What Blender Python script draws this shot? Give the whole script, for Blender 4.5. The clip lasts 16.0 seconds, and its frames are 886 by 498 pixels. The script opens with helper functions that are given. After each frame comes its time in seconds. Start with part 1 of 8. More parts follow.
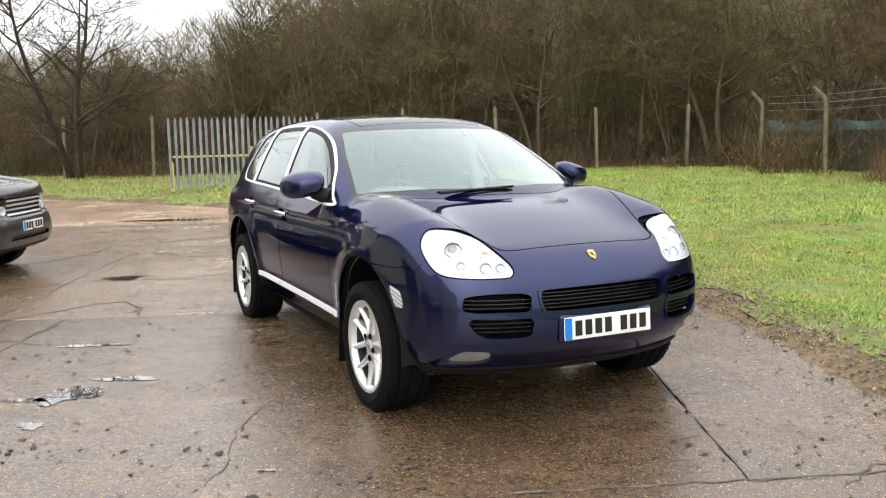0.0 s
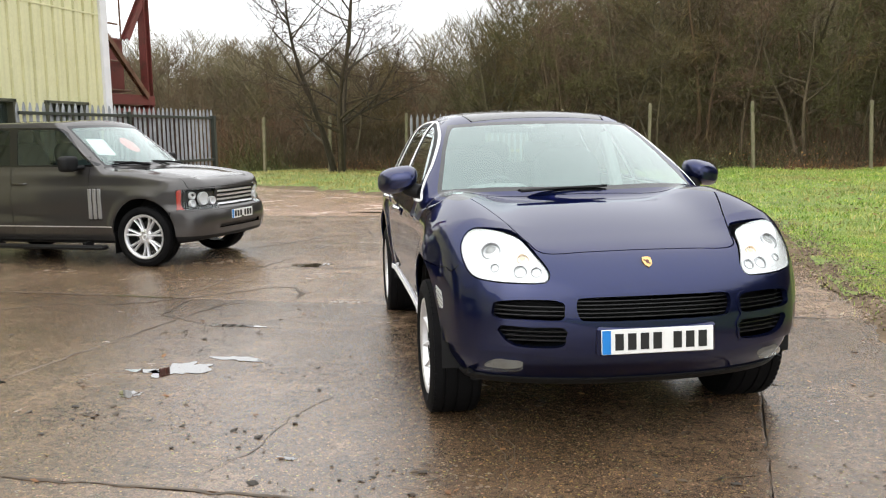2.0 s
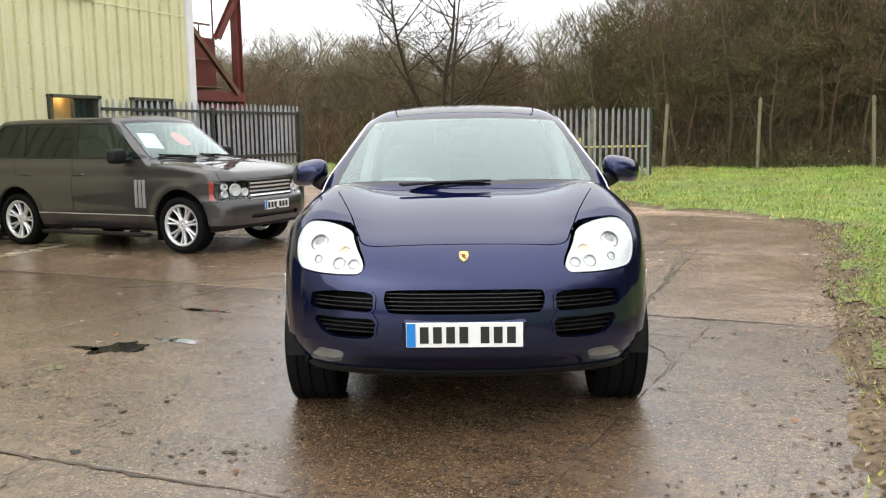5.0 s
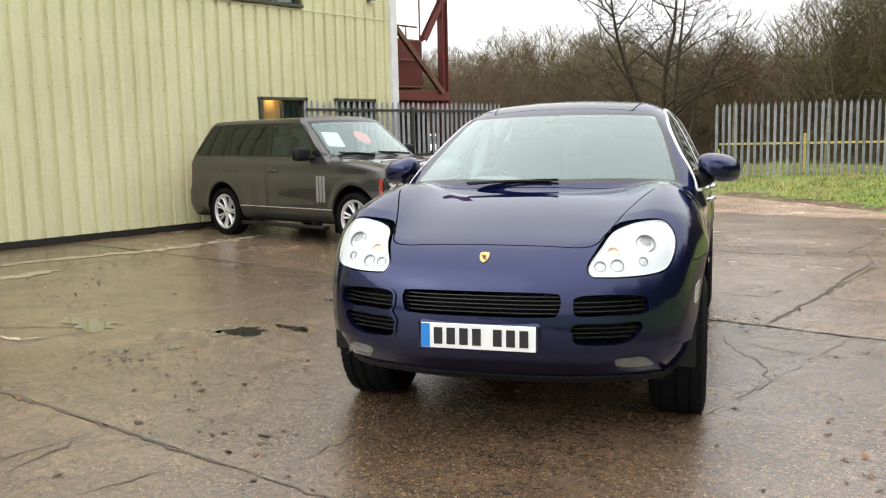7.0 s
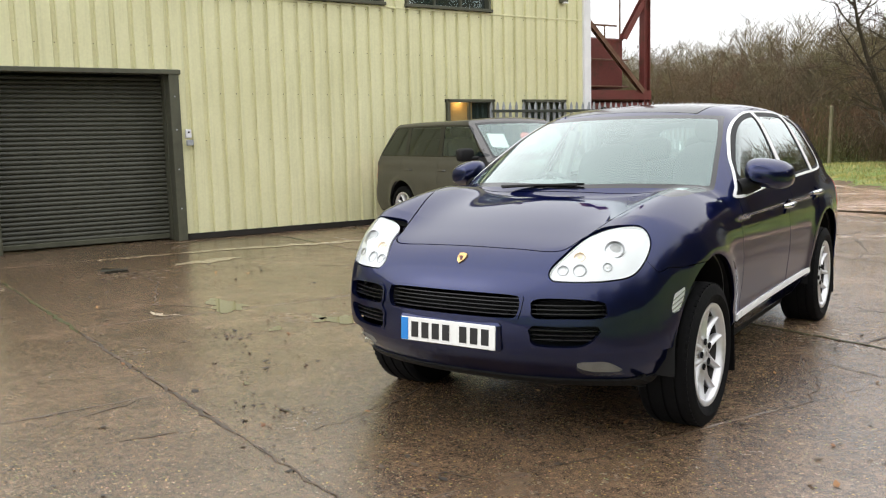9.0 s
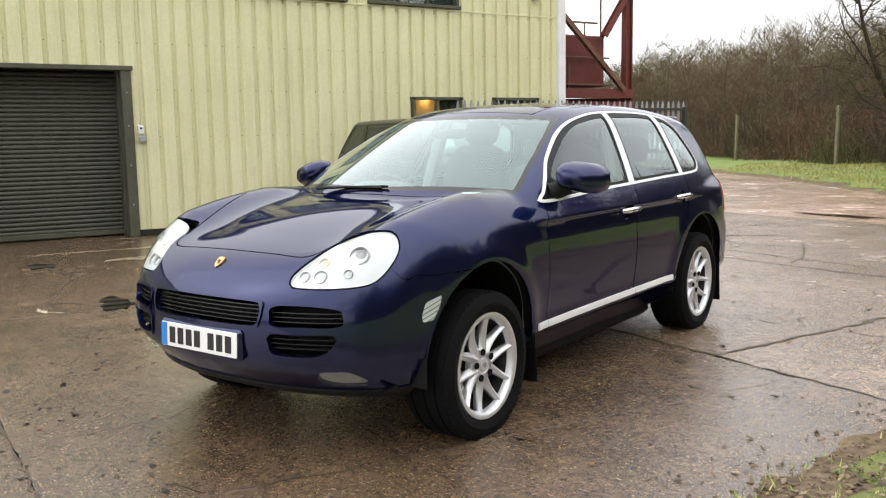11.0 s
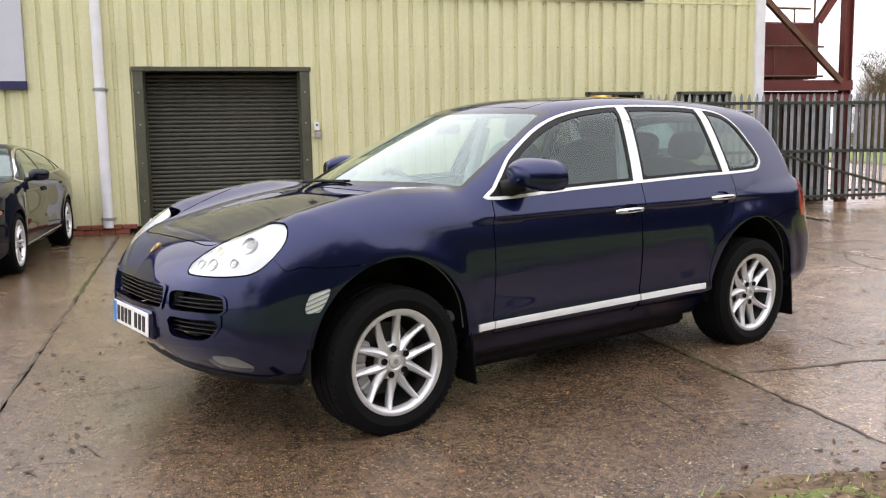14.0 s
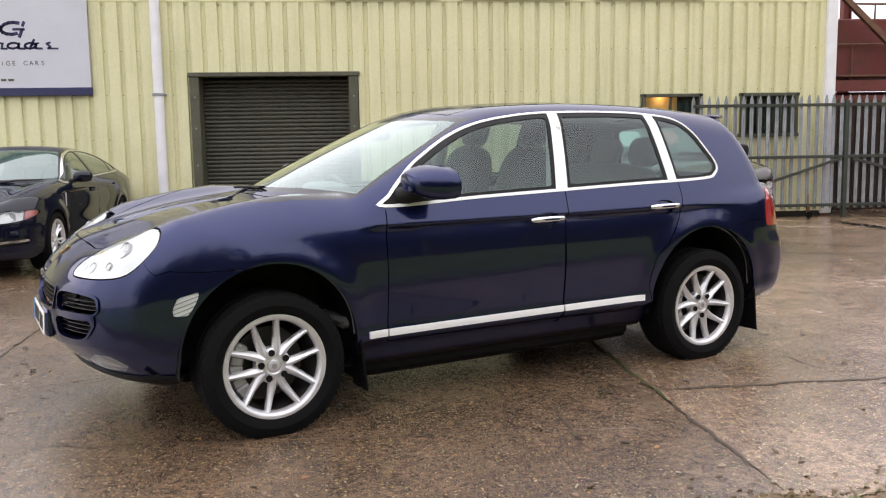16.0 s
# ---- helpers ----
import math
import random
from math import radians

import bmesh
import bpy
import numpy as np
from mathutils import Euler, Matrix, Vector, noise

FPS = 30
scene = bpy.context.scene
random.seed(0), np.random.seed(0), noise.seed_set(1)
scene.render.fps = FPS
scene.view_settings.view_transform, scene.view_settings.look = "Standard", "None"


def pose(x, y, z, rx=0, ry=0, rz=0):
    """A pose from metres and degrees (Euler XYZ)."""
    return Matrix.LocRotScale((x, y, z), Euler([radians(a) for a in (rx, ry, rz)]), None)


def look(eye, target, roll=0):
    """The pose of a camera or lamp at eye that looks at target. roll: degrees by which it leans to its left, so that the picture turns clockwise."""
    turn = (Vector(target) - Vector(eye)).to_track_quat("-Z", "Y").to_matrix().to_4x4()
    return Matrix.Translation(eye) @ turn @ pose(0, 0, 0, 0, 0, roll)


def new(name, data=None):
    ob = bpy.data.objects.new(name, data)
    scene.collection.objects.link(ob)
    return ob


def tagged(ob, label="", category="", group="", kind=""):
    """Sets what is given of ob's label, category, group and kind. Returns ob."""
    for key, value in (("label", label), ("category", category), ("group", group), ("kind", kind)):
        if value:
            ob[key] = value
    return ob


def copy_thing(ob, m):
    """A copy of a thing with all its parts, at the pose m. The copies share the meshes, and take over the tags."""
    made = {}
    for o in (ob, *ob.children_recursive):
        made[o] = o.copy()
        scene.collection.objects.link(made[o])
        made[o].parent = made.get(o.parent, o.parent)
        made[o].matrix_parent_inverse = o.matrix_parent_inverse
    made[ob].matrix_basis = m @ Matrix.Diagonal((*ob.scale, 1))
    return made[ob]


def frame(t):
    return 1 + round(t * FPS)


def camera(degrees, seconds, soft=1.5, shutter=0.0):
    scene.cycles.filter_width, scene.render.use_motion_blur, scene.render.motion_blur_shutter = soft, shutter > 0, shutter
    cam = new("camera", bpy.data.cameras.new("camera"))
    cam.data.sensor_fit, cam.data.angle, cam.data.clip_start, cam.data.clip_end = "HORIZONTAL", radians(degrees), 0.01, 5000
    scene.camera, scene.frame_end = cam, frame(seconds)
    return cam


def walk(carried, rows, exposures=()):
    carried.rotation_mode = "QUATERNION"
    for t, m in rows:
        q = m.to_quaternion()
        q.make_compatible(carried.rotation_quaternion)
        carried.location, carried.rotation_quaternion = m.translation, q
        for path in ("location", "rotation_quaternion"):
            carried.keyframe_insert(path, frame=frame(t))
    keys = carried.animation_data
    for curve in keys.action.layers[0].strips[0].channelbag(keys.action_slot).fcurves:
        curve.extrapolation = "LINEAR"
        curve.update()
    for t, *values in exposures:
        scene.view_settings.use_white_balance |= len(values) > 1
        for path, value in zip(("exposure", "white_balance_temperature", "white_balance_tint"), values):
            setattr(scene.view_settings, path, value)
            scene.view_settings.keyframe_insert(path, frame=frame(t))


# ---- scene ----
cam = camera(53.89, 16.0, soft=1.15)
PATH = [
    (0, (0.171, -0.007, 1.502), (0.261, 1.974, 1.242), -1.01),
    (0.5, (0.448, 0.064, 1.491), (0.399, 2.046, 1.232), -0.89),
    (1, (0.732, 0.155, 1.491), (0.537, 2.128, 1.231), -0.90),
    (1.5, (1.026, 0.156, 1.492), (0.646, 2.103, 1.237), -0.90),
    (2, (1.285, 0.274, 1.476), (0.755, 2.185, 1.219), -1.02),
    (2.5, (1.527, 0.427, 1.465), (0.932, 2.318, 1.203), -0.96),
    (3, (1.793, 0.551, 1.423), (1.143, 2.425, 1.164), -0.96),
    (3.5, (2.050, 0.609, 1.422), (1.354, 2.466, 1.167), -0.88),
    (3.7, (2.132, 0.603, 1.422), (1.425, 2.456, 1.168), -0.79),
    (5.8, (3.051, 0.885, 1.454), (2.067, 2.606, 1.191), -1.16),
    (6, (3.120, 0.940, 1.449), (2.090, 2.634, 1.187), -1.21),
    (6.5, (3.318, 1.143, 1.443), (2.139, 2.737, 1.180), -1.29),
    (7, (3.544, 1.290, 1.434), (2.244, 2.787, 1.176), -1.31),
    (7.5, (3.790, 1.388, 1.451), (2.429, 2.832, 1.196), -1.35),
    (8, (4.040, 1.589, 1.452), (2.602, 2.956, 1.197), -1.44),
    (8.2, (4.168, 1.668, 1.446), (2.668, 2.968, 1.193), -1.48),
    (10.3, (4.908, 2.863, 1.438), (3.162, 3.807, 1.189), -1.31),
    (10.5, (4.973, 2.983, 1.428), (3.244, 3.955, 1.175), -1.27),
    (11, (5.089, 3.227, 1.434), (3.378, 4.232, 1.181), -1.03),
    (11.5, (5.244, 3.417, 1.421), (3.492, 4.351, 1.171), -0.90),
    (12, (5.413, 3.633, 1.434), (3.576, 4.383, 1.186), -1.02),
    (12.5, (5.482, 3.926, 1.425), (3.591, 4.530, 1.175), -1.08),
    (13, (5.531, 4.193, 1.435), (3.624, 4.739, 1.184), -1.16),
    (13.5, (5.643, 4.499, 1.424), (3.748, 5.087, 1.173), -1.10),
    (14, (5.668, 4.759, 1.397), (3.737, 5.215, 1.147), -0.97),
    (14.5, (5.675, 5.079, 1.388), (3.707, 5.339, 1.139), -1.14),
    (15, (5.681, 5.410, 1.359), (3.707, 5.610, 1.110), -1.15),
    (15.5, (5.746, 5.658, 1.363), (3.772, 5.867, 1.117), -1.00),
    (16, (5.855, 5.872, 1.411), (3.880, 6.073, 1.168), -0.92),
]
walk(cam, [(t, look(eye, target, roll)) for t, eye, target, roll in PATH], [(0.0, 0.13, 6500, 12), (1.0, 0.07, 6500, 11), (6.0, 0.04, 6500, 11), (7.5, 0.0, 6500, 11), (11.0, 0.0, 6500, 12), (12.5, -0.08, 6500, 13), (14.0, 0.03, 6500, 18), (16.0, 0.03, 6500, 18)])

# ---- light: flat white overcast sky, very soft sun ----
SUN_EL, SUN_AZ = radians(38), radians(200)
world = bpy.data.worlds.new("overcast")
scene.world = world
world.use_nodes = True
_t = world.node_tree
_t.nodes.clear()
_sky = _t.nodes.new("ShaderNodeTexSky")
_sky.sky_type, _sky.sun_disc = "NISHITA", False
_sky.sun_elevation, _sky.sun_rotation = SUN_EL, SUN_AZ
_sky.air_density, _sky.dust_density, _sky.ozone_density = 1.0, 4.0, 1.0
_hs = _t.nodes.new("ShaderNodeHueSaturation")
_hs.inputs["Saturation"].default_value = 0.10
_mx = _t.nodes.new("ShaderNodeMix")
_mx.data_type = "RGBA"
_mx.inputs["Factor"].default_value = 0.72
# the cloud is brightest overhead and dims towards the horizon
_tc = _t.nodes.new("ShaderNodeTexCoord")
_xyz = _t.nodes.new("ShaderNodeSeparateXYZ")
_cloud = _t.nodes.new("ShaderNodeMix")
_cloud.data_type = "RGBA"
_cloud.inputs["A"].default_value = (11.6, 11.9, 12.1, 1)
_cloud.inputs["B"].default_value = (24.5, 25.0, 25.2, 1)
_t.links.new(_tc.outputs["Generated"], _xyz.inputs[0])
_t.links.new(_xyz.outputs["Z"], _cloud.inputs["Factor"])
_t.links.new(_cloud.outputs["Result"], _mx.inputs["B"])
_bg = _t.nodes.new("ShaderNodeBackground")
_bg.inputs["Strength"].default_value = 0.13
_out = _t.nodes.new("ShaderNodeOutputWorld")
_t.links.new(_sky.outputs[0], _hs.inputs["Color"])
_t.links.new(_hs.outputs[0], _mx.inputs["A"])
_t.links.new(_mx.outputs["Result"], _bg.inputs["Color"])
_t.links.new(_bg.outputs[0], _out.inputs["Surface"])

_sun = bpy.data.lights.new("sun", "SUN")
_sun.energy, _sun.angle, _sun.color = 0.35, radians(60), (1.0, 0.97, 0.92)
_so = new("sun", _sun)
_d = Vector((math.sin(SUN_AZ) * math.cos(SUN_EL), math.cos(SUN_AZ) * math.cos(SUN_EL), math.sin(SUN_EL)))
_so.matrix_world = look(_d * 60, (0, 0, 0))

# ---- materials ----
def nodes(name):
    m = bpy.data.materials.new(name)
    m.use_nodes = True
    t = m.node_tree
    return m, t, t.nodes["Principled BSDF"]


def add(t, kind, **kw):
    n = t.nodes.new(kind)
    for k, v in kw.items():
        n.inputs[k.replace("_", " ")].default_value = v
    return n


def coords(t, scale=(1, 1, 1), world=False):
    mp = t.nodes.new("ShaderNodeMapping")
    mp.inputs["Scale"].default_value = scale
    if world:
        g = t.nodes.new("ShaderNodeNewGeometry")
        t.links.new(g.outputs["Position"], mp.inputs["Vector"])
    else:
        g = t.nodes.new("ShaderNodeTexCoord")
        t.links.new(g.outputs["Object"], mp.inputs["Vector"])
    return mp.outputs[0]


def noise_tex(t, vec, scale, detail=5, rough=0.6):
    n = add(t, "ShaderNodeTexNoise", Scale=scale, Detail=detail, Roughness=rough)
    t.links.new(vec, n.inputs["Vector"])
    return n.outputs["Fac"]


def ramp(t, fac, stops):
    r = t.nodes.new("ShaderNodeValToRGB")
    e = r.color_ramp.elements
    while len(e) < len(stops):
        e.new(0.5)
    for el, (p, c) in zip(e, stops):
        el.position = p
        el.color = (*c, 1) if isinstance(c, tuple) else (c, c, c, 1)
    t.links.new(fac, r.inputs[0])
    return r.outputs["Color"]


def mix(t, fac, a, b, mode="MIX"):
    m = t.nodes.new("ShaderNodeMix")
    m.data_type, m.blend_type = "RGBA", mode
    for sock, v in (("Factor", fac), ("A", a), ("B", b)):
        if isinstance(v, (int, float)):
            m.inputs[sock].default_value = v if sock == "Factor" else (v, v, v, 1)
        elif isinstance(v, tuple):
            m.inputs[sock].default_value = (*v, 1)
        else:
            t.links.new(v, m.inputs[sock])
    return m.outputs["Result"]


def bump(t, height, strength, dist):
    b = add(t, "ShaderNodeBump", Strength=strength, Distance=dist)
    t.links.new(height, b.inputs["Height"])
    return b.outputs[0]


def setp(t, b, **kw):
    for k, v in kw.items():
        sock = b.inputs[k.replace("_", " ")]
        if hasattr(v, "is_linked"):
            t.links.new(v, sock)
        elif isinstance(v, tuple) and len(v) == 3:
            sock.default_value = (*v, 1)
        else:
            sock.default_value = v


def plain(name, col, rough=0.5, metal=0.0, coat=0.0, var=0.12, scale=14.0, bumpy=0.0, spec=0.5, coat_rough=0.03):
    """A plain surface with two scales of slight variation in colour and gloss."""
    m, t, b = nodes(name)
    v = coords(t)
    n1, n2 = noise_tex(t, v, scale, 6), noise_tex(t, v, scale * 0.13, 3)
    lo, hi = tuple(c * (1 - var) for c in col), tuple(min(1, c * (1 + var)) for c in col)
    c1 = ramp(t, n1, [(0.3, lo), (0.7, hi)])
    c2 = ramp(t, n2, [(0.3, 1 - var), (0.7, 1.0)])
    r = ramp(t, n1, [(0.3, max(0, rough - 0.07)), (0.7, min(1, rough + 0.07))])
    setp(t, b, Base_Color=mix(t, 1.0, c1, c2, "MULTIPLY"), Roughness=r, Metallic=metal, Coat_Weight=coat, Coat_Roughness=coat_rough, Specular_IOR_Level=spec)
    if bumpy:
        setp(t, b, Normal=bump(t, n1, bumpy, 0.01))
    return m


def car_paint(name, col, metal=0.0, rough=0.5, flake=0.25, spec=0.0, edge=(0.05, 0.05, 0.06)):
    """Pigment with fine flake under a clear coat, with a little road film in its own pattern."""
    m, t, b = nodes(name)
    v = coords(t)
    fl = noise_tex(t, v, 900, 2)
    film = noise_tex(t, v, 6, 8, 0.7)
    c = ramp(t, fl, [(0.35, tuple(x * (1 - flake) for x in col)), (0.65, tuple(x * (1 + flake) for x in col))])
    c = mix(t, ramp(t, film, [(0.55, 0.0), (0.9, 0.02)]), c, (0.16, 0.14, 0.12))
    setp(t, b, Base_Color=c, Metallic=metal, Roughness=rough, Specular_IOR_Level=spec, Specular_Tint=edge, Coat_Weight=1.0, Coat_IOR=1.46)
    setp(t, b, Coat_Roughness=ramp(t, film, [(0.35, 0.008), (0.8, 0.03)]))
    return m


def glass(name, tint=(0.72, 0.80, 0.78), rough=0.0, haze=0.05, base=0.085):
    """Thin window glass: see-through, a mirror by Fresnel, and a faint diffuse teal layer."""
    m = bpy.data.materials.new(name)
    m.use_nodes = True
    t = m.node_tree
    t.nodes.clear()
    tr = add(t, "ShaderNodeBsdfTransparent", Color=(*tint, 1))
    df = add(t, "ShaderNodeBsdfDiffuse", Color=(0.46, 0.80, 0.75, 1))
    gl = add(t, "ShaderNodeBsdfGlossy", Color=(0.93, 0.99, 0.98, 1), Roughness=rough)
    lw = add(t, "ShaderNodeLayerWeight", Blend=0.5)
    pw = t.nodes.new("ShaderNodeMath")
    pw.operation = "POWER"
    pw.inputs[1].default_value = 5.0
    mp = t.nodes.new("ShaderNodeMath")
    mp.operation, mp.use_clamp = "MULTIPLY_ADD", True
    mp.inputs[1].default_value, mp.inputs[2].default_value = 1.7, base
    m0 = t.nodes.new("ShaderNodeMixShader")
    m0.inputs[0].default_value = haze
    mx = t.nodes.new("ShaderNodeMixShader")
    o = t.nodes.new("ShaderNodeOutputMaterial")
    t.links.new(lw.outputs["Facing"], pw.inputs[0])
    t.links.new(pw.outputs[0], mp.inputs[0])
    t.links.new(tr.outputs[0], m0.inputs[1])
    t.links.new(df.outputs[0], m0.inputs[2])
    t.links.new(mp.outputs[0], mx.inputs[0])
    t.links.new(m0.outputs[0], mx.inputs[1])
    t.links.new(gl.outputs[0], mx.inputs[2])
    t.links.new(mx.outputs[0], o.inputs[0])
    return m


def concrete_mat(name, tint, by_slab=True):
    """Old wet concrete: brown, worn down to its stones, with sand grain, stains and a film of water."""
    m, t, b = nodes(name)
    v = coords(t, world=True)
    big, mid, fine = noise_tex(t, v, 0.33, 5, 0.6), noise_tex(t, v, 2.3, 10, 0.75), noise_tex(t, v, 26, 8, 0.85)
    sand = noise_tex(t, v, 150, 3, 0.8)
    layers = []
    for scale, lo, hi in ((52.0, 0.66, 0.72), (105.0, 0.56, 0.64)):
        vo = add(t, "ShaderNodeTexVoronoi", Scale=scale)
        t.links.new(v, vo.inputs["Vector"])
        layers.append((mix(t, 1.0, ramp(t, vo.outputs["Distance"], [(0.26, 1.0), (0.34, 0.0)]), ramp(t, vo.outputs["Color"], [(lo, 0.0), (hi, 1.0)]), "MULTIPLY"), vo))
    base = ramp(t, mid, [(0.30, tuple(c * k for c, k in zip(tint, (0.40, 0.37, 0.33)))), (0.46, tint), (0.66, tuple(min(1, c * k) for c, k in zip(tint, (1.65, 1.7, 1.75))))])
    base = mix(t, 0.8, base, ramp(t, noise_tex(t, v, 7.5, 8, 0.8), [(0.34, 0.45), (0.50, 1.0), (0.68, 1.45)]), "MULTIPLY")
    base = mix(t, ramp(t, big, [(0.42, 0.0), (0.58, 0.8)]), base, tuple(c * k for c, k in zip(tint, (0.66, 0.60, 0.46))))
    base = mix(t, 0.9, base, ramp(t, fine, [(0.36, 0.22), (0.50, 0.95), (0.65, 1.85)]), "MULTIPLY")
    base = mix(t, 0.8, base, ramp(t, sand, [(0.36, 0.25), (0.5, 0.95), (0.64, 2.1)]), "MULTIPLY")
    for (sm, vo), k in zip(layers, (2.9, 2.6)):
        stone = mix(t, 0.5, tuple(min(1, c * k) for c in tint), vo.outputs["Color"], "SOFT_LIGHT")
        base = mix(t, sm, base, stone)
    if by_slab:
        oi = t.nodes.new("ShaderNodeObjectInfo")
        base = mix(t, 1.0, base, ramp(t, oi.outputs["Random"], [(0.0, (0.90, 0.90, 0.91)), (1.0, (1.08, 1.05, 1.02))]), "MULTIPLY")
    damp = noise_tex(t, v, 0.75, 10, 0.75)
    h = mix(t, 0.5, mix(t, 0.4, fine, sand), layers[0][0])
    hm = mix(t, 0.4, h, mid)
    setp(t, b, Base_Color=base, Roughness=0.8, Specular_IOR_Level=0.25, Normal=bump(t, hm, 1.0, 0.02))
    setp(t, b, Coat_Weight=ramp(t, damp, [(0.34, 1.0), (0.50, 1.0), (0.66, 0.8)]), Coat_Roughness=ramp(t, damp, [(0.30, 0.11), (0.50, 0.21), (0.70, 0.33)]), Coat_IOR=1.88)
    setp(t, b, Coat_Normal=bump(t, h, 0.7, 0.006))
    return m


def grass_mat(name):
    m, t, b = nodes(name)
    v = coords(t, world=True)
    a, c, f = noise_tex(t, v, 0.5, 5, 0.6), noise_tex(t, v, 5, 6, 0.7), noise_tex(t, v, 60, 4, 0.8)
    col = ramp(t, c, [(0.3, (0.10, 0.17, 0.03)), (0.5, (0.19, 0.28, 0.05)), (0.75, (0.33, 0.36, 0.10))])
    col = mix(t, ramp(t, a, [(0.45, 0.0), (0.68, 0.55)]), col, (0.20, 0.16, 0.06))
    col = mix(t, 0.6, col, ramp(t, f, [(0.3, 0.4), (0.7, 1.3)]), "MULTIPLY")
    setp(t, b, Base_Color=col, Roughness=0.75, Normal=bump(t, f, 0.8, 0.03))
    return m


def blade_mat(name, stops=((0.0, (0.12, 0.22, 0.03)), (0.45, (0.25, 0.39, 0.055)), (0.8, (0.42, 0.50, 0.11)), (1.0, (0.60, 0.50, 0.24)))):
    """Grass blades, each of its own green, with patches of dark, lush and withered growth."""
    m, t, b = nodes(name)
    v = coords(t, world=True)
    g = t.nodes.new("ShaderNodeNewGeometry")
    a = noise_tex(t, v, 0.6, 5, 0.6)
    col = ramp(t, g.outputs["Random Per Island"], stops)
    col = mix(t, ramp(t, a, [(0.46, 0.0), (0.66, 0.75)]), col, (0.32, 0.26, 0.11))
    col = mix(t, 1.0, col, ramp(t, noise_tex(t, v, 1.7, 6, 0.7), [(0.30, (0.45, 0.58, 0.5)), (0.50, (1.0, 1.0, 1.0)), (0.70, (1.45, 1.22, 1.1))]), "MULTIPLY")
    setp(t, b, Base_Color=col, Roughness=0.6, Specular_IOR_Level=0.3)
    return m


def bark_mat(name, dark, light):
    m, t, b = nodes(name)
    v = coords(t, (1, 1, 0.3))
    oi = t.nodes.new("ShaderNodeObjectInfo")
    g = t.nodes.new("ShaderNodeNewGeometry")
    n = noise_tex(t, v, 9, 6, 0.7)
    col = ramp(t, n, [(0.3, dark), (0.7, light)])
    col = mix(t, 0.8, col, ramp(t, g.outputs["Random Per Island"], [(0.0, (0.6, 0.6, 0.6)), (1.0, (1.35, 1.25, 1.1))]), "MULTIPLY")
    col = mix(t, 0.8, col, ramp(t, oi.outputs["Random"], [(0.0, (0.75, 0.85, 0.7)), (0.5, (1.0, 1.0, 1.0)), (1.0, (1.25, 0.98, 0.88))]), "MULTIPLY")
    setp(t, b, Base_Color=col, Roughness=0.9, Specular_IOR_Level=0.2)
    return m


def leaf_mat(name, stops):
    m, t, b = nodes(name)
    g = t.nodes.new("ShaderNodeNewGeometry")
    setp(t, b, Base_Color=ramp(t, g.outputs["Random Per Island"], stops), Roughness=0.7)
    return m


def clad_mat(name):
    """Pale yellow-green coated steel sheet with rain streaks, algae and dents."""
    m, t, b = nodes(name)
    v = coords(t, world=True)
    vs = coords(t, (1, 9, 0.35), world=True)
    n, s, f = noise_tex(t, v, 0.8, 6, 0.6), noise_tex(t, vs, 1.4, 6, 0.65), noise_tex(t, v, 25, 5)
    col = ramp(t, n, [(0.3, (0.675, 0.65, 0.385)), (0.7, (0.755, 0.73, 0.455))])
    col = mix(t, ramp(t, s, [(0.48, 0.0), (0.8, 0.35)]), col, (0.36, 0.36, 0.17))
    col = mix(t, 0.3, col, ramp(t, f, [(0.3, 0.8), (0.7, 1.1)]), "MULTIPLY")
    setp(t, b, Base_Color=col, Roughness=ramp(t, n, [(0.3, 0.38), (0.7, 0.55)]), Normal=bump(t, n, 0.25, 0.05))
    return m


def rusty(name, col, rust=(0.13, 0.045, 0.02), amount=0.5, rough=0.6):
    m, t, b = nodes(name)
    v = coords(t, world=True)
    n, f = noise_tex(t, v, 3.2, 8, 0.7), noise_tex(t, v, 22, 5)
    c = mix(t, ramp(t, n, [(0.7 - 0.4 * amount, 0.0), (0.85 - 0.3 * amount, 1.0)]), col, rust)
    c = mix(t, 0.35, c, ramp(t, f, [(0.3, 0.6), (0.7, 1.2)]), "MULTIPLY")
    setp(t, b, Base_Color=c, Roughness=rough, Normal=bump(t, f, 0.3, 0.004))
    return m


def galv(name, col=(0.42, 0.44, 0.46)):
    """Weathered zinc, with spangle and grime."""
    m, t, b = nodes(name)
    v = coords(t, world=True)
    oi = t.nodes.new("ShaderNodeObjectInfo")
    n, f = noise_tex(t, v, 5, 6, 0.7), noise_tex(t, v, 60, 4)
    c = ramp(t, n, [(0.3, tuple(x * 0.62 for x in col)), (0.65, col)])
    c = mix(t, 1.0, c, ramp(t, oi.outputs["Random"], [(0, 0.82), (1, 1.12)]), "MULTIPLY")
    setp(t, b, Base_Color=c, Metallic=0.35, Roughness=ramp(t, f, [(0.3, 0.45), (0.7, 0.65)]))
    return m


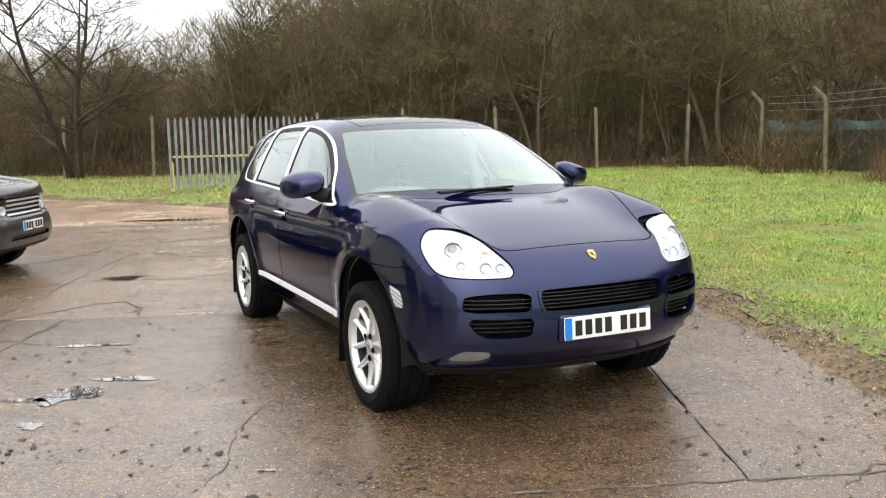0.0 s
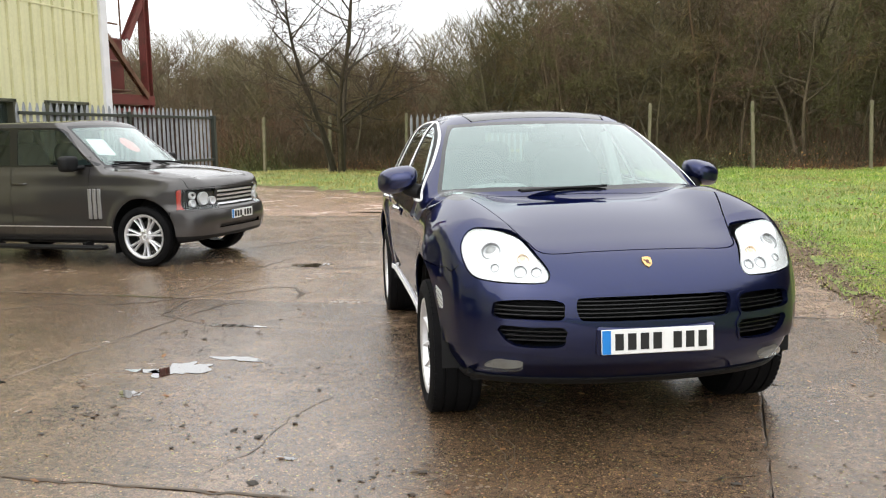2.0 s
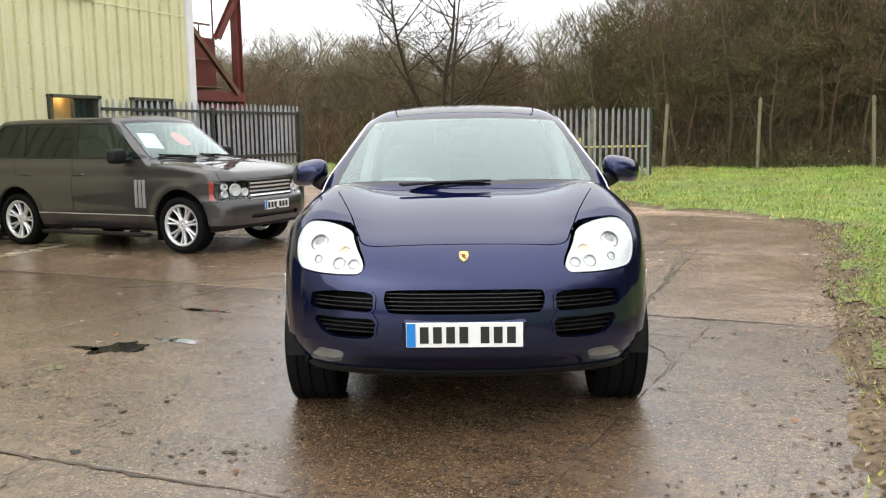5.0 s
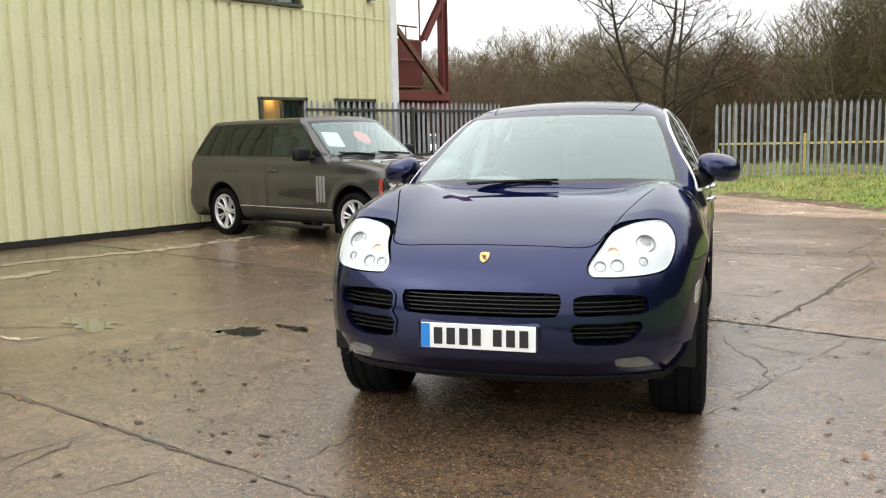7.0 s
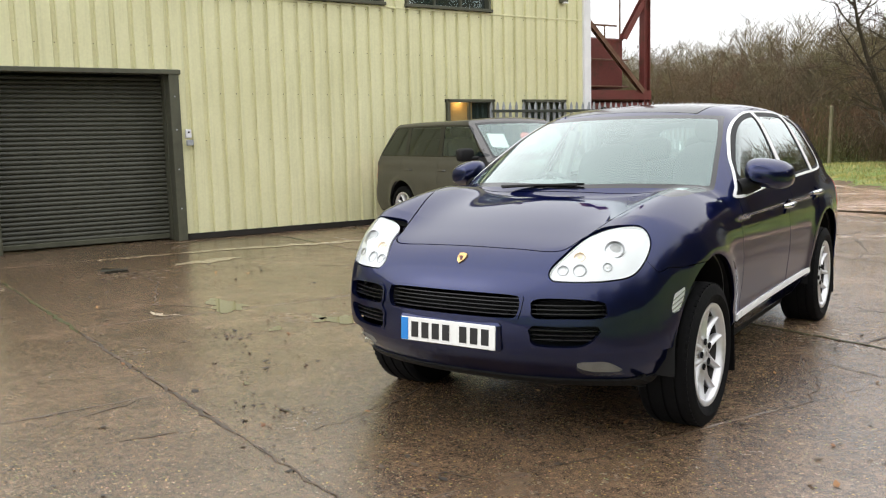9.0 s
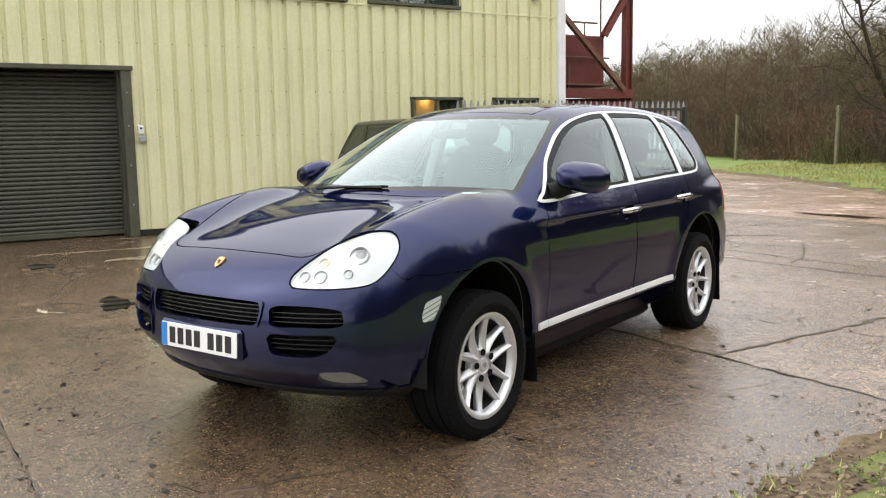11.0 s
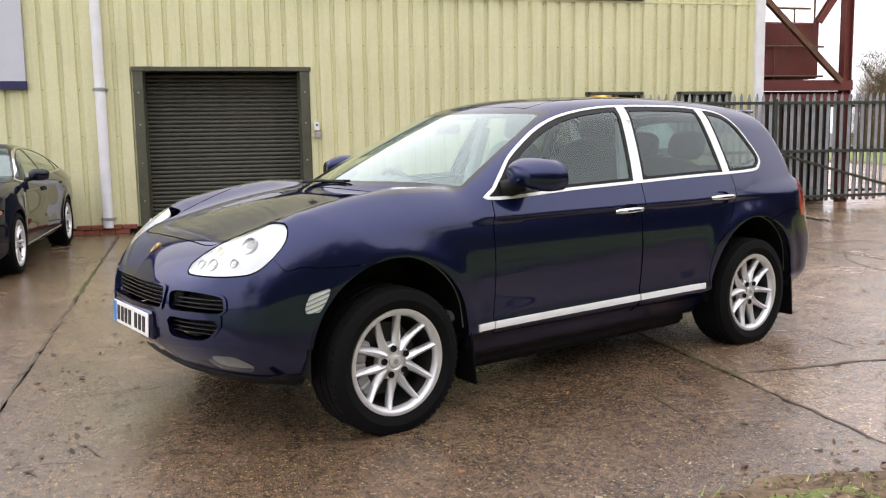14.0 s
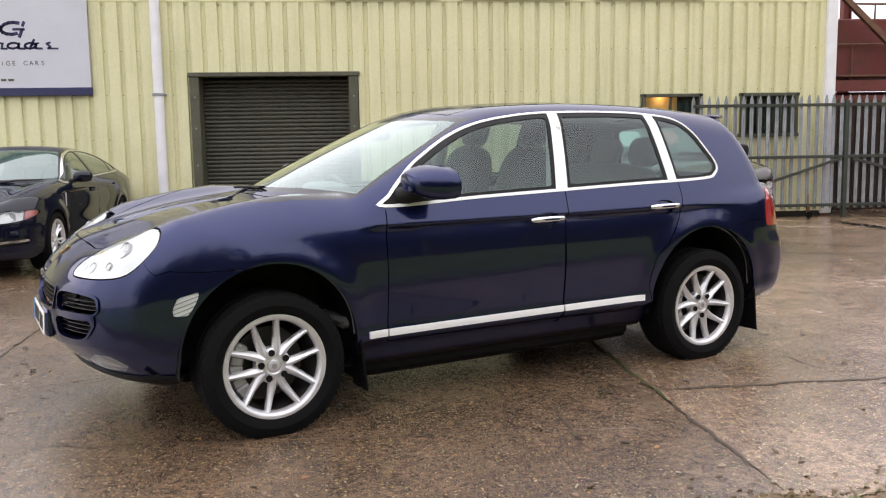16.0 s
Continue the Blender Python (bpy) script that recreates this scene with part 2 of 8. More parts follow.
NAVY = car_paint("navy_paint", (0.0120, 0.0180, 0.070), 0.86, 0.29, edge=(0.22, 0.25, 0.40))
GREYPAINT = car_paint("warm_grey_paint", (0.086, 0.082, 0.080), 0.7, 0.30, edge=(0.50, 0.48, 0.47))
INKPAINT = car_paint("ink_blue_paint", (0.0045, 0.006, 0.015))
WHITEPAINT = car_paint("white_paint", (0.75, 0.76, 0.77), 0.0, 0.4, 0.03)
GLASS = glass("window_glass", (0.50, 0.61, 0.58), haze=0.010, base=0.06)
SCREEN = glass("windscreen_glass", (0.78, 0.90, 0.86), haze=0.095, base=0.11)
ROOMGLASS = glass("workshop_glass", (0.92, 0.94, 0.92), haze=0.02)
DARKGLASS = glass("privacy_glass", (0.13, 0.15, 0.145), haze=0.006, base=0.045)
CLEAR = glass("lamp_glass", (0.96, 0.97, 0.97), haze=0.0, base=0.05)
CHROME = plain("bright_trim", (0.78, 0.78, 0.79), 0.22, 1.0, var=0.04)
STRIP = plain("bright_strip", (0.92, 0.92, 0.92), 0.38, 0.05, var=0.02, scale=3)
SATIN = plain("satin_alloy", (0.74, 0.74, 0.75), 0.38, 0.7, var=0.06, scale=30)
LOUVRE = plain("grey_louvre", (0.36, 0.36, 0.37), 0.35, 0.6, var=0.06)
BLACKP = plain("black_plastic", (0.006, 0.006, 0.0065), 0.6, var=0.2, scale=40, spec=0.3)
GLOSSBLK = plain("gloss_black", (0.008, 0.008, 0.009), 0.12, var=0.1)
RUBBER = plain("tyre_rubber", (0.006, 0.006, 0.0065), 0.8, var=0.25, scale=30, bumpy=0.15, spec=0.12)
CABIN = plain("cabin_trim", (0.17, 0.175, 0.18), 0.7, var=0.15, scale=40)
SEATM = plain("seat_leather", (0.05, 0.052, 0.058), 0.5, var=0.15, scale=60)
HEADLN = plain("headlining", (0.6, 0.6, 0.58), 0.9, var=0.06)
LAMPW = plain("lamp_reflector", (0.72, 0.73, 0.74), 0.35, 0.0, var=0.03)
LAMPA = plain("amber_lamp", (0.85, 0.66, 0.45), 0.25, var=0.1)
MARKER = plain("orange_red_lamp", (0.34, 0.035, 0.02), 0.2, coat=1.0, var=0.1)
LAMPR = plain("red_lamp", (0.42, 0.012, 0.015), 0.12, coat=1.0, var=0.1)
GOLD = plain("gold_badge", (0.72, 0.47, 0.20), 0.28, 0.9, var=0.1)
BADGED = plain("badge_dark_red", (0.10, 0.02, 0.015), 0.4, var=0.1)
PLATEW = plain("plate_white", (0.82, 0.82, 0.80), 0.35, var=0.04)
PLATEB = plain("plate_blue", (0.012, 0.21, 0.62), 0.35, var=0.05)
GRILLEB = plain("grille_black", (0.0035, 0.0035, 0.004), 0.6, var=0.2, spec=0.15)
SLAT = plain("grille_slat_black", (0.018, 0.018, 0.02), 0.32, var=0.2)
INK = plain("black_ink", (0.01, 0.01, 0.01), 0.5, var=0.05)
DISC = plain("brake_steel", (0.06, 0.058, 0.055), 0.5, 0.6, var=0.2)
CALIP = plain("brake_casting", (0.35, 0.35, 0.34), 0.5, 0.5, var=0.2)

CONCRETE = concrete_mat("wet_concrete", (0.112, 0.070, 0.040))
# farther rows: base colour raised to carry the sky's sheen on wet concrete
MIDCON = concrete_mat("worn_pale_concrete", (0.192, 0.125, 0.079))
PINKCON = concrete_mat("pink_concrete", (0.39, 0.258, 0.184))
SOIL = plain("wet_soil", (0.055, 0.042, 0.028), 0.6, var=0.4, scale=6, bumpy=0.8)
MUD = plain("verge_mud", (0.20, 0.145, 0.092), 0.85, var=0.45, scale=18, bumpy=0.9, spec=0.15)
PALECON = concrete_mat("pale_washed_concrete", (0.42, 0.35, 0.25), False)
LITTER = leaf_mat("leaf_litter", [(0.0, (0.05, 0.032, 0.020)), (0.4, (0.11, 0.07, 0.04)), (0.8, (0.20, 0.135, 0.08)), (1.0, (0.30, 0.24, 0.16))])
SPECK = leaf_mat("yard_debris", [(0.0, (0.022, 0.017, 0.012)), (0.6, (0.055, 0.04, 0.027)), (1.0, (0.11, 0.075, 0.045))])
WIREM = plain("green_coated_wire", (0.10, 0.155, 0.165), 0.5, var=0.3, scale=3)
CRACKM = plain("crack_dirt", (0.092, 0.064, 0.040), 0.6, var=0.5, scale=20, bumpy=0.5)
MOSS = plain("moss", (0.07, 0.075, 0.02), 0.9, var=0.4, scale=30, bumpy=0.8)
GRASS = grass_mat("grass_ground")
BLADE = blade_mat("grass_blades")
DRYBLADE = blade_mat("withered_grass_blades", ((0.0, (0.20, 0.22, 0.05)), (0.45, (0.33, 0.34, 0.09)), (0.8, (0.46, 0.42, 0.16)), (1.0, (0.56, 0.44, 0.22))))
WATERM = plain("puddle_water", (0.035, 0.027, 0.019), 0.0, var=0.1, spec=1.0, coat=1.0, coat_rough=0.0)
CLAD = clad_mat("olive_cream_cladding")
OLIVE = plain("dark_olive_paint", (0.085, 0.085, 0.055), 0.5, var=0.2, scale=8)
SHUTTER = plain("shutter_olive", (0.053, 0.054, 0.037), 0.42, var=0.2, scale=4)
WHITEPVC = plain("white_pvc", (0.82, 0.82, 0.84), 0.4, var=0.06, scale=5)
SIGNF = plain("sign_grey", (0.56, 0.57, 0.62), 0.35, var=0.04, scale=2)
SIGNB = plain("sign_navy", (0.020, 0.022, 0.085), 0.35, var=0.05)
RUSTDARK = rusty("dark_rusty_steel", (0.055, 0.032, 0.024), (0.085, 0.042, 0.026), 0.5)
BRICK = rusty("red_brick", (0.24, 0.075, 0.045), (0.12, 0.05, 0.035), 0.4, 0.9)
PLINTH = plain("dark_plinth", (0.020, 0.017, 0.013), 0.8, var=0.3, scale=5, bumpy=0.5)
REDSTEEL = rusty("red_oxide_steel", (0.16, 0.035, 0.028), (0.09, 0.035, 0.02), 0.5)
RUSTB = rusty("brown_brace", (0.17, 0.085, 0.05), (0.10, 0.04, 0.02), 0.6)
GALV = galv("galvanised_steel")
GREENST = rusty("dark_green_steel", (0.035, 0.042, 0.032), (0.09, 0.05, 0.03), 0.3)
YELLOW = rusty("yellow_paint", (0.62, 0.52, 0.14), (0.2, 0.13, 0.06), 0.35)
POSTM = rusty("weathered_post", (0.20, 0.175, 0.11), (0.11, 0.12, 0.05), 0.55, 0.9)
TARP = plain("blue_green_sheet", (0.055, 0.105, 0.115), 0.6, var=0.35, scale=3)
BOARD = plain("yellow_board", (0.85, 0.56, 0.22), 0.7, var=0.2, scale=5)
BARK = bark_mat("grey_bark", (0.055, 0.046, 0.032), (0.15, 0.125, 0.085))
TWIG = bark_mat("brown_twigs", (0.078, 0.058, 0.039), (0.195, 0.145, 0.10))
# far twigs: distance haze is put into the paler brown
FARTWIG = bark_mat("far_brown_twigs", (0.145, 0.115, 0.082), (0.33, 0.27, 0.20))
RUSTTWIG = bark_mat("orange_twigs", (0.10, 0.060, 0.034), (0.26, 0.165, 0.095))
OLIVETWIG = bark_mat("olive_twigs", (0.062, 0.056, 0.026), (0.155, 0.14, 0.066))
IVY = leaf_mat("ivy_leaves", [(0.0, (0.035, 0.050, 0.018)), (0.6, (0.085, 0.11, 0.035)), (1.0, (0.20, 0.18, 0.06))])
DRYLEAF = leaf_mat("dry_leaves", [(0.0, (0.10, 0.045, 0.02)), (0.6, (0.22, 0.10, 0.04)), (1.0, (0.34, 0.20, 0.06))])
# dark brown that paints the shade deep in the wood
WOODDEPTH = bark_mat("wood_floor", (0.030, 0.024, 0.015), (0.10, 0.078, 0.045))
DARKBARK = bark_mat("dark_bark", (0.030, 0.025, 0.018), (0.085, 0.070, 0.050))
STICKER = plain("pale_red_paper", (0.80, 0.20, 0.19), 0.5, var=0.08)

# ---- mesh helpers ----
class Shape:
    """Collects vertices and faces of one mesh."""

    def __init__(self):
        self.v, self.f = [], []

    def add(self, verts, faces):
        n = len(self.v)
        self.v.extend(tuple(map(float, p)) for p in verts)
        self.f.extend(tuple(i + n for i in q) for q in faces)
        return self

    def box(self, c, s, rot=0.0, bevel=0.0, m=None):
        """A box of size s about c, its edges chamfered, turned by rot degrees about z or placed by m."""
        x, y, z = (k / 2 for k in s)
        b = min(bevel, x * 0.9, y * 0.9, z * 0.9)
        if b <= 0:
            vs = [(i * x, j * y, k * z) for i in (-1, 1) for j in (-1, 1) for k in (-1, 1)]
            fs = [(0, 1, 3, 2), (4, 6, 7, 5), (0, 4, 5, 1), (2, 3, 7, 6), (0, 2, 6, 4), (1, 5, 7, 3)]
        else:
            vs, idx = [], {}
            for i in (-1, 1):
                for j in (-1, 1):
                    for k in (-1, 1):
                        for ax in range(3):
                            p = [i * (x - b), j * (y - b), k * (z - b)]
                            p[ax] = (i * x, j * y, k * z)[ax]
                            idx[i, j, k, ax] = len(vs)
                            vs.append(tuple(p))
            fs = []
            for ax in range(3):
                o1, o2 = [a for a in range(3) if a != ax]
                for s_ in (-1, 1):
                    q = []
                    for a1, a2 in ((-1, -1), (1, -1), (1, 1), (-1, 1)):
                        key = [0, 0, 0]
                        key[ax], key[o1], key[o2] = s_, a1, a2
                        q.append(idx[(*key, ax)])
                    fs.append(tuple(q))
                for a1 in (-1, 1):
                    for a2 in (-1, 1):
                        k0, k1 = [0, 0, 0], [0, 0, 0]
                        k0[o1] = k1[o1] = a1
                        k0[o2] = k1[o2] = a2
                        k0[ax], k1[ax] = -1, 1
                        fs.append((idx[(*k0, o1)], idx[(*k1, o1)], idx[(*k1, o2)], idx[(*k0, o2)]))
            for i in (-1, 1):
                for j in (-1, 1):
                    for k in (-1, 1):
                        fs.append(tuple(idx[i, j, k, a] for a in range(3)))
        if m is None:
            m = pose(*c, 0, 0, rot)
        else:
            m = m @ Matrix.Translation(c)
        return self.add([m @ Vector(p) for p in vs], fs)

    def lathe(self, prof, seg=32, m=None, closed=False):
        """Turns (radius, height) points about z; m places it."""
        m = m or Matrix()
        n = len(prof)
        vs = [m @ Vector((r * math.cos(2 * math.pi * k / seg), r * math.sin(2 * math.pi * k / seg), h)) for k in range(seg) for r, h in prof]
        fs = []
        for k in range(seg):
            k2 = (k + 1) % seg
            for i in range(n if closed else n - 1):
                j = (i + 1) % n
                fs.append((k * n + i, k2 * n + i, k2 * n + j, k * n + j))
        return self.add(vs, fs)

    def tube(self, pts, radii, seg=6, cap=True):
        """A round bar along pts, with one radius or one for each point."""
        pts = [Vector(p) for p in pts]
        if isinstance(radii, (int, float)):
            radii = [radii] * len(pts)
        vs, fs = [], []
        side = None
        for i, p in enumerate(pts):
            d = (pts[min(i + 1, len(pts) - 1)] - pts[max(i - 1, 0)]).normalized()
            if side is None:
                side = d.orthogonal().normalized()
            side = (side - d * side.dot(d)).normalized()
            up = d.cross(side)
            vs += [p + (side * math.cos(2 * math.pi * k / seg) + up * math.sin(2 * math.pi * k / seg)) * radii[i] for k in range(seg)]
        for i in range(len(pts) - 1):
            for k in range(seg):
                k2 = (k + 1) % seg
                fs.append((i * seg + k, i * seg + k2, (i + 1) * seg + k2, (i + 1) * seg + k))
        if cap:
            fs.append(tuple(range(seg))[::-1])
            fs.append(tuple((len(pts) - 1) * seg + k for k in range(seg)))
        return self.add(vs, fs)

    def prism(self, poly, a, b, m=None):
        """Extrudes a 2D outline (x, y) from z = a to z = b; m places it."""
        m = m or Matrix()
        n = len(poly)
        vs = [m @ Vector((x, y, a)) for x, y in poly] + [m @ Vector((x, y, b)) for x, y in poly]
        fs = [tuple(range(n))[::-1], tuple(range(n, 2 * n))] + [(i, (i + 1) % n, n + (i + 1) % n, n + i) for i in range(n)]
        return self.add(vs, fs)

    def ball(self, c, s, seg=20, rings=12, power=1.0, m=None):
        """An ellipsoid, boxier for power below one."""
        m = m or Matrix()
        f = lambda q: math.copysign(abs(q) ** power, q)
        vs = []
        for i in range(rings + 1):
            t = math.pi * i / rings
            for k in range(seg):
                u = 2 * math.pi * k / seg
                vs.append(m @ Vector((c[0] + s[0] * f(math.sin(t)) * f(math.cos(u)), c[1] + s[1] * f(math.sin(t)) * f(math.sin(u)), c[2] + s[2] * f(math.cos(t)))))
        fs = [(i * seg + k, (i + 1) * seg + k, (i + 1) * seg + (k + 1) % seg, i * seg + (k + 1) % seg) for i in range(rings) for k in range(seg)]
        return self.add(vs, fs)


def mesh_of(name, shape, mat, smooth=38):
    me = bpy.data.meshes.new(name)
    me.from_pydata(shape.v, [], shape.f)
    me.materials.append(mat)
    if smooth:
        me.shade_smooth()
        me.set_sharp_from_angle(angle=radians(smooth))
    return me


def part(name, shape, mat, parent=None, label="", smooth=38):
    """Links a shape as one mesh object under a thing or a part."""
    me = shape if isinstance(shape, bpy.types.Mesh) else mesh_of(name, shape, mat, smooth)
    ob = new(name, me)
    if parent is not None:
        ob.parent = parent
    return tagged(ob, label)


def thing(name, m, label, category, group="", kind=""):
    ob = new(name)
    ob.empty_display_size = 0.1
    ob.matrix_world = m
    return tagged(ob, label, category, group, kind)


def single(name, shape, mat, label, category, m=None, group="", kind="", smooth=38):
    ob = part(name, shape, mat, None, "", smooth)
    if m is not None:
        ob.matrix_world = m
    return tagged(ob, label, category, group, kind)


# ---- smooth body shells ----
def spl(xs, ys):
    """A smooth curve through points, for arrays."""
    xs, ys = np.array(xs, float), np.array(ys, float)
    d = np.diff(ys) / np.diff(xs)
    tan = np.concatenate([[d[0]], (d[:-1] * np.diff(xs)[1:] + d[1:] * np.diff(xs)[:-1]) / (xs[2:] - xs[:-2]), [d[-1]]])

    def at(x):
        x = np.clip(x, xs[0], xs[-1])
        i = np.clip(np.searchsorted(xs, x) - 1, 0, len(xs) - 2)
        h = xs[i + 1] - xs[i]
        u = (x - xs[i]) / h
        return (2 * u**3 - 3 * u**2 + 1) * ys[i] + (u**3 - 2 * u**2 + u) * h * tan[i] + (3 * u**2 - 2 * u**3) * ys[i + 1] + (u**3 - u**2) * h * tan[i + 1]

    return at


def smax(a, b, r):
    h = np.clip(0.5 + 0.5 * (a - b) / r, 0, 1)
    return b + (a - b) * h + r * h * (1 - h)


def smin(a, b, r):
    return -smax(-a, -b, r)


def gradient(field, p, e=0.004):
    g = np.stack([field(*(p + d).T) - field(*(p - d).T) for d in np.eye(3) * e], 1)
    return g / (2 * e)


def shell(field, lo, hi, h):
    """The surface field = 0 as (vertices, faces), quads on a grid of step h, laid exactly on the field."""
    ax = [np.arange(lo[i], hi[i] + h, h) for i in range(3)]
    gx, gy, gz = np.meshgrid(*ax, indexing="ij")
    f = field(gx.ravel(), gy.ravel(), gz.ravel()).reshape(gx.shape)
    s = f < 0
    n = np.array(f.shape) - 1
    acc, cnt = np.zeros((*n, 3)), np.zeros(n)
    org = np.array(lo, float)
    quads = []
    grid = np.stack(np.meshgrid(*[np.arange(k) for k in f.shape], indexing="ij"), -1)
    for a in range(3):
        sl0, sl1 = [slice(None)] * 3, [slice(None)] * 3
        sl0[a], sl1[a] = slice(0, -1), slice(1, None)
        f0, f1 = f[tuple(sl0)], f[tuple(sl1)]
        cross = (f0 < 0) != (f1 < 0)
        ii = np.argwhere(cross)
        t = f0[cross] / (f0[cross] - f1[cross])
        pt = ii.astype(float)
        pt[:, a] += t
        b, c = (a + 1) % 3, (a + 2) % 3
        ids = []
        for db, dc in ((0, 0), (-1, 0), (-1, -1), (0, -1)):
            cell = ii.copy()
            cell[:, b] += db
            cell[:, c] += dc
            ids.append(cell)
        ok = np.all([np.all((q >= 0) & (q < n), 1) for q in ids], 0)
        for q in ids:
            np.add.at(acc, tuple(q[ok].T), pt[ok])
            np.add.at(cnt, tuple(q[ok].T), 1)
        flip = (f0[cross] < 0)[ok]
        fl = np.stack([np.ravel_multi_index(tuple(q[ok].T), n) for q in ids], 1)
        fl[~flip] = fl[~flip][:, ::-1]
        quads.append(fl)
    quads = np.concatenate(quads)
    used = np.flatnonzero(cnt.ravel() > 0)
    lut = np.full(cnt.size, -1)
    lut[used] = np.arange(len(used))
    v = org + h * acc.reshape(-1, 3)[used] / cnt.ravel()[used][:, None]
    for _ in range(4):
        g = gradient(field, v)
        step = field(*v.T)[:, None] * g / np.maximum((g * g).sum(1), 0.05)[:, None]
        v -= np.clip(step, -h, h)
    return v, [tuple(q) for q in lut[quads].tolist()]


def cut(sh, dist):
    """Splits a shell along dist(x, y, z) = 0 into (inside, outside), with exact edges."""
    v, faces = sh
    d = dist(*v.T).copy()
    d[np.abs(d) < 2e-4] = 2e-4
    neg = d < 0
    vv, extra, memo = v.tolist(), [], {}
    base = len(vv)
    inside, outside = [], []

    def mid(i, j):
        key = (i, j) if i < j else (j, i)
        if key not in memo:
            t = d[i] / (d[i] - d[j])
            memo[key] = base + len(extra)
            extra.append([a + (b - a) * t for a, b in zip(vv[i], vv[j])])
        return memo[key]

    for q in faces:
        k = sum(bool(neg[i]) for i in q)
        if k == 0:
            outside.append(q)
        elif k == len(q):
            inside.append(q)
        else:
            a, b = [], []
            for i, j in zip(q, q[1:] + q[:1]):
                (a if neg[i] else b).append(i)
                if neg[i] != neg[j]:
                    m = mid(i, j)
                    a.append(m)
                    b.append(m)
            if len(a) > 2:
                inside.append(tuple(a))
            if len(b) > 2:
                outside.append(tuple(b))
    allv = np.array(vv + extra)
    return pack(allv, inside), pack(allv, outside)


def pack(v, faces):
    used = sorted({i for q in faces for i in q})
    lut = {i: k for k, i in enumerate(used)}
    return v[used] if used else np.zeros((0, 3)), [tuple(lut[i] for i in q) for q in faces]


def joined(a, b):
    n = len(a[0])
    return np.concatenate([a[0], b[0]]), a[1] + [tuple(i + n for i in q) for q in b[1]]


def polygon(pts, n=6, smooth=True):
    """A closed outline, rounded through its points."""
    p = np.array(pts, float)
    if not smooth:
        return p
    out = []
    m = len(p)
    for i in range(m):
        a, b, c, d = p[i - 1], p[i], p[(i + 1) % m], p[(i + 2) % m]
        for k in range(n):
            t = k / n
            out.append(0.5 * (2 * b + (c - a) * t + (2 * a - 5 * b + 4 * c - d) * t * t + (3 * b - a - 3 * c + d) * t**3))
    return np.array(out)


def outline(poly):
    """Signed distance to a closed outline, negative inside."""
    a, b = poly, np.roll(poly, -1, 0)

    def at(u, w):
        p = np.stack([u, w], 1)
        best, ins = np.full(len(p), 1e9), np.zeros(len(p), bool)
        for (ax_, ay), (bx, by) in zip(a, b):
            ex, ey = bx - ax_, by - ay
            wx, wy = p[:, 0] - ax_, p[:, 1] - ay
            t = np.clip((wx * ex + wy * ey) / (ex * ex + ey * ey + 1e-12), 0, 1)
            best = np.minimum(best, np.hypot(wx - ex * t, wy - ey * t))
            if ey != 0:
                ins ^= ((ay > p[:, 1]) != (by > p[:, 1])) & (p[:, 0] < ex * (p[:, 1] - ay) / ey + ax_)
        return np.where(ins, -best, best)

    return at


def skin(name, sh, field, mat, parent, label="", push=0.0, rim=0.014):
    """A panel from a shell: normals from the field, edges turned inwards by rim, moved outwards by push."""
    v, faces = sh
    g = gradient(field, v)
    nrm = g / np.maximum(np.linalg.norm(g, axis=1), 1e-6)[:, None]
    v = v + nrm * push
    count = {}
    for q in faces:
        for i, j in zip(q, q[1:] + q[:1]):
            count[(i, j)] = count.get((i, j), 0) + 1
    edge = [(i, j) for (i, j) in count if (j, i) not in count]
    nv = len(v)
    if rim:
        ring = sorted({i for e in edge for i in e})
        lut1 = {i: nv + k for k, i in enumerate(ring)}
        lut2 = {i: nv + len(ring) + k for k, i in enumerate(ring)}
        v2 = np.concatenate([v, v[ring], v[ring] - nrm[ring] * rim]) if ring else v
        faces2 = faces + [(lut1[j], lut1[i], lut2[i], lut2[j]) for i, j in edge]
    else:
        v2, faces2 = v, faces
    me = bpy.data.meshes.new(name)
    me.from_pydata(v2.tolist(), [], faces2)
    me.materials.append(mat)
    me.shade_smooth()
    normals = np.zeros((len(v2), 3))
    normals[:nv] = nrm
    me.normals_split_custom_set_from_vertices(normals.tolist())
    return part(name, me, mat, parent, label)

# ---- ground, yard and grass ----
rng = np.random.default_rng(7)
EDGE = [(2.95, -30.0), (2.95, 0.0), (2.9, 3.0), (2.82, 5.0), (2.74, 6.4), (2.62, 8.0), (2.52, 9.8), (2.46, 12.2), (2.28, 14.6), (1.5, 15.7), (0.6, 16.4), (-0.3, 16.9), (-2.3, 18.4), (-4.4, 19.7), (-6.7, 21.6), (-9.2, 23.2), (-12.3, 25.4), (-16.3, 27.3), (-30.0, 33.0), (-60.0, 42.0)]
_ep = np.array(EDGE)


def grass_side(x, y):
    """How far a place lies inside the grass, beyond the yard's edge."""
    x, y = np.atleast_1d(x).astype(float), np.atleast_1d(y).astype(float)
    best, sgn = np.full(x.shape, 1e9), np.ones(x.shape)
    for (ax_, ay), (bx, by) in zip(_ep[:-1], _ep[1:]):
        ex, ey = bx - ax_, by - ay
        t = np.clip(((x - ax_) * ex + (y - ay) * ey) / (ex * ex + ey * ey), 0, 1)
        d = np.hypot(x - ax_ - ex * t, y - ay - ey * t)
        s = np.where(ex * (y - ay) - ey * (x - ax_) < 0, 1.0, -1.0)
        near = d < best
        best, sgn = np.where(near, d, best), np.where(near, s, sgn)
    return best * sgn


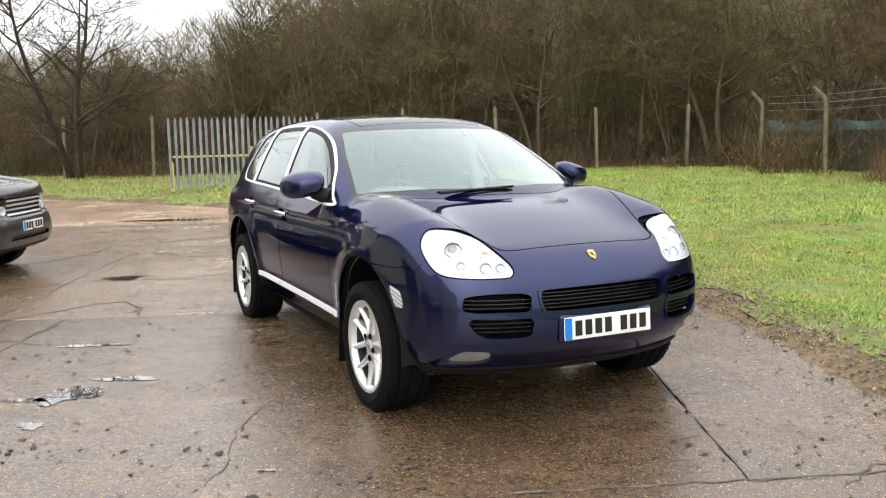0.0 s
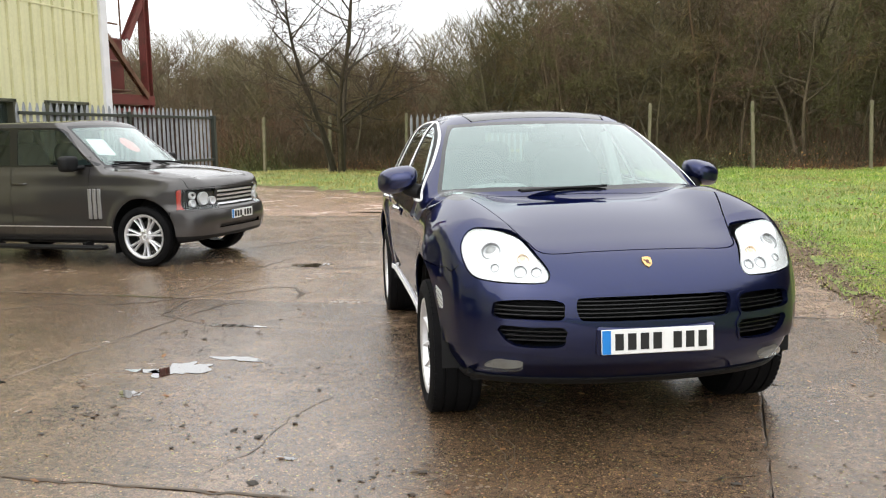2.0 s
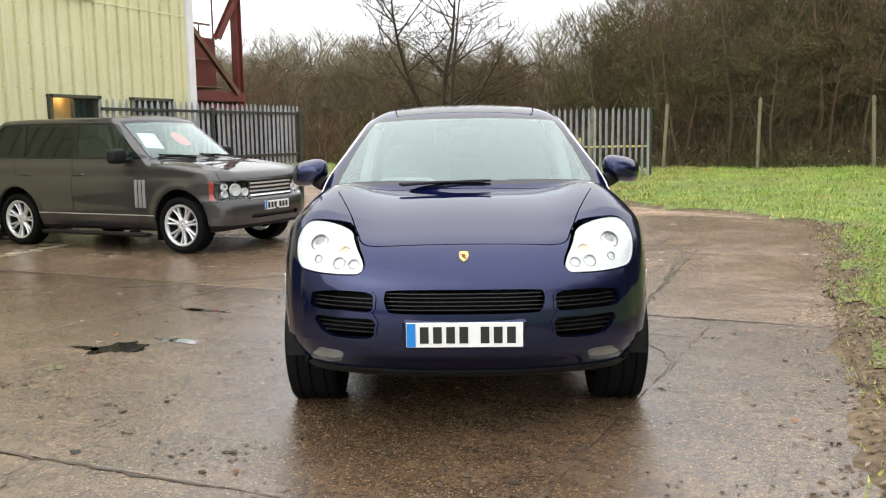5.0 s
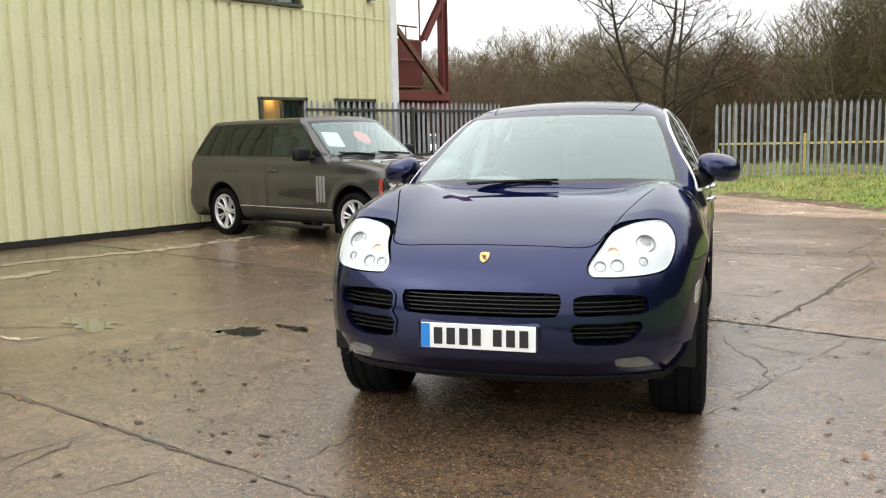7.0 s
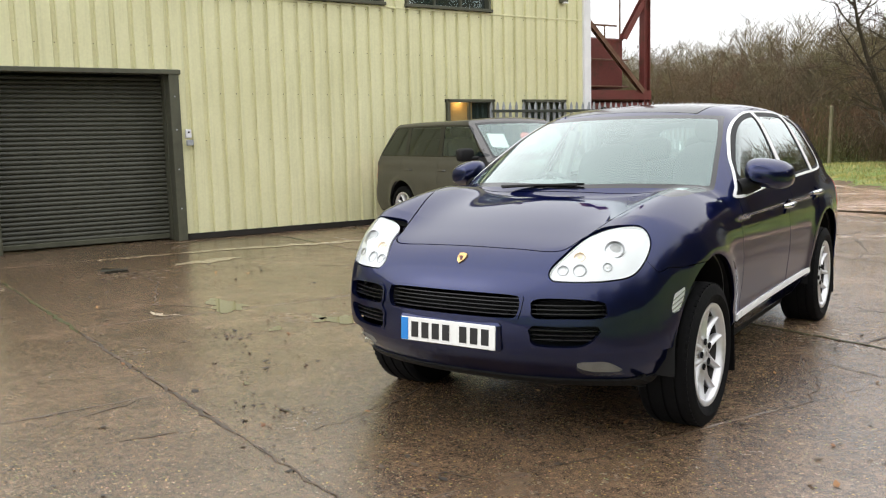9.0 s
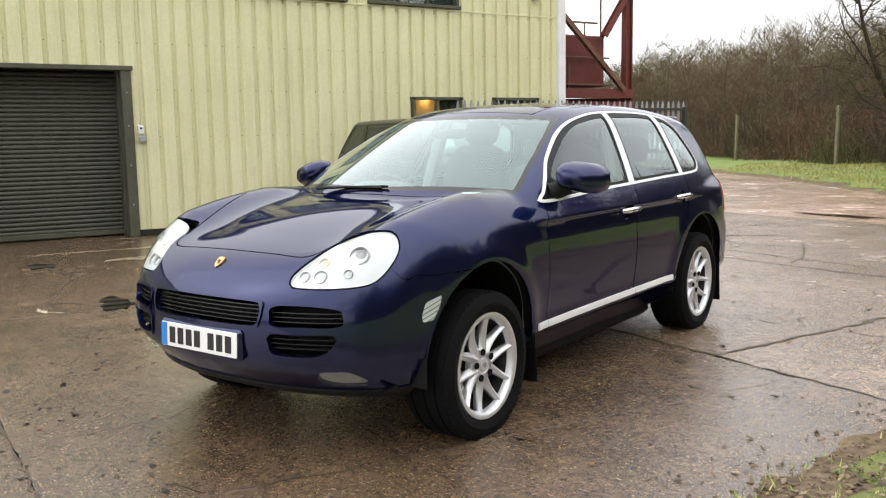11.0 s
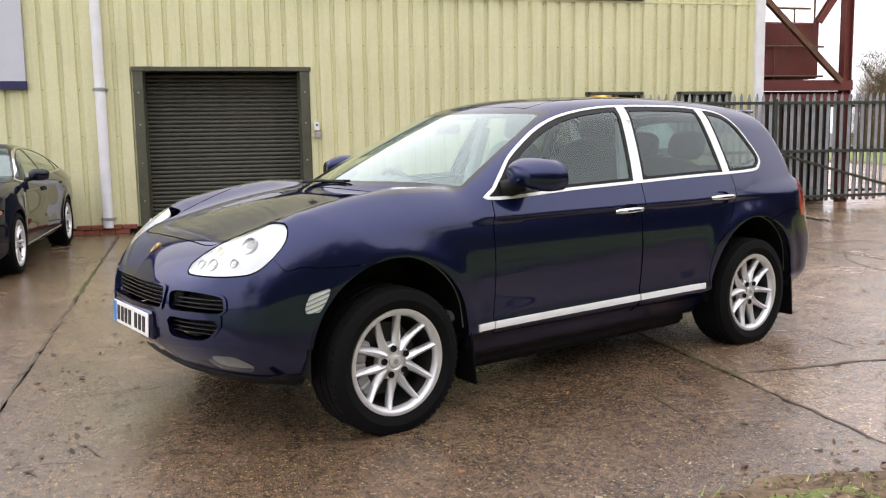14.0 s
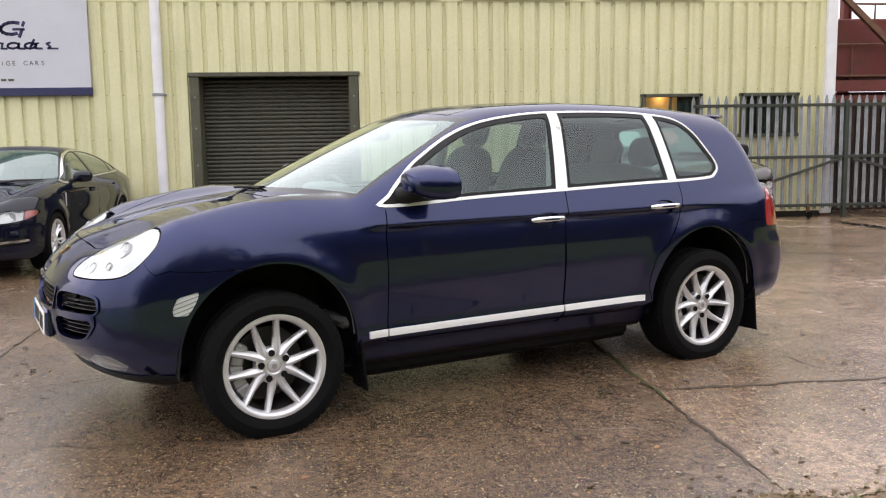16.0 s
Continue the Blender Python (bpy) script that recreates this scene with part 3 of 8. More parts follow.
def wobble(x, y, f, seed=0.0):
    return np.sin(f * x + 1.3 * np.sin(0.7 * f * y + seed)) * np.sin(f * 0.83 * y + 1.7 * np.sin(0.6 * f * x + 2 * seed))


def grass_height(x, y):
    d = grass_side(x, y)
    bank = 0.22 * np.clip((y - 17) / 6, 0, 1) * np.clip(d / 3, 0, 1)
    return np.clip(d, -0.3, 0.25) * 0.18 + 0.018 * wobble(x, y, 2.1) + 0.035 * wobble(x, y, 0.55, 1.0) * np.clip(d / 2, 0, 1) + bank


def heightfield(name, xs, ys, height, mat, label, category, keep=None):
    gx, gy = np.meshgrid(xs, ys, indexing="ij")
    z = height(gx.ravel(), gy.ravel())
    n, m = len(xs), len(ys)
    v = np.stack([gx.ravel(), gy.ravel(), z], 1)
    i = np.arange(n * m).reshape(n, m)
    q = np.stack([i[:-1, :-1], i[1:, :-1], i[1:, 1:], i[:-1, 1:]], -1).reshape(-1, 4)
    if keep is not None:
        q = q[keep(v[q].mean(1))]
    s = Shape()
    s.add(v.tolist(), q.tolist())
    return single(name, s, mat, label, category, kind="structure", smooth=180)


def far_steps(*pairs):
    out = []
    for a, b, h in pairs:
        out += list(np.arange(a, b, h))
    return np.array(out + [pairs[-1][1]])


heightfield("ground", far_steps((-1500, -60, 180), (-60, 60, 4), (60, 1500, 180)), far_steps((-1500, -60, 180), (-60, 60, 4), (60, 1500, 180)),
            lambda x, y: np.full(x.shape, -0.035), SOIL, "wet dark soil under the yard and woods, reaching far", "ground")
heightfield("grass_ground", far_steps((-60, -18, 1.0), (-18, 14, 0.22), (14, 40, 1.0)), far_steps((-30, -2, 1.5), (-2, 40, 0.22)), grass_height, GRASS,
            "rough winter grass verge beside the concrete yard", "grass", keep=lambda c: grass_side(c[:, 0], c[:, 1]) > 0.30 + 0.16 * wobble(c[:, 0], c[:, 1], 1.9) + 0.1 * wobble(c[:, 0], c[:, 1], 6.0))
heightfield("verge_soil", far_steps((-60, -18, 1.0), (-18, 4, 0.11)), far_steps((-30, -2, 1.5), (-2, 34, 0.11)), lambda x, y: grass_height(x, y) - 0.008 + 0.010 * wobble(x, y, 11.0) + 0.008 * wobble(x, y, 23.0, 2.0), MUD,
            "muddy broken soil strip between concrete and grass", "soil", keep=lambda c: (grass_side(c[:, 0], c[:, 1]) > -0.16) & (grass_side(c[:, 0], c[:, 1]) < 0.9))

yard = thing("pavement", Matrix(), "worn wet concrete yard of large cracked slabs", "yard", kind="structure")


def slab(poly, mat, z):
    """One cast bay, its rim chipped and its top a little out of true."""
    p = np.array(poly, float)
    pts = []
    for a, b in zip(p, np.roll(p, -1, 0)):
        n = max(1, int(np.hypot(*(b - a)) / 0.16))
        for k in range(n):
            q = a + (b - a) * k / n
            pts.append(q + (rng.uniform(-0.009, 0.009, 2) if k else 0))
    pts = np.array(pts)
    c = pts.mean(0)
    tilt = rng.uniform(-0.0006, 0.0006, 2)
    zz = lambda q: z + float((q - c) @ tilt)
    inner = []
    for a, q, b in zip(np.roll(pts, 1, 0), pts, np.roll(pts, -1, 0)):
        t = (b - a) / np.hypot(*(b - a))
        inner.append(q + np.array((-t[1], t[0])) * rng.uniform(0.004, 0.012))
    inner = np.array(inner)
    n = len(pts)
    s = Shape()
    v = [(*q, zz(q)) for q in inner] + [(*q, zz(q) - 0.003) for q in pts] + [(*q, -0.034) for q in pts]
    f = [tuple(range(n))]
    for i in range(n):
        j = (i + 1) % n
        f += [(i, n + i, n + j, j), (n + i, 2 * n + i, 2 * n + j, n + j)]
    s.add(v, f)
    return part("slab", s, mat, yard, smooth=0)


def row_y(k, x):
    return -9.9 + 4.12 * k + 1.0 + 0.055 * (x - 0.4) * (1 if k < 4 else 0.35) + (-0.06 if k == 4 else 0.0)


ROW_X = {0: 0.6, 1: -0.2, 2: -0.50, 3: 1.74, 4: 1.14, 5: 0.5, 6: -0.2, 7: 0.7, 8: 0.0, 9: 0.4}
for k in range(10):
    x0 = ROW_X[k]
    for j in range(-8, 3):
        a, b = x0 + 4.55 * j, x0 + 4.55 * (j + 1)
        g = 0.0025
        slant = 0.05 if k == 3 else -0.035
        quad = [(a + g - slant * 2, row_y(k, a) + g), (b - g - slant * 2, row_y(k, b) + g), (b - g + slant * 2, row_y(k + 1, b) - g), (a + g + slant * 2, row_y(k + 1, a) - g)]
        q = np.array(quad)
        if grass_side(q[:, 0], q[:, 1]).min() > 0.1 or q[:, 0].max() < -37:
            continue
        if grass_side(q[:, 0], q[:, 1]).max() > 0.3:
            # clip the bay at the grass
            sh = (np.array([(*p, 0.0) for p in quad]), [(0, 1, 2, 3)])
            grid_v, grid_f = [], []
            n = 24
            for u in range(n + 1):
                for w in range(n + 1):
                    p = (q[0] * (1 - u / n) + q[1] * u / n) * (1 - w / n) + (q[3] * (1 - u / n) + q[2] * u / n) * w / n
                    grid_v.append((*p, 0.0))
            grid_f = [(u * (n + 1) + w, (u + 1) * (n + 1) + w, (u + 1) * (n + 1) + w + 1, u * (n + 1) + w + 1) for u in range(n) for w in range(n)]
            inside, _ = cut((np.array(grid_v), grid_f), lambda x, y, z: grass_side(x, y) - 0.12 + 0.035 * wobble(x, y, 9.0) + 0.05 * wobble(x, y, 2.3))
            s = Shape()
            s.add(inside[0].tolist(), inside[1])
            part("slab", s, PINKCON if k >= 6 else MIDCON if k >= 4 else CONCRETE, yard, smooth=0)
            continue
        # rows 4 and up use the colours with sky sheen painted in
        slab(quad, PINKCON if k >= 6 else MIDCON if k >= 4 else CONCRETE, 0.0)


def crack(pts, width, name="crack", mat=None, jag=0.5, z=0.0035):
    """An irregular dirt-filled crack along a line of places."""
    pts = [np.array(p, float) for p in pts]
    line = []
    for a, b in zip(pts[:-1], pts[1:]):
        n = max(2, int(np.hypot(*(b - a)) / 0.07))
        d = (b - a) / np.hypot(*(b - a))
        for k in range(n):
            line.append(a + (b - a) * k / n + np.array((-d[1], d[0])) * rng.normal(0, 0.012) * jag * 2)
    line.append(pts[-1])
    s = Shape()
    v, f = [], []
    for i, p in enumerate(line):
        d = line[min(i + 1, len(line) - 1)] - line[max(i - 1, 0)]
        d = d / (np.hypot(*d) + 1e-9)
        nrm = np.array((-d[1], d[0]))
        end = min(1.0, (i + 0.2) / 4, (len(line) - 1 - i + 0.2) / 4)
        w0, w1 = width * end * rng.uniform(0.25, 0.9), width * end * rng.uniform(0.25, 0.9)
        v += [(*(p + nrm * w0), z), (*(p - nrm * w1), z)]
        if i:
            k = 2 * i
            f.append((k - 2, k, k + 1, k - 1)[::-1])
    s.add(v, f)
    return part(name, s, mat or CRACKM, yard, smooth=0)


for pts, w in (
    ([(-3.9, 6.9), (-3.48, 7.19), (-3.04, 7.63), (-2.68, 8.10), (-2.45, 8.17), (-2.20, 7.85), (-2.12, 7.40)], 0.024),
    ([(-2.73, 6.81), (-2.68, 7.18), (-2.45, 7.45)], 0.014),
    ([(-2.35, 7.35), (-2.21, 7.70), (-2.29, 8.01)], 0.012),
    ([(-4.68, 10.5), (-4.19, 11.37), (-3.88, 12.42), (-3.34, 12.84), (-2.9, 13.6)], 0.028),
    ([(-3.46, 10.78), (-3.37, 11.87), (-3.12, 12.35), (-3.59, 13.38)], 0.022),
    ([(-3.37, 11.87), (-2.6, 11.3), (-1.95, 11.11), (-1.07, 11.14), (-0.38, 11.20), (0.5, 11.35)], 0.020),
    ([(-1.07, 11.14), (-1.37, 11.85), (-2.22, 12.93)], 0.018),
    ([(-3.2, 7.5), (-3.0, 6.7), (-2.4, 6.4)], 0.012),
    ([(1.22, 7.52), (1.19, 8.3), (1.16, 9.07), (1.05, 10.2), (1.01, 11.1), (0.7, 12.0)], 0.020),
    ([(0.41, 8.57), (1.02, 8.72)], 0.012),
    ([(1.05, 8.74), (1.9, 9.0), (2.4, 8.9)], 0.014),
    ([(1.00, 7.21), (1.33, 6.73), (1.52, 6.60), (1.79, 6.17), (1.78, 5.95), (1.68, 5.68)], 0.006),
    ([(1.52, 6.60), (1.73, 6.92)], 0.012),
    ([(1.15, 6.93), (1.55, 6.90), (1.92, 6.91)], 0.010),
    ([(2.18, 5.33), (2.58, 5.36)], 0.010),
    ([(0.34, 4.45), (0.56, 3.96), (0.59, 3.57)], 0.005),
    ([(0.57, 3.88), (0.53, 4.22), (0.22, 4.68), (-0.21, 4.92)], 0.005),
    ([(1.37, 3.96), (1.68, 4.14)], 0.014),
    ([(-0.78, 3.53), (-0.67, 3.91), (-0.71, 4.38), (-0.62, 4.97)], 0.0045),
    ([(0.12, 2.83), (0.17, 3.10), (0.22, 3.34)], 0.014),
    ([(-0.32, 2.76), (-0.46, 3.05), (-0.54, 3.33)], 0.014),
    ([(-6.5, 4.2), (-5.0, 4.5), (-3.6, 4.1), (-2.9, 4.6)], 0.012),
    ([(-5.8, 11.4), (-4.6, 12.4), (-3.5, 12.8), (-2.0, 14.0)], 0.020),
    ([(-5.0, 6.3), (-4.2, 7.0), (-3.9, 6.9)], 0.014),
    ([(-3.0, 12.11), (-1.8, 12.6), (-0.6, 13.6), (0.6, 13.9)], 0.018),
    ([(-1.6, 14.6), (-0.4, 15.0), (0.8, 14.7)], 0.018),
    ([(-4.4, 8.6), (-3.6, 9.3), (-2.2, 9.5), (-1.4, 10.1)], 0.016),
    ([(2.0, 3.4), (2.25, 3.66), (2.7, 3.6)], 0.012),
):
    crack(pts, w)
# dirt packed in the joints along the bays
for k in range(2, 7):
    for j in range(-2, 1):
        x = ROW_X[k] + 4.55 * j
        slant = 0.05 if k == 3 else -0.035
        a, b = np.array((x - slant * 2, row_y(k, x))), np.array((x + slant * 2, row_y(k + 1, x)))
        if grass_side(*a)[0] > 0 or x < -8.6:
            continue
        thin = 0.006 if (k == 3 and j == 0) else 0.018
        t0 = 0.0
        while t0 < 0.97:
            t1 = min(1.0, t0 + rng.uniform(0.15, 0.4))
            crack([a + (b - a) * t0, a + (b - a) * t1], thin * rng.uniform(0.6, 1.3), "joint_dirt", MOSS if rng.random() < 0.1 else CRACKM, 0.5, 0.003)
            t0 = t1 - 0.02
# soil and moss packed in the joints near the car
for k in (2, 3, 4, 5, 6):
    x = -8.5
    while x < 2.4:
        L = rng.uniform(0.6, 2.2)
        if rng.random() < 0.85:
            crack([(x, row_y(k, x)), (min(x + L, 2.5), row_y(k, min(x + L, 2.5)))], rng.uniform(0.014, 0.032) * (0.5 if (k == 3 and x > -0.6) else 1.0), "joint_dirt", MOSS if rng.random() < 0.12 else CRACKM, 0.4, 0.003)
        x += L * 0.95


def puddle(c, size, seed, label):
    """A shallow pool with a ragged shore."""
    s = Shape()
    n = 70
    pts = []
    for k in range(n):
        a = 2 * math.pi * k / n
        r = 1 + 0.25 * math.sin(2 * a + seed) + 0.2 * math.sin(3 * a + 2 * seed) + 0.15 * math.sin(7 * a + 3 * seed) + 0.06 * math.sin(13 * a + seed) + rng.normal(0, 0.025)
        pts.append((c[0] + size[0] * r * math.cos(a + size[2]) * 1.0, c[1] + size[1] * r * math.sin(a + size[2]), 0.0045))
    s.add([(c[0], c[1], 0.0045)] + pts, [(0, k + 1, (k + 1) % n + 1) for k in range(n)])
    return single("puddle", s, WATERM, label, "puddle", kind="structure", smooth=0)


for c, size, seed in (((-1.84, 5.14), (0.14, 0.19, 0.1), 1.0), ((-1.60, 5.46), (0.15, 0.06, 0.2), 2.2), ((-2.16, 6.41), (0.20, 0.045, 0.1), 0.9), ((-4.2, 16.5), (0.9, 0.16, 0.75), 0.4),
                      ((-1.84, 4.58), (0.07, 0.06, 0.0), 3.0), ((-2.05, 5.05), (0.10, 0.05, 0.4), 2.6), ((-0.47, 3.83), (0.04, 0.018, 0.2), 2.9),
                      ((-6.2, 4.3), (0.3, 0.12, 0.1), 5.0), ((2.62, 9.0), (0.05, 0.3, 0), 2.0), ((-7.0, 13.9), (0.6, 0.15, 0.1), 1.5), ((-2.9, 9.6), (0.22, 0.12, 0.6), 0.2), ((-0.72, 8.60), (0.09, 0.05, 0.5), 1.7), ((-3.1, 4.6), (0.3, 0.16, 0.2), 2.4)):
    puddle(c, size, seed, "shallow rain puddle lying on the concrete yard")


def blades(name, n, area, h, label, wmul=1.0, dens=None, mat=None):
    """Grass blades strewn over an area of the verge, one mesh."""
    x0, x1, y0, y1 = area
    x, y = rng.uniform(x0, x1, n), rng.uniform(y0, y1, n)
    d = grass_side(x, y) + 0.05 * wobble(x, y, 8.0)
    mud = np.clip((d - 0.10 - 0.22 * (1 + wobble(x, y, 1.9)) - 0.12 * wobble(x, y, 7.0)) / 0.25, 0.10, 1)
    ok = (d > -0.02) & (rng.random(n) < mud)
    if dens is not None:
        ok &= rng.random(n) < dens(x, y)
    x, y = x[ok], y[ok]
    z = grass_height(x, y) - 0.004
    a = rng.uniform(0, 2 * np.pi, len(x))
    L = h * rng.uniform(0.45, 1.15, len(x)) * (1 + 0.45 * wobble(x, y, 3.0))
    w = wmul * rng.uniform(0.0025, 0.006, len(x))
    lean = rng.uniform(0.15, 1.1, len(x)) * L
    b = a + rng.uniform(-1, 1, len(x))
    p0 = np.stack([x - np.cos(a) * w, y - np.sin(a) * w, z], 1)
    p1 = np.stack([x + np.cos(a) * w, y + np.sin(a) * w, z], 1)
    p2 = np.stack([x + np.sin(b) * lean, y - np.cos(b) * lean, z + L * 0.9], 1)
    v = np.stack([p0, p1, p2], 1).reshape(-1, 3)
    s = Shape()
    s.v, s.f = v.tolist(), np.arange(len(v)).reshape(-1, 3).tolist()
    return single(name, s, mat or BLADE, label, "grass", kind="stuff", smooth=0)


blades("grass_blades", 120000, (2.3, 7.5, 3.5, 13.5), 0.04, "short wet winter grass with yellowed blades", 1.1)
blades("grass_blades", 90000, (-3, 12.5, 13.0, 30), 0.075, "short wet winter grass beside the woods", 2.2)
blades("grass_blades", 40000, (-18, -1, 16.5, 31), 0.10, "ragged yellowing grass on the verge", 2.6, mat=DRYBLADE)
# pale ragged strip along the wall, and pale patches
for pts, w in (([(-7.35, 5.3), (-7.25, 6.2), (-6.95, 7.3), (-6.9, 8.1), (-7.1, 9.5)], 0.16), ([(-7.36, 12.5), (-7.1, 13.0), (-6.95, 13.35)], 0.12), ([(-6.1, 5.0), (-6.3, 5.6), (-6.25, 5.9)], 0.22), ([(-7.4, 4.2), (-7.35, 5.0), (-7.35, 5.4)], 0.10), ([(-3.2, 3.9), (-2.9, 4.15)], 0.10)):
    crack(pts, w, "pale_strip", PALECON, 2.2, 0.0042)


def flake(sh, x, y, z, r, lift=0.35):
    """One curled scrap of leaf or dirt."""
    a = rng.uniform(0, 6.28)
    m = Matrix.Translation((x, y, z)) @ Euler((rng.uniform(-lift, lift), rng.uniform(-lift, lift), a)).to_matrix().to_4x4()
    k = rng.uniform(0.35, 0.8)
    pts = [(-r, 0, 0), (-r * 0.3, r * k, r * 0.25), (r * 0.5, r * k * 0.8, 0.1 * r), (r * 1.2, 0, r * 0.3), (r * 0.5, -r * k * 0.7, 0), (-r * 0.3, -r * k, r * 0.2)]
    sh.add([m @ Vector(p) for p in pts], [(0, 1, 2, 3, 4, 5)])


# clods, litter and dead leaves along the broken edge of the concrete
s_st, s_lf, s_li = Shape(), Shape(), Shape()
ys_ = rng.uniform(1.0, 15.5, 900)
xs_ = np.interp(ys_, _ep[1:10, 1], _ep[1:10, 0]) + np.abs(rng.normal(0.10, 0.2, 900))
for x, y, h in zip(xs_, ys_, grass_height(xs_, ys_)):
    r = rng.uniform(0.004, 0.016)
    s_st.ball((x, y, r * 0.25 + max(0.0, h)), (r, r * rng.uniform(0.6, 1.2), r * 0.5), 5, 3)
single("edge_stones", s_st, MUD, "loose clods and stones along the broken concrete edge", "stones", kind="stuff")
ys_ = rng.uniform(2.0, 15.5, 5200)
xs_ = np.interp(ys_, _ep[1:10, 1], _ep[1:10, 0]) + rng.normal(0.34, 0.24, 5200)
for x, y, d, h in zip(xs_, ys_, grass_side(xs_, ys_), grass_height(xs_, ys_)):
    flake(s_li, x, y, 0.005 if d < -0.05 else h + (0.006 if d < 0.5 else 0.03), rng.uniform(0.006, 0.022), 0.5)
single("leaf_litter", s_li, LITTER, "trodden brown leaf litter on the muddy verge", "litter", kind="stuff", smooth=0)
for _ in range(560):
    x, y = (rng.uniform(-7, 2.6), rng.uniform(3.3, 14)) if rng.random() < 0.35 else (3.3 + abs(rng.normal(0, 2.2)), rng.uniform(3, 26))
    z = 0.006 if grass_side(x, y)[0] < 0 else float(grass_height(x, y)[0]) + 0.04
    flake(s_lf, x, y, z, rng.uniform(0.010, 0.026) if z < 0.01 else rng.uniform(0.02, 0.045))
single("fallen_leaves", s_lf, DRYLEAF, "scattered brown dead leaves on concrete and grass", "leaves", kind="stuff", smooth=0)
# dark scraps of dirt and leaf strewn over the yard, in drifts
s = Shape()
centres = [(rng.uniform(-7.5, 2.4), rng.uniform(0.5, 15)) for _ in range(90)]
pts_ = []
for _ in range(6000):
    c = centres[rng.integers(0, len(centres))]
    pts_.append((c[0] + rng.normal(0, 0.28), c[1] + rng.normal(0, 0.13)) if rng.random() < 0.55 else (rng.uniform(-8, 2.6), rng.uniform(0.4, 16)))
pts_ = np.array(pts_)
for x, y in pts_[grass_side(pts_[:, 0], pts_[:, 1]) < 0]:
    flake(s, x, y, 0.003, rng.uniform(0.004, 0.013) if rng.random() < 0.9 else rng.uniform(0.013, 0.028), 0.2)
single("yard_debris", s, SPECK, "dark scraps of dirt and leaf strewn over the concrete", "debris", kind="stuff", smooth=0)

# ---- steel-clad workshop ----
WX = -8.93
building = thing("workshop_building", Matrix(), "pale yellow-green steel clad workshop with a dark roller door", "building", kind="structure")
PITCH = 0.262
DOOR = (3.42, 5.84, 2.53)
OPENINGS = [(3.27, 6.01, 0.0, 2.60), (10.87, 11.92, 1.62, 2.18), (12.62, 13.68, 1.42, 2.18), (10.06, 11.88, 3.77, 4.68), (7.79, 9.61, 3.77, 4.68), (5.52, 7.34, 3.77, 4.68)]
Y0, Y1, ZB, ZT = -14.0, 14.18, 0.10, 4.95


def clad_sheet(ya, yb, za, zb, name="cladding_sheet"):
    """Ribbed sheet between two heights, cut at ya and yb; crowns proud, valleys narrow."""
    ys = [ya]
    k = math.floor((ya - Y0) / PITCH)
    prof = [(0.0, 0.0), (0.016, 0.042), (0.196, 0.042), (0.212, 0.0)]
    pts = []
    while Y0 + k * PITCH < yb + PITCH:
        for o, d in prof:
            pts.append((Y0 + k * PITCH + o, d))
        k += 1
    P = np.array(pts)
    depth = lambda y: float(np.interp(y, P[:, 0], P[:, 1]))
    line = [(ya, depth(ya))] + [(y, d) for y, d in pts if ya + 1e-4 < y < yb - 1e-4] + [(yb, depth(yb))]
    s = Shape()
    n = len(line)
    v, f = [], []
    for off in (0.0, -0.004):
        for z in (za, zb):
            v += [(WX - 0.042 + d + off, y, z) for y, d in line]
    for i in range(n - 1):
        f += [(i, i + 1, n + i + 1, n + i), (2 * n + i + 1, 2 * n + i, 3 * n + i, 3 * n + i + 1), (i + 1, i, 2 * n + i, 2 * n + i + 1), (n + i, n + i + 1, 3 * n + i + 1, 3 * n + i)]
    s.add(v, f)
    return part(name, s, CLAD, building, smooth=25)


def clad_band(za, zb):
    """Sheets of one band, leaving out the openings that cross it."""
    cuts = sorted({za, zb, *[z for o in OPENINGS for z in o[2:] if za < z < zb]})
    for a, b in zip(cuts[:-1], cuts[1:]):
        y = Y0
        for o in sorted(o for o in OPENINGS if o[2] < (a + b) / 2 < o[3]):
            clad_sheet(y, o[0], a, b)
            y = o[1]
        clad_sheet(y, Y1, a, b)


clad_band(ZB, 3.74)
clad_band(3.745, ZT)
s = Shape()
s.box((WX + 0.003, (Y0 + Y1) / 2, 3.742), (0.012, Y1 - Y0, 0.03), bevel=0.004)
part("lap_trim", s, CLAD, building)
# inner wall, roof and far sides, so that the shed is closed
s = Shape()
ybreaks = sorted({Y0, Y1, *[y for o in OPENINGS for y in o[:2]]})
for ya, yb in zip(ybreaks[:-1], ybreaks[1:]):
    z = 0.0
    for o in sorted((o for o in OPENINGS if o[0] <= (ya + yb) / 2 <= o[1]), key=lambda o: o[2]):
        if o[2] > z:
            s.box((WX - 0.13, (ya + yb) / 2, (z + o[2]) / 2), (0.16, yb - ya, o[2] - z))
        z = o[3]
    s.box((WX - 0.13, (ya + yb) / 2, (z + ZT) / 2), (0.16, yb - ya, ZT - z))
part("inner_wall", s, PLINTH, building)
s = Shape()
s.box((WX - 6.2, (Y0 + Y1) / 2, ZT + 0.1), (12.7, Y1 - Y0 + 0.4, 0.12), bevel=0.02)
part("roof", s, GALV, building)
s = Shape()
s.box((WX - 6.2, Y1 - 0.06, ZT / 2), (12.2, 0.1, ZT), bevel=0.0)
s.box((WX - 6.2, Y0 + 0.06, ZT / 2), (12.2, 0.1, ZT), bevel=0.0)
s.box((WX - 12.3, (Y0 + Y1) / 2, ZT / 2), (0.1, Y1 - Y0, ZT), bevel=0.0)
part("side_wall", s, CLAD, building)
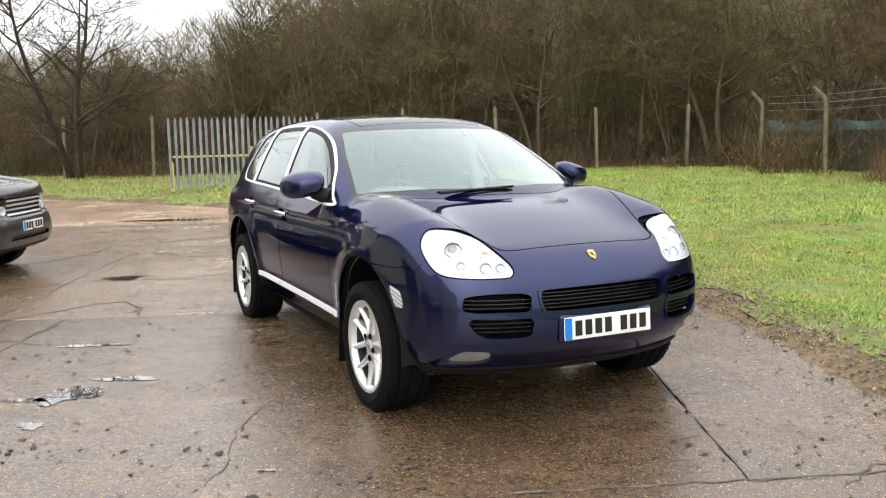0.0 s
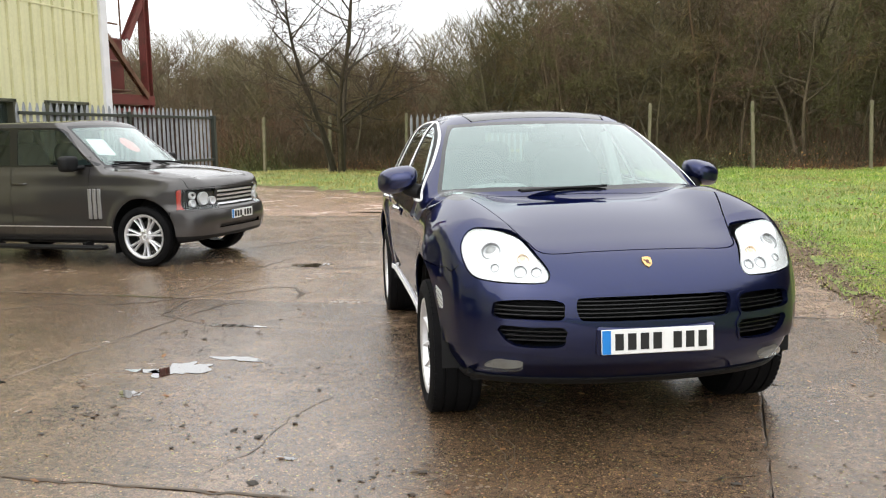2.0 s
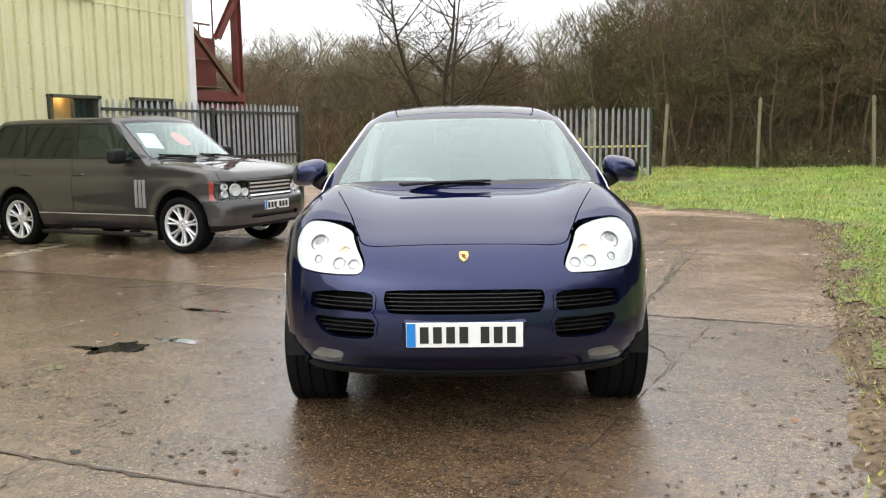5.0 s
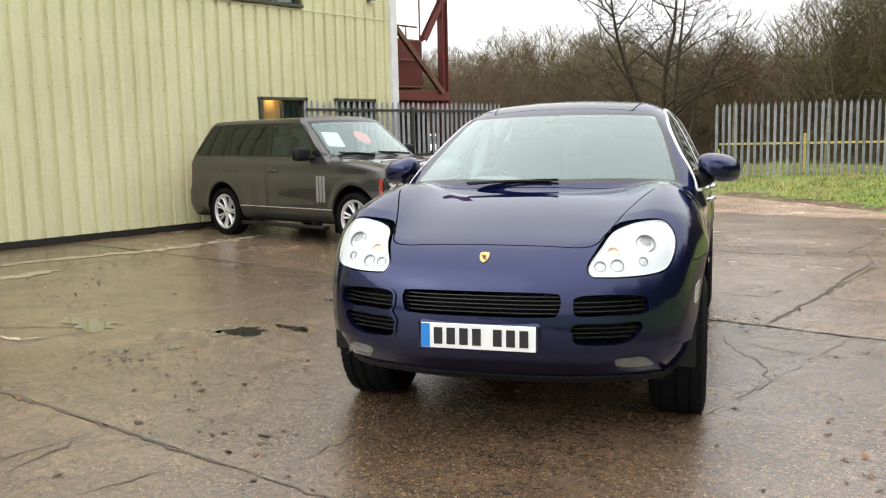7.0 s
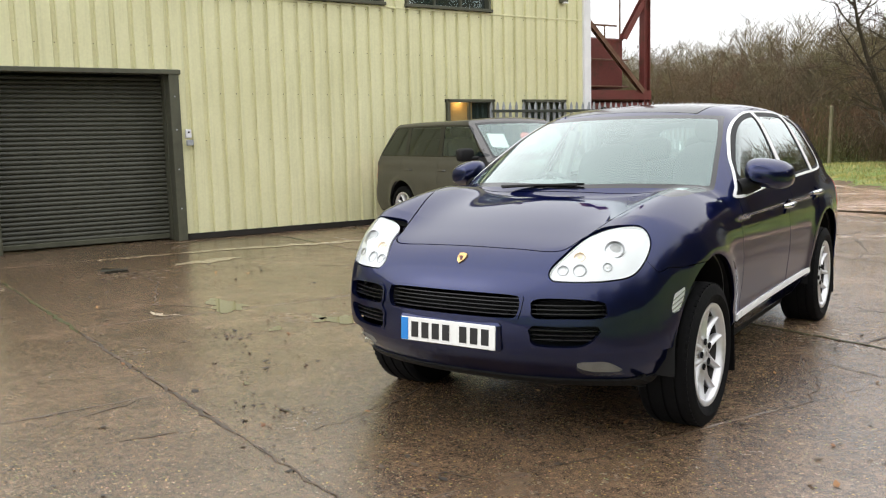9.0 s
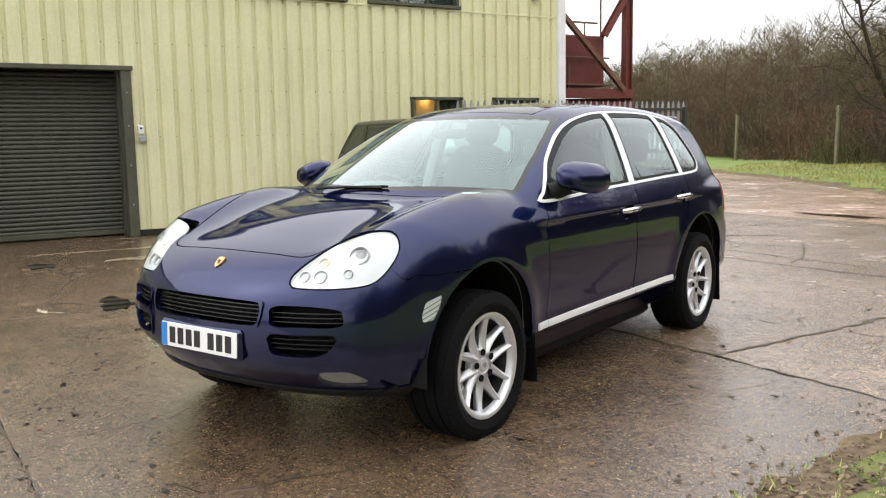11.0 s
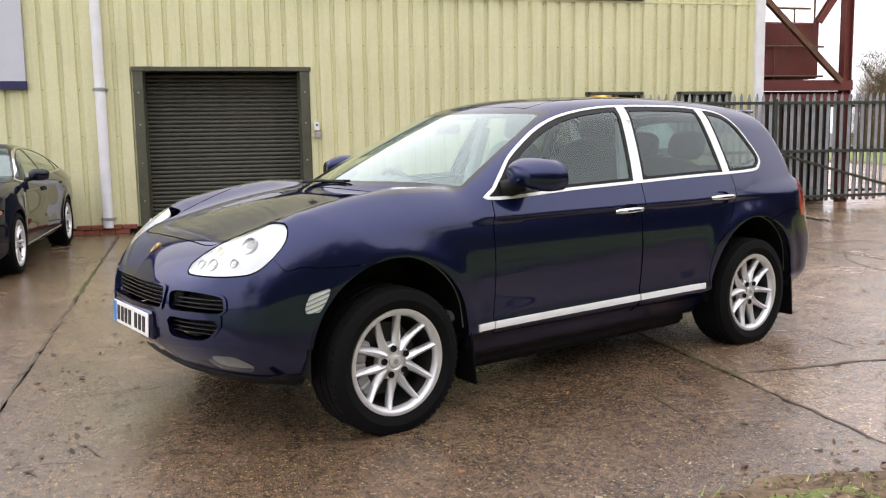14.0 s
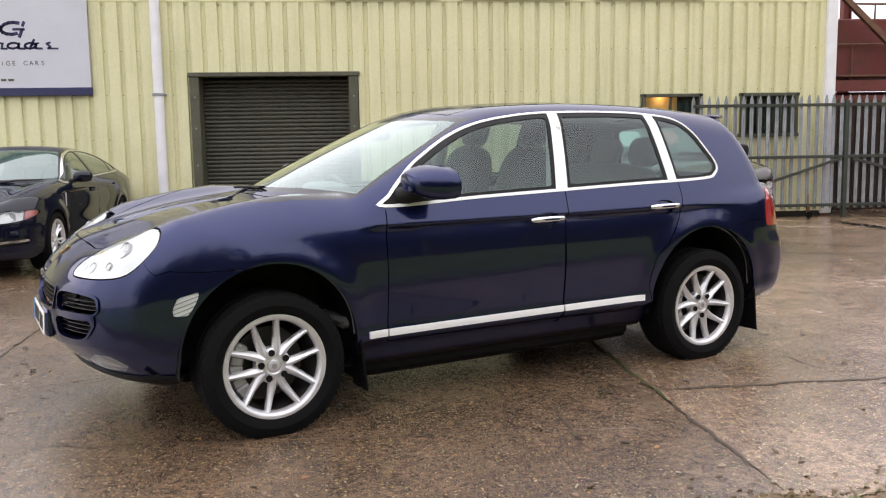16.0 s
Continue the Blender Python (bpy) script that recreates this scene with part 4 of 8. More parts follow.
# dark kerb and a course of red bricks at the foot
s = Shape()
s.box((WX - 0.06, (Y0 + 3.27) / 2, 0.05), (0.1, 3.27 - Y0, 0.10), bevel=0.01)
s.box((WX - 0.06, (6.01 + Y1) / 2, 0.05), (0.1, Y1 - 6.01, 0.10), bevel=0.01)
part("plinth", s, PLINTH, building)
s = Shape()
s.box((0, 0, 0), (0.10, 0.215, 0.065), bevel=0.006)
brick_me = mesh_of("brick", s, BRICK)
for ya, yb in ((2.2, 3.2),):
    y = ya
    while y < yb - 0.2:
        for r in range(2):
            o = part("brick", brick_me, BRICK, building)
            o.location = (WX + 0.045 + rng.uniform(-0.006, 0.006), y + 0.11 + 0.11 * (r % 2), 0.033 + 0.075 * r)
        y += 0.226
# screws along the purlins
s = Shape()
for z in (1.53, 2.25, 2.95, 3.68):
    k = 0
    while Y0 + k * PITCH < Y1:
        y = Y0 + k * PITCH + 0.107
        if y > -2 and not any(o[0] - 0.02 < y < o[1] + 0.02 and o[2] - 0.02 < z < o[3] + 0.02 for o in OPENINGS):
            s.lathe([(0.008, 0), (0.008, 0.003), (0.005, 0.007), (0.0, 0.007)], 6, pose(WX, y + 0.118, z, 0, 90, 0) @ Matrix.Translation((0, 0, -0.03)))
        k += 1
part("screw", s, OLIVE, building)
# corner flashing
s = Shape()
s.box((WX + 0.012, 14.25, 2.52), (0.09, 0.19, 4.94), bevel=0.012)
part("corner_flashing", s, WHITEPVC, building, "white corner flashing")

# roller door
door = thing("door_1", Matrix(), "closed dark olive roller shutter door in a steel frame", "roller door", kind="structure")
s = Shape()
for y in (3.345, 5.925):
    s.box((WX - 0.06, y, 1.3), (0.22, 0.15, 2.6), bevel=0.008)
part("jamb", s, OLIVE, door)
s = Shape()
s.box((WX - 0.055, 4.64, 2.565), (0.24, 2.78, 0.07), bevel=0.008)
part("lintel", s, OLIVE, door)
s = Shape()
s.box((WX - 0.30, 3.40, 1.27), (0.26, 0.06, 2.53), bevel=0.004)
s.box((WX - 0.30, 5.86, 1.27), (0.26, 0.06, 2.53), bevel=0.004)
part("guide", s, OLIVE, door)
s = Shape()
n = 8
for k in range(n):
    a0 = k / n
prof = [(0.0, 0.0), (0.016, 0.008), (0.026, 0.026), (0.016, 0.055), (0.0, 0.066)]
v = [(WX - 0.36 + dx, y, z) for y in (-1.22, 1.22) for dx, z in prof] + [(WX - 0.375, y, z) for y in (-1.22, 1.22) for z in (0.0, 0.066)]
s.add(v, [(i, 5 + i, 6 + i, 1 + i)[::-1] for i in range(4)])
slat_me = mesh_of("slat", s, SHUTTER, 50)
for k in range(36):
    o = part("slat", slat_me, SHUTTER, door)
    o.location = (0, 4.63, 0.09 + 0.0675 * k)
s = Shape()
s.box((WX - 0.355, 4.63, 0.06), (0.05, 2.44, 0.08), bevel=0.01)
part("bottom_bar", s, OLIVE, door)
s = Shape()
for z in (0.5, 1.1, 1.7, 2.2):
    for y in (3.345, 5.925):
        s.lathe([(0.014, 0), (0.012, 0.006), (0, 0.008)], 8, pose(WX + 0.05, y, z, 0, 90, 0))
part("bolt", s, GALV, door)

# entry box beside the door
box = thing("door_entry_box", Matrix(), "small grey switch box over a white junction box on the wall", "switch box")
s = Shape()
s.box((WX + 0.035, 6.10, 1.64), (0.06, 0.085, 0.13), bevel=0.008)
part("upper_box", s, WHITEPVC, box)
s = Shape()
s.box((WX + 0.045, 6.115, 1.50), (0.08, 0.10, 0.09), bevel=0.012)
part("lower_box", s, GALV, box)
s = Shape()
s.box((WX + 0.067, 6.10, 1.66), (0.006, 0.03, 0.03), bevel=0.002)
part("button", s, INK, box)


def wall_window(name, o, label, panes=2, lit=None, bars=0):
    y0, y1, z0, z1 = o
    w = thing(name, Matrix(), label, "window", kind="structure")
    s = Shape()
    t = 0.055
    s.box((WX - 0.03, (y0 + y1) / 2, z1 - t / 2), (0.14, y1 - y0 + 0.04, t), bevel=0.006)
    s.box((WX - 0.02, (y0 + y1) / 2, z0 + t / 2), (0.17, y1 - y0 + 0.06, t), bevel=0.006)
    for y in (y0 + t / 2, y1 - t / 2):
        s.box((WX - 0.03, y, (z0 + z1) / 2), (0.14, t, z1 - z0), bevel=0.006)
    part("window_frame", s, OLIVE, w)
    n = panes
    pw = (y1 - y0 - 2 * t) / n
    for k in range(n):
        s = Shape()
        s.box((WX - 0.08, y0 + t + pw * (k + 0.5), (z0 + z1) / 2), (0.006, pw - 0.02, z1 - z0 - 2 * t))
        part("pane", s, ROOMGLASS, w)
        if k:
            s = Shape()
            s.box((WX - 0.06, y0 + t + pw * k, (z0 + z1) / 2), (0.07, 0.04, z1 - z0 - 2 * t), bevel=0.005)
            part("mullion", s, OLIVE, w)
    for k in range(bars):
        s = Shape()
        s.box((WX + 0.02, y0 + (y1 - y0) * (k + 0.5) / bars, (z0 + z1) / 2), (0.02, 0.02, z1 - z0), bevel=0.003)
        part("bar", s, OLIVE, w)
    if lit is not None:
        s = Shape()
        s.box((WX - 0.24, (y0 + y1) / 2 - 0.12, (z0 + z1) / 2), (0.02, (y1 - y0) * 0.58, z1 - z0 - 0.06), bevel=0.003)
        part("board", s, lit, w, "yellow board behind the glass")
    return w


wall_window("window_1", OPENINGS[1], "small dark framed window lit warm yellow from inside", 2, BOARD)
wall_window("window_2", OPENINGS[2], "dark framed window with bars behind the fence", 3, None, 5)
for k, o in enumerate(OPENINGS[3:]):
    wall_window("window_%d" % (k + 3), o, "upper floor window in a dark olive frame", 3)
s = Shape()
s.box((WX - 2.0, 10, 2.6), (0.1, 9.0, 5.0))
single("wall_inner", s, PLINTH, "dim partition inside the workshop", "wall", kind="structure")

# the lamp that burns in the room behind the small window
_rl = bpy.data.lights.new("room_lamp", "POINT")
_rl.energy, _rl.color, _rl.shadow_soft_size = 2.0, (1.0, 0.68, 0.34), 0.03
_ro = new("room_lamp", _rl)
_ro.location = (WX - 0.12, 11.25, 2.13)

# rainwater pipe
pipe = thing("rainwater_pipe", Matrix(), "white plastic rainwater pipe down the cladding", "downpipe")
s = Shape()
s.tube([(WX + 0.085, 2.785, 0.10), (WX + 0.085, 2.785, 4.95)], 0.078, 20)
part("pipe", s, WHITEPVC, pipe)
for z in (0.24, 2.25, 4.3):
    s = Shape()
    s.lathe([(0.080, -0.022), (0.092, -0.02), (0.092, 0.02), (0.080, 0.022)], 24, pose(WX + 0.085, 2.785, z))
    s.box((WX + 0.02, 2.785, z), (0.06, 0.23, 0.03), bevel=0.005)
    part("bracket", s, GALV, pipe)

# small lamp high on the wall
lamp = thing("wall_lamp", Matrix(), "small dark bulkhead lamp high on the cladding", "wall lamp")
s = Shape()
s.box((WX + 0.06, 13.62, 4.1), (0.12, 0.16, 0.12), bevel=0.02)
part("housing", s, OLIVE, lamp)
s = Shape()
s.box((WX + 0.11, 13.62, 4.04), (0.07, 0.12, 0.03), bevel=0.008)
part("lens", s, PLATEW, lamp)

# company sign
sign = thing("sign_board", Matrix(), "pale grey wall sign with navy lettering and navy foot strip", "sign")
s = Shape()
s.box((WX + 0.055, -0.55, 3.31), (0.04, 4.58, 1.88), bevel=0.006)
part("panel", s, SIGNF, sign)
s = Shape()
s.box((WX + 0.058, -0.55, 2.315), (0.05, 4.60, 0.125), bevel=0.004)
part("foot_strip", s, SIGNB, sign)


def stroke(pts, w):
    """A flat brush stroke of the sign's script, in (y, z)."""
    s_ = Shape()
    for (a, b), (c, d) in zip(pts[:-1], pts[1:]):
        L = math.hypot(c - a, d - b)
        s_.box((WX + 0.0765, (a + c) / 2, (b + d) / 2), (0.004, L + w * 0.6, w), m=pose(0, (a + c) / 2, (b + d) / 2, math.degrees(math.atan2(d - b, c - a)), 0, 0) @ Matrix.Translation((0, -(a + c) / 2, -(b + d) / 2)))
    return s_


def arc(cy, cz, ry, rz, a0, a1, n=9, slant=0.25):
    out = []
    for k in range(n + 1):
        a = radians(a0 + (a1 - a0) * k / n)
        y, z = ry * math.cos(a), rz * math.sin(a)
        out.append((cy + y + slant * z, cz + z))
    return out


# two large initials, drawn as plain curved shapes
part("initial", stroke([(0.02, 3.225), (0.085, 3.385)], 0.060), SIGNB, sign)
part("initial", stroke([(-0.12, 3.397), (0.20, 3.397)] + arc(0.16, 3.308, 0.19, 0.092, 85, -88), 0.046), SIGNB, sign)
part("initial", stroke([(0.17, 3.216), (-0.06, 3.216)], 0.040), SIGNB, sign)
part("initial", stroke(arc(0.585, 3.305, 0.175, 0.092, 62, 300), 0.052), SIGNB, sign)
part("initial", stroke([(0.60, 3.290), (0.765, 3.290)], 0.038), SIGNB, sign)
part("initial", stroke([(0.735, 3.290), (0.69, 3.175)], 0.050), SIGNB, sign)
part("initial", stroke([(0.77, 3.40), (0.745, 3.345)], 0.044), SIGNB, sign)
# a line of joined brush strokes
y = -1.62
for k in range(10):
    if k % 3 == 1:
        part("script_stroke", stroke([(y, 2.995), (y + 0.035, 3.075), (y + 0.10, 3.08), (y + 0.085, 2.995), (y + 0.12, 2.995), (y + 0.16, 3.08), (y + 0.21, 3.07), (y + 0.19, 2.995), (y + 0.27, 2.99)], 0.032), SIGNB, sign)
    else:
        part("script_stroke", stroke(arc(y + 0.105, 3.037, 0.085, 0.045, 0, 350), 0.034), SIGNB, sign)
        part("script_stroke", stroke([(y + 0.20, 3.075), (y + 0.185, 2.995), (y + 0.28, 2.99)], 0.034), SIGNB, sign)
    y += 0.262
part("script_stroke", stroke([(0.83, 2.985), (0.905, 3.13)], 0.036), SIGNB, sign)
part("script_stroke", stroke([(0.86, 3.045), (0.97, 3.075)], 0.028), SIGNB, sign)
part("script_stroke", stroke([(1.15, 3.085), (1.09, 3.065), (1.15, 3.02), (1.11, 2.992), (1.26, 2.99)], 0.030), SIGNB, sign)


def lettering(text, y0, y1, z, h, mat, parent):
    """Spaced capitals, one piece a letter."""
    step = (y1 - y0) / len(text)
    for i, ch in enumerate(text):
        if ch == " ":
            continue
        cu = bpy.data.curves.new("letter", "FONT")
        cu.body, cu.size, cu.extrude = ch, h / 0.72, 0.0015
        ob = bpy.data.objects.new("letter", cu)
        me = bpy.data.meshes.new_from_object(ob)
        bpy.data.objects.remove(ob)
        xs = [v.co.x for v in me.vertices]
        mid_ = (min(xs) + max(xs)) / 2
        for v_ in me.vertices:
            v_.co = (WX + 0.0765 + v_.co.z, y0 + (i + 0.5) * step + v_.co.x - mid_, z + v_.co.y)
        me.materials.append(mat)
        part("letter", me, mat, parent)


lettering("PRESTIGE CARS", -0.09, 1.06, 2.73, 0.072, OLIVE, sign)
for a, b in ((-0.62, -0.05), (-0.02, 0.33), (0.36, 0.44), (0.47, 0.56)):
    s = Shape()
    s.box((WX + 0.0765, (a + b) / 2, 2.503), (0.004, b - a, 0.035))
    part("small_print", s, OLIVE, sign)

# ---- palisade gates ----
def pale(h, w=0.066):
    """A pressed W-section pale with a pointed, split top."""
    s_ = Shape()
    half = w / 2
    xs = [(-half, 0.0), (-half * 0.55, 0.022), (0.0, 0.006), (half * 0.55, 0.022), (half, 0.0)]
    n = len(xs)
    lev = [(0.0, 1.0), (h - 0.10, 1.0), (h - 0.05, 0.62), (h, 0.12)]
    v = []
    for off in (0.0, -0.004):
        for z, k in lev:
            v += [(d * (1 if k > 0.5 else 0.6) + off, y * k, z) for y, d in xs]
    f = []
    m = n * len(lev)
    for L in range(len(lev) - 1):
        for i in range(n - 1):
            a = L * n + i
            f += [(a, a + 1, a + n + 1, a + n), (m + a + 1, m + a, m + a + n, m + a + n + 1)]
    return s_.add(v, f)


def palisade(name, a, b, z0, z1, step, mat, rails, label, front=1, yellow=False, posts=(), braces=()):
    """A run of pales from place a to b with rails on one side."""
    a, b = Vector(a), Vector(b)
    L = (b - a).length
    ang = math.degrees(math.atan2(b.y - a.y, b.x - a.x)) - 90
    g = thing(name, pose(a.x, a.y, 0, 0, 0, ang), label, "gate")
    me = mesh_of("pale", pale(z1 - z0), mat, 30)
    n = int(L / step)
    for k in range(n + 1):
        o = part("pale", me, mat, g)
        o.location = (rng.uniform(-0.002, 0.002), min(L, k * step), z0 + rng.uniform(-0.008, 0.008))
        o.rotation_euler = (rng.uniform(-0.006, 0.006), 0, 0)
    for z in rails:
        s_ = Shape()
        s_.box((front * 0.035, L / 2, z), (0.045, L, 0.05), bevel=0.004)
        part("rail", s_, YELLOW if yellow else GREENST, g)
    for y, top, w, mt in posts:
        s_ = Shape()
        s_.box((front * 0.045, y, top / 2), (w, w, top), bevel=0.006)
        part("post", s_, mt, g)
    for y0, za, y1, zb in braces:
        s_ = Shape()
        m_ = Matrix.Translation((front * 0.055, (y0 + y1) / 2, (za + zb) / 2)) @ Euler((math.atan2(zb - za, y1 - y0), 0, 0)).to_matrix().to_4x4()
        s_.box((0, 0, 0), (0.04, math.hypot(y1 - y0, zb - za), 0.045), bevel=0.004, m=m_)
        part("brace", s_, GREENST, g)
    return g


gate_a = palisade("palisade_gate", (-8.68, 11.68, 0), (-8.58, 17.36, 0), 0.16, 2.12, 0.148, GALV, (0.22, 1.06, 1.95),
                  "open galvanised palisade gate folded back along the workshop", 1, False,
                  ((2.72, 2.02, 0.07, GREENST), (5.62, 2.0, 0.09, GREENST)), ((0.3, 0.30, 2.62, 1.02), (2.85, 1.02, 5.5, 0.30)))
s = Shape()
s.lathe([(0.0, -0.02), (0.055, -0.02), (0.06, 0.0), (0.055, 0.02), (0.0, 0.02)], 16, pose(0.14, 2.05, 0.062, 0, 90, 0))
part("castor", s, RUBBER, gate_a, "small rubber castor wheel")
s = Shape()
s.box((0.10, 2.05, 0.14), (0.05, 0.05, 0.14), bevel=0.005)
s.tube([(0.10, 2.05, 0.2), (0.09, 2.05, 0.42)], 0.012, 8)
part("castor_fork", s, RUSTB, gate_a)

palisade("palisade_gate", (-8.80, 14.35, 0), (-8.76, 16.75, 0), 0.12, 2.04, 0.148, RUSTDARK, (0.30, 1.10, 1.90), "rusty brown palisade leaf folded back behind the galvanised gate", -1)
gate_b = palisade("palisade_gate", (-5.68, 22.5, 0), (-1.95, 23.6, 0), 0.26, 2.06, 0.152, GALV, (1.06,), "galvanised palisade gate leaf with a yellow rail, standing on the verge", -1, True,
                  ((0.02, 1.4, 0.07, GREENST), (3.85, 2.02, 0.08, GREENST)), ())
s = Shape()
s.box((-0.05, 0.02, 0.55), (0.10, 0.10, 0.75), bevel=0.01)
part("post_sleeve", s, YELLOW, gate_b, "yellow painted post foot")
s = Shape()
s.box((-0.09, 2.05, 0.82), (0.05, 0.07, 0.95), bevel=0.01)
part("drop_bolt", s, YELLOW, gate_b, "upright yellow bar")

# ---- red steel structure beside the workshop ----
tower = thing("steel_tower", Matrix(), "red oxide steel frame with a tank and brown braces", "steel frame", kind="structure")


def ibeam(a, b, w, d, mat, name):
    a, b = Vector(a), Vector(b)
    m_ = Matrix.Translation((a + b) / 2) @ (b - a).to_track_quat("Z", "X").to_matrix().to_4x4()
    L = (b - a).length
    s_ = Shape()
    s_.box((0, d / 2, 0), (w, 0.018, L), m=m_)
    s_.box((0, -d / 2, 0), (w, 0.018, L), m=m_)
    s_.box((0, 0, 0), (0.016, d, L), m=m_)
    return part(name, s_, mat, tower)


TX = -9.72
for y in (14.62, 16.72):
    for x in (TX, TX - 3.0):
        ibeam((x, y, 0), (x, y, 7.0), 0.16, 0.17, REDSTEEL, "column")
for z in (2.05, 2.33, 4.95):
    ibeam((TX, 14.4, z), (TX, 16.84, z), 0.2, 0.16, REDSTEEL, "beam")
ibeam((TX - 0.2, 14.4, 4.35), (TX - 0.2, 16.84, 4.62), 0.16, 0.14, REDSTEEL, "beam")
ibeam((TX, 16.72, 4.5), (TX, 16.05, 3.55), 0.12, 0.12, REDSTEEL, "knee_brace")
ibeam((TX + 0.10, 14.5, 4.25), (TX + 0.10, 16.55, 2.4), 0.10, 0.08, RUSTB, "brace")
s = Shape()
s.box((TX - 1.2, 15.35, 3.03), (2.0, 1.8, 1.10), bevel=0.03)
part("tank", s, REDSTEEL, tower)
s = Shape()
for z in (2.52, 3.1):
    s.tube([(TX - 0.12, 14.4, z), (TX - 0.12, 16.3, z)], 0.02, 8)
s.tube([(TX - 0.1, 16.05, 3.5), (TX - 0.1, 16.05, 5.6)], 0.018, 8)
s.tube([(TX - 0.1, 15.6, 3.55), (TX - 0.1, 15.6, 3.82), (TX - 0.1, 15.1, 3.84)], 0.018, 8)
s.tube([(TX - 0.1, 15.3, 3.83), (TX - 0.1, 15.95, 3.83)], 0.02, 8)
s.tube([(TX - 0.14, 15.2, 2.4), (TX - 0.14, 15.2, 3.1)], 0.014, 8)
part("pipework", s, RUSTB, tower)
s = Shape()
s.box((TX - 1.6, 15.6, 2.19), (3.0, 2.3, 0.06))
part("platform", s, REDSTEEL, tower)
s = Shape()
s.box((TX - 1.8, 16.3, 1.0), (3.2, 0.12, 2.0), bevel=0.01)
s.box((TX - 0.4, 15.5, 1.0), (0.12, 2.2, 2.0), bevel=0.01)
part("base_wall", s, PLINTH, tower)

# ---- bare winter woods ----
def grow(seed, height, spread, trunk_r, limbs, mat_t, dense=1.0, multi=1, droop=0.0, lean=0.0):
    """Trunk, limbs and twigs of one bare tree: (wood, twigs) shapes."""
    r = random.Random(seed)
    wood, twig = Shape(), Shape()

    def sliver(p, q, w, sh):
        d = (q - p).normalized()
        a = d.orthogonal().normalized()
        a.rotate(Matrix.Rotation(r.uniform(0, 6.28), 3, d))
        b = d.cross(a)
        sh.add([p + a * w, p - a * w * 0.5 + b * w * 0.87, p - a * w * 0.5 - b * w * 0.87, q], [(0, 1, 3), (1, 2, 3), (2, 0, 3)])

    def branch(p, d, L, rad, level):
        n = 4 if level < 2 else 3
        pts, rads = [p], [rad]
        q = p.copy()
        for k in range(n):
            d = (d + Vector((r.gauss(0, 0.16), r.gauss(0, 0.16), r.gauss(0.04 - droop * 0.1, 0.12)))).normalized()
            q = q + d * (L / n)
            pts.append(q.copy())
            rads.append(max(0.004, rad * (1 - 0.8 * (k + 1) / n)))
        wood.tube(pts, rads, 5 if level < 1 else (4 if level < 2 else 3), cap=False)
        kids = int((7, 6, 6)[level] * dense) if level < 3 else 0
        for k in range(kids):
            t = r.uniform(0.25, 1.0)
            i = min(n - 1, int(t * n))
            o = pts[i].lerp(pts[i + 1], t * n - i)
            side = Vector((r.gauss(0, 1), r.gauss(0, 1), r.gauss(0.1, 0.6))).normalized()
            nd = (d * 0.65 + side * 0.9).normalized()
            if level < 2:
                branch(o, nd, L * r.uniform(0.35, 0.62), rads[i] * 0.55, level + 1)
            else:
                tip = o + nd * L * r.uniform(0.4, 0.8)
                sliver(o, tip, 0.012, twig)
                for _ in range(3):
                    m = o.lerp(tip, r.uniform(0.3, 0.9))
                    sliver(m, m + (nd + Vector((r.gauss(0, 0.6), r.gauss(0, 0.6), r.gauss(0.1, 0.5)))).normalized() * L * r.uniform(0.3, 0.7), 0.009, twig)

    for s_ in range(multi):
        a = r.uniform(0, 6.28)
        base = Vector((math.cos(a), math.sin(a), 0)) * (0.0 if multi == 1 else r.uniform(0.1, 0.45))
        d = Vector((math.cos(a) * lean + r.gauss(0, 0.05), math.sin(a) * lean + r.gauss(0, 0.05), 1)).normalized()
        pts, rads = [base - Vector((0, 0, 0.1))], [trunk_r]
        q = base.copy()
        n = 7
        for k in range(n):
            d = (d + Vector((r.gauss(0, 0.07), r.gauss(0, 0.07), 0.05))).normalized()
            q = q + d * (height * 0.85 / n)
            pts.append(q.copy())
            rads.append(trunk_r * (1 - 0.85 * (k + 1) / n))
        wood.tube(pts, rads, 7, cap=False)
        for k in range(limbs):
            t = r.uniform(0.16, 1.0) ** 0.9
            i = min(n - 1, int(t * n))
            o = pts[i].lerp(pts[i + 1], t * n - i)
            a = r.uniform(0, 6.28)
            nd = Vector((math.cos(a), math.sin(a), r.uniform(0.15, 0.95) - droop)).normalized()
            branch(o, nd, spread * r.uniform(0.6, 1.1) * (1.15 - 0.55 * t), rads[i] * 0.5 + 0.006, 1)
    return wood, twig


def tree(seed, m, label, height, spread, trunk_r, limbs, twig_mat, bark=None, **kw):
    wood, twig = grow(seed, height, spread, trunk_r, limbs, BARK, **kw)
    t = thing("tree", m, label, "tree", "trees of the wood")
    part("trunk", wood, bark or BARK, t)
    part("crown", twig, twig_mat, t)
    return t


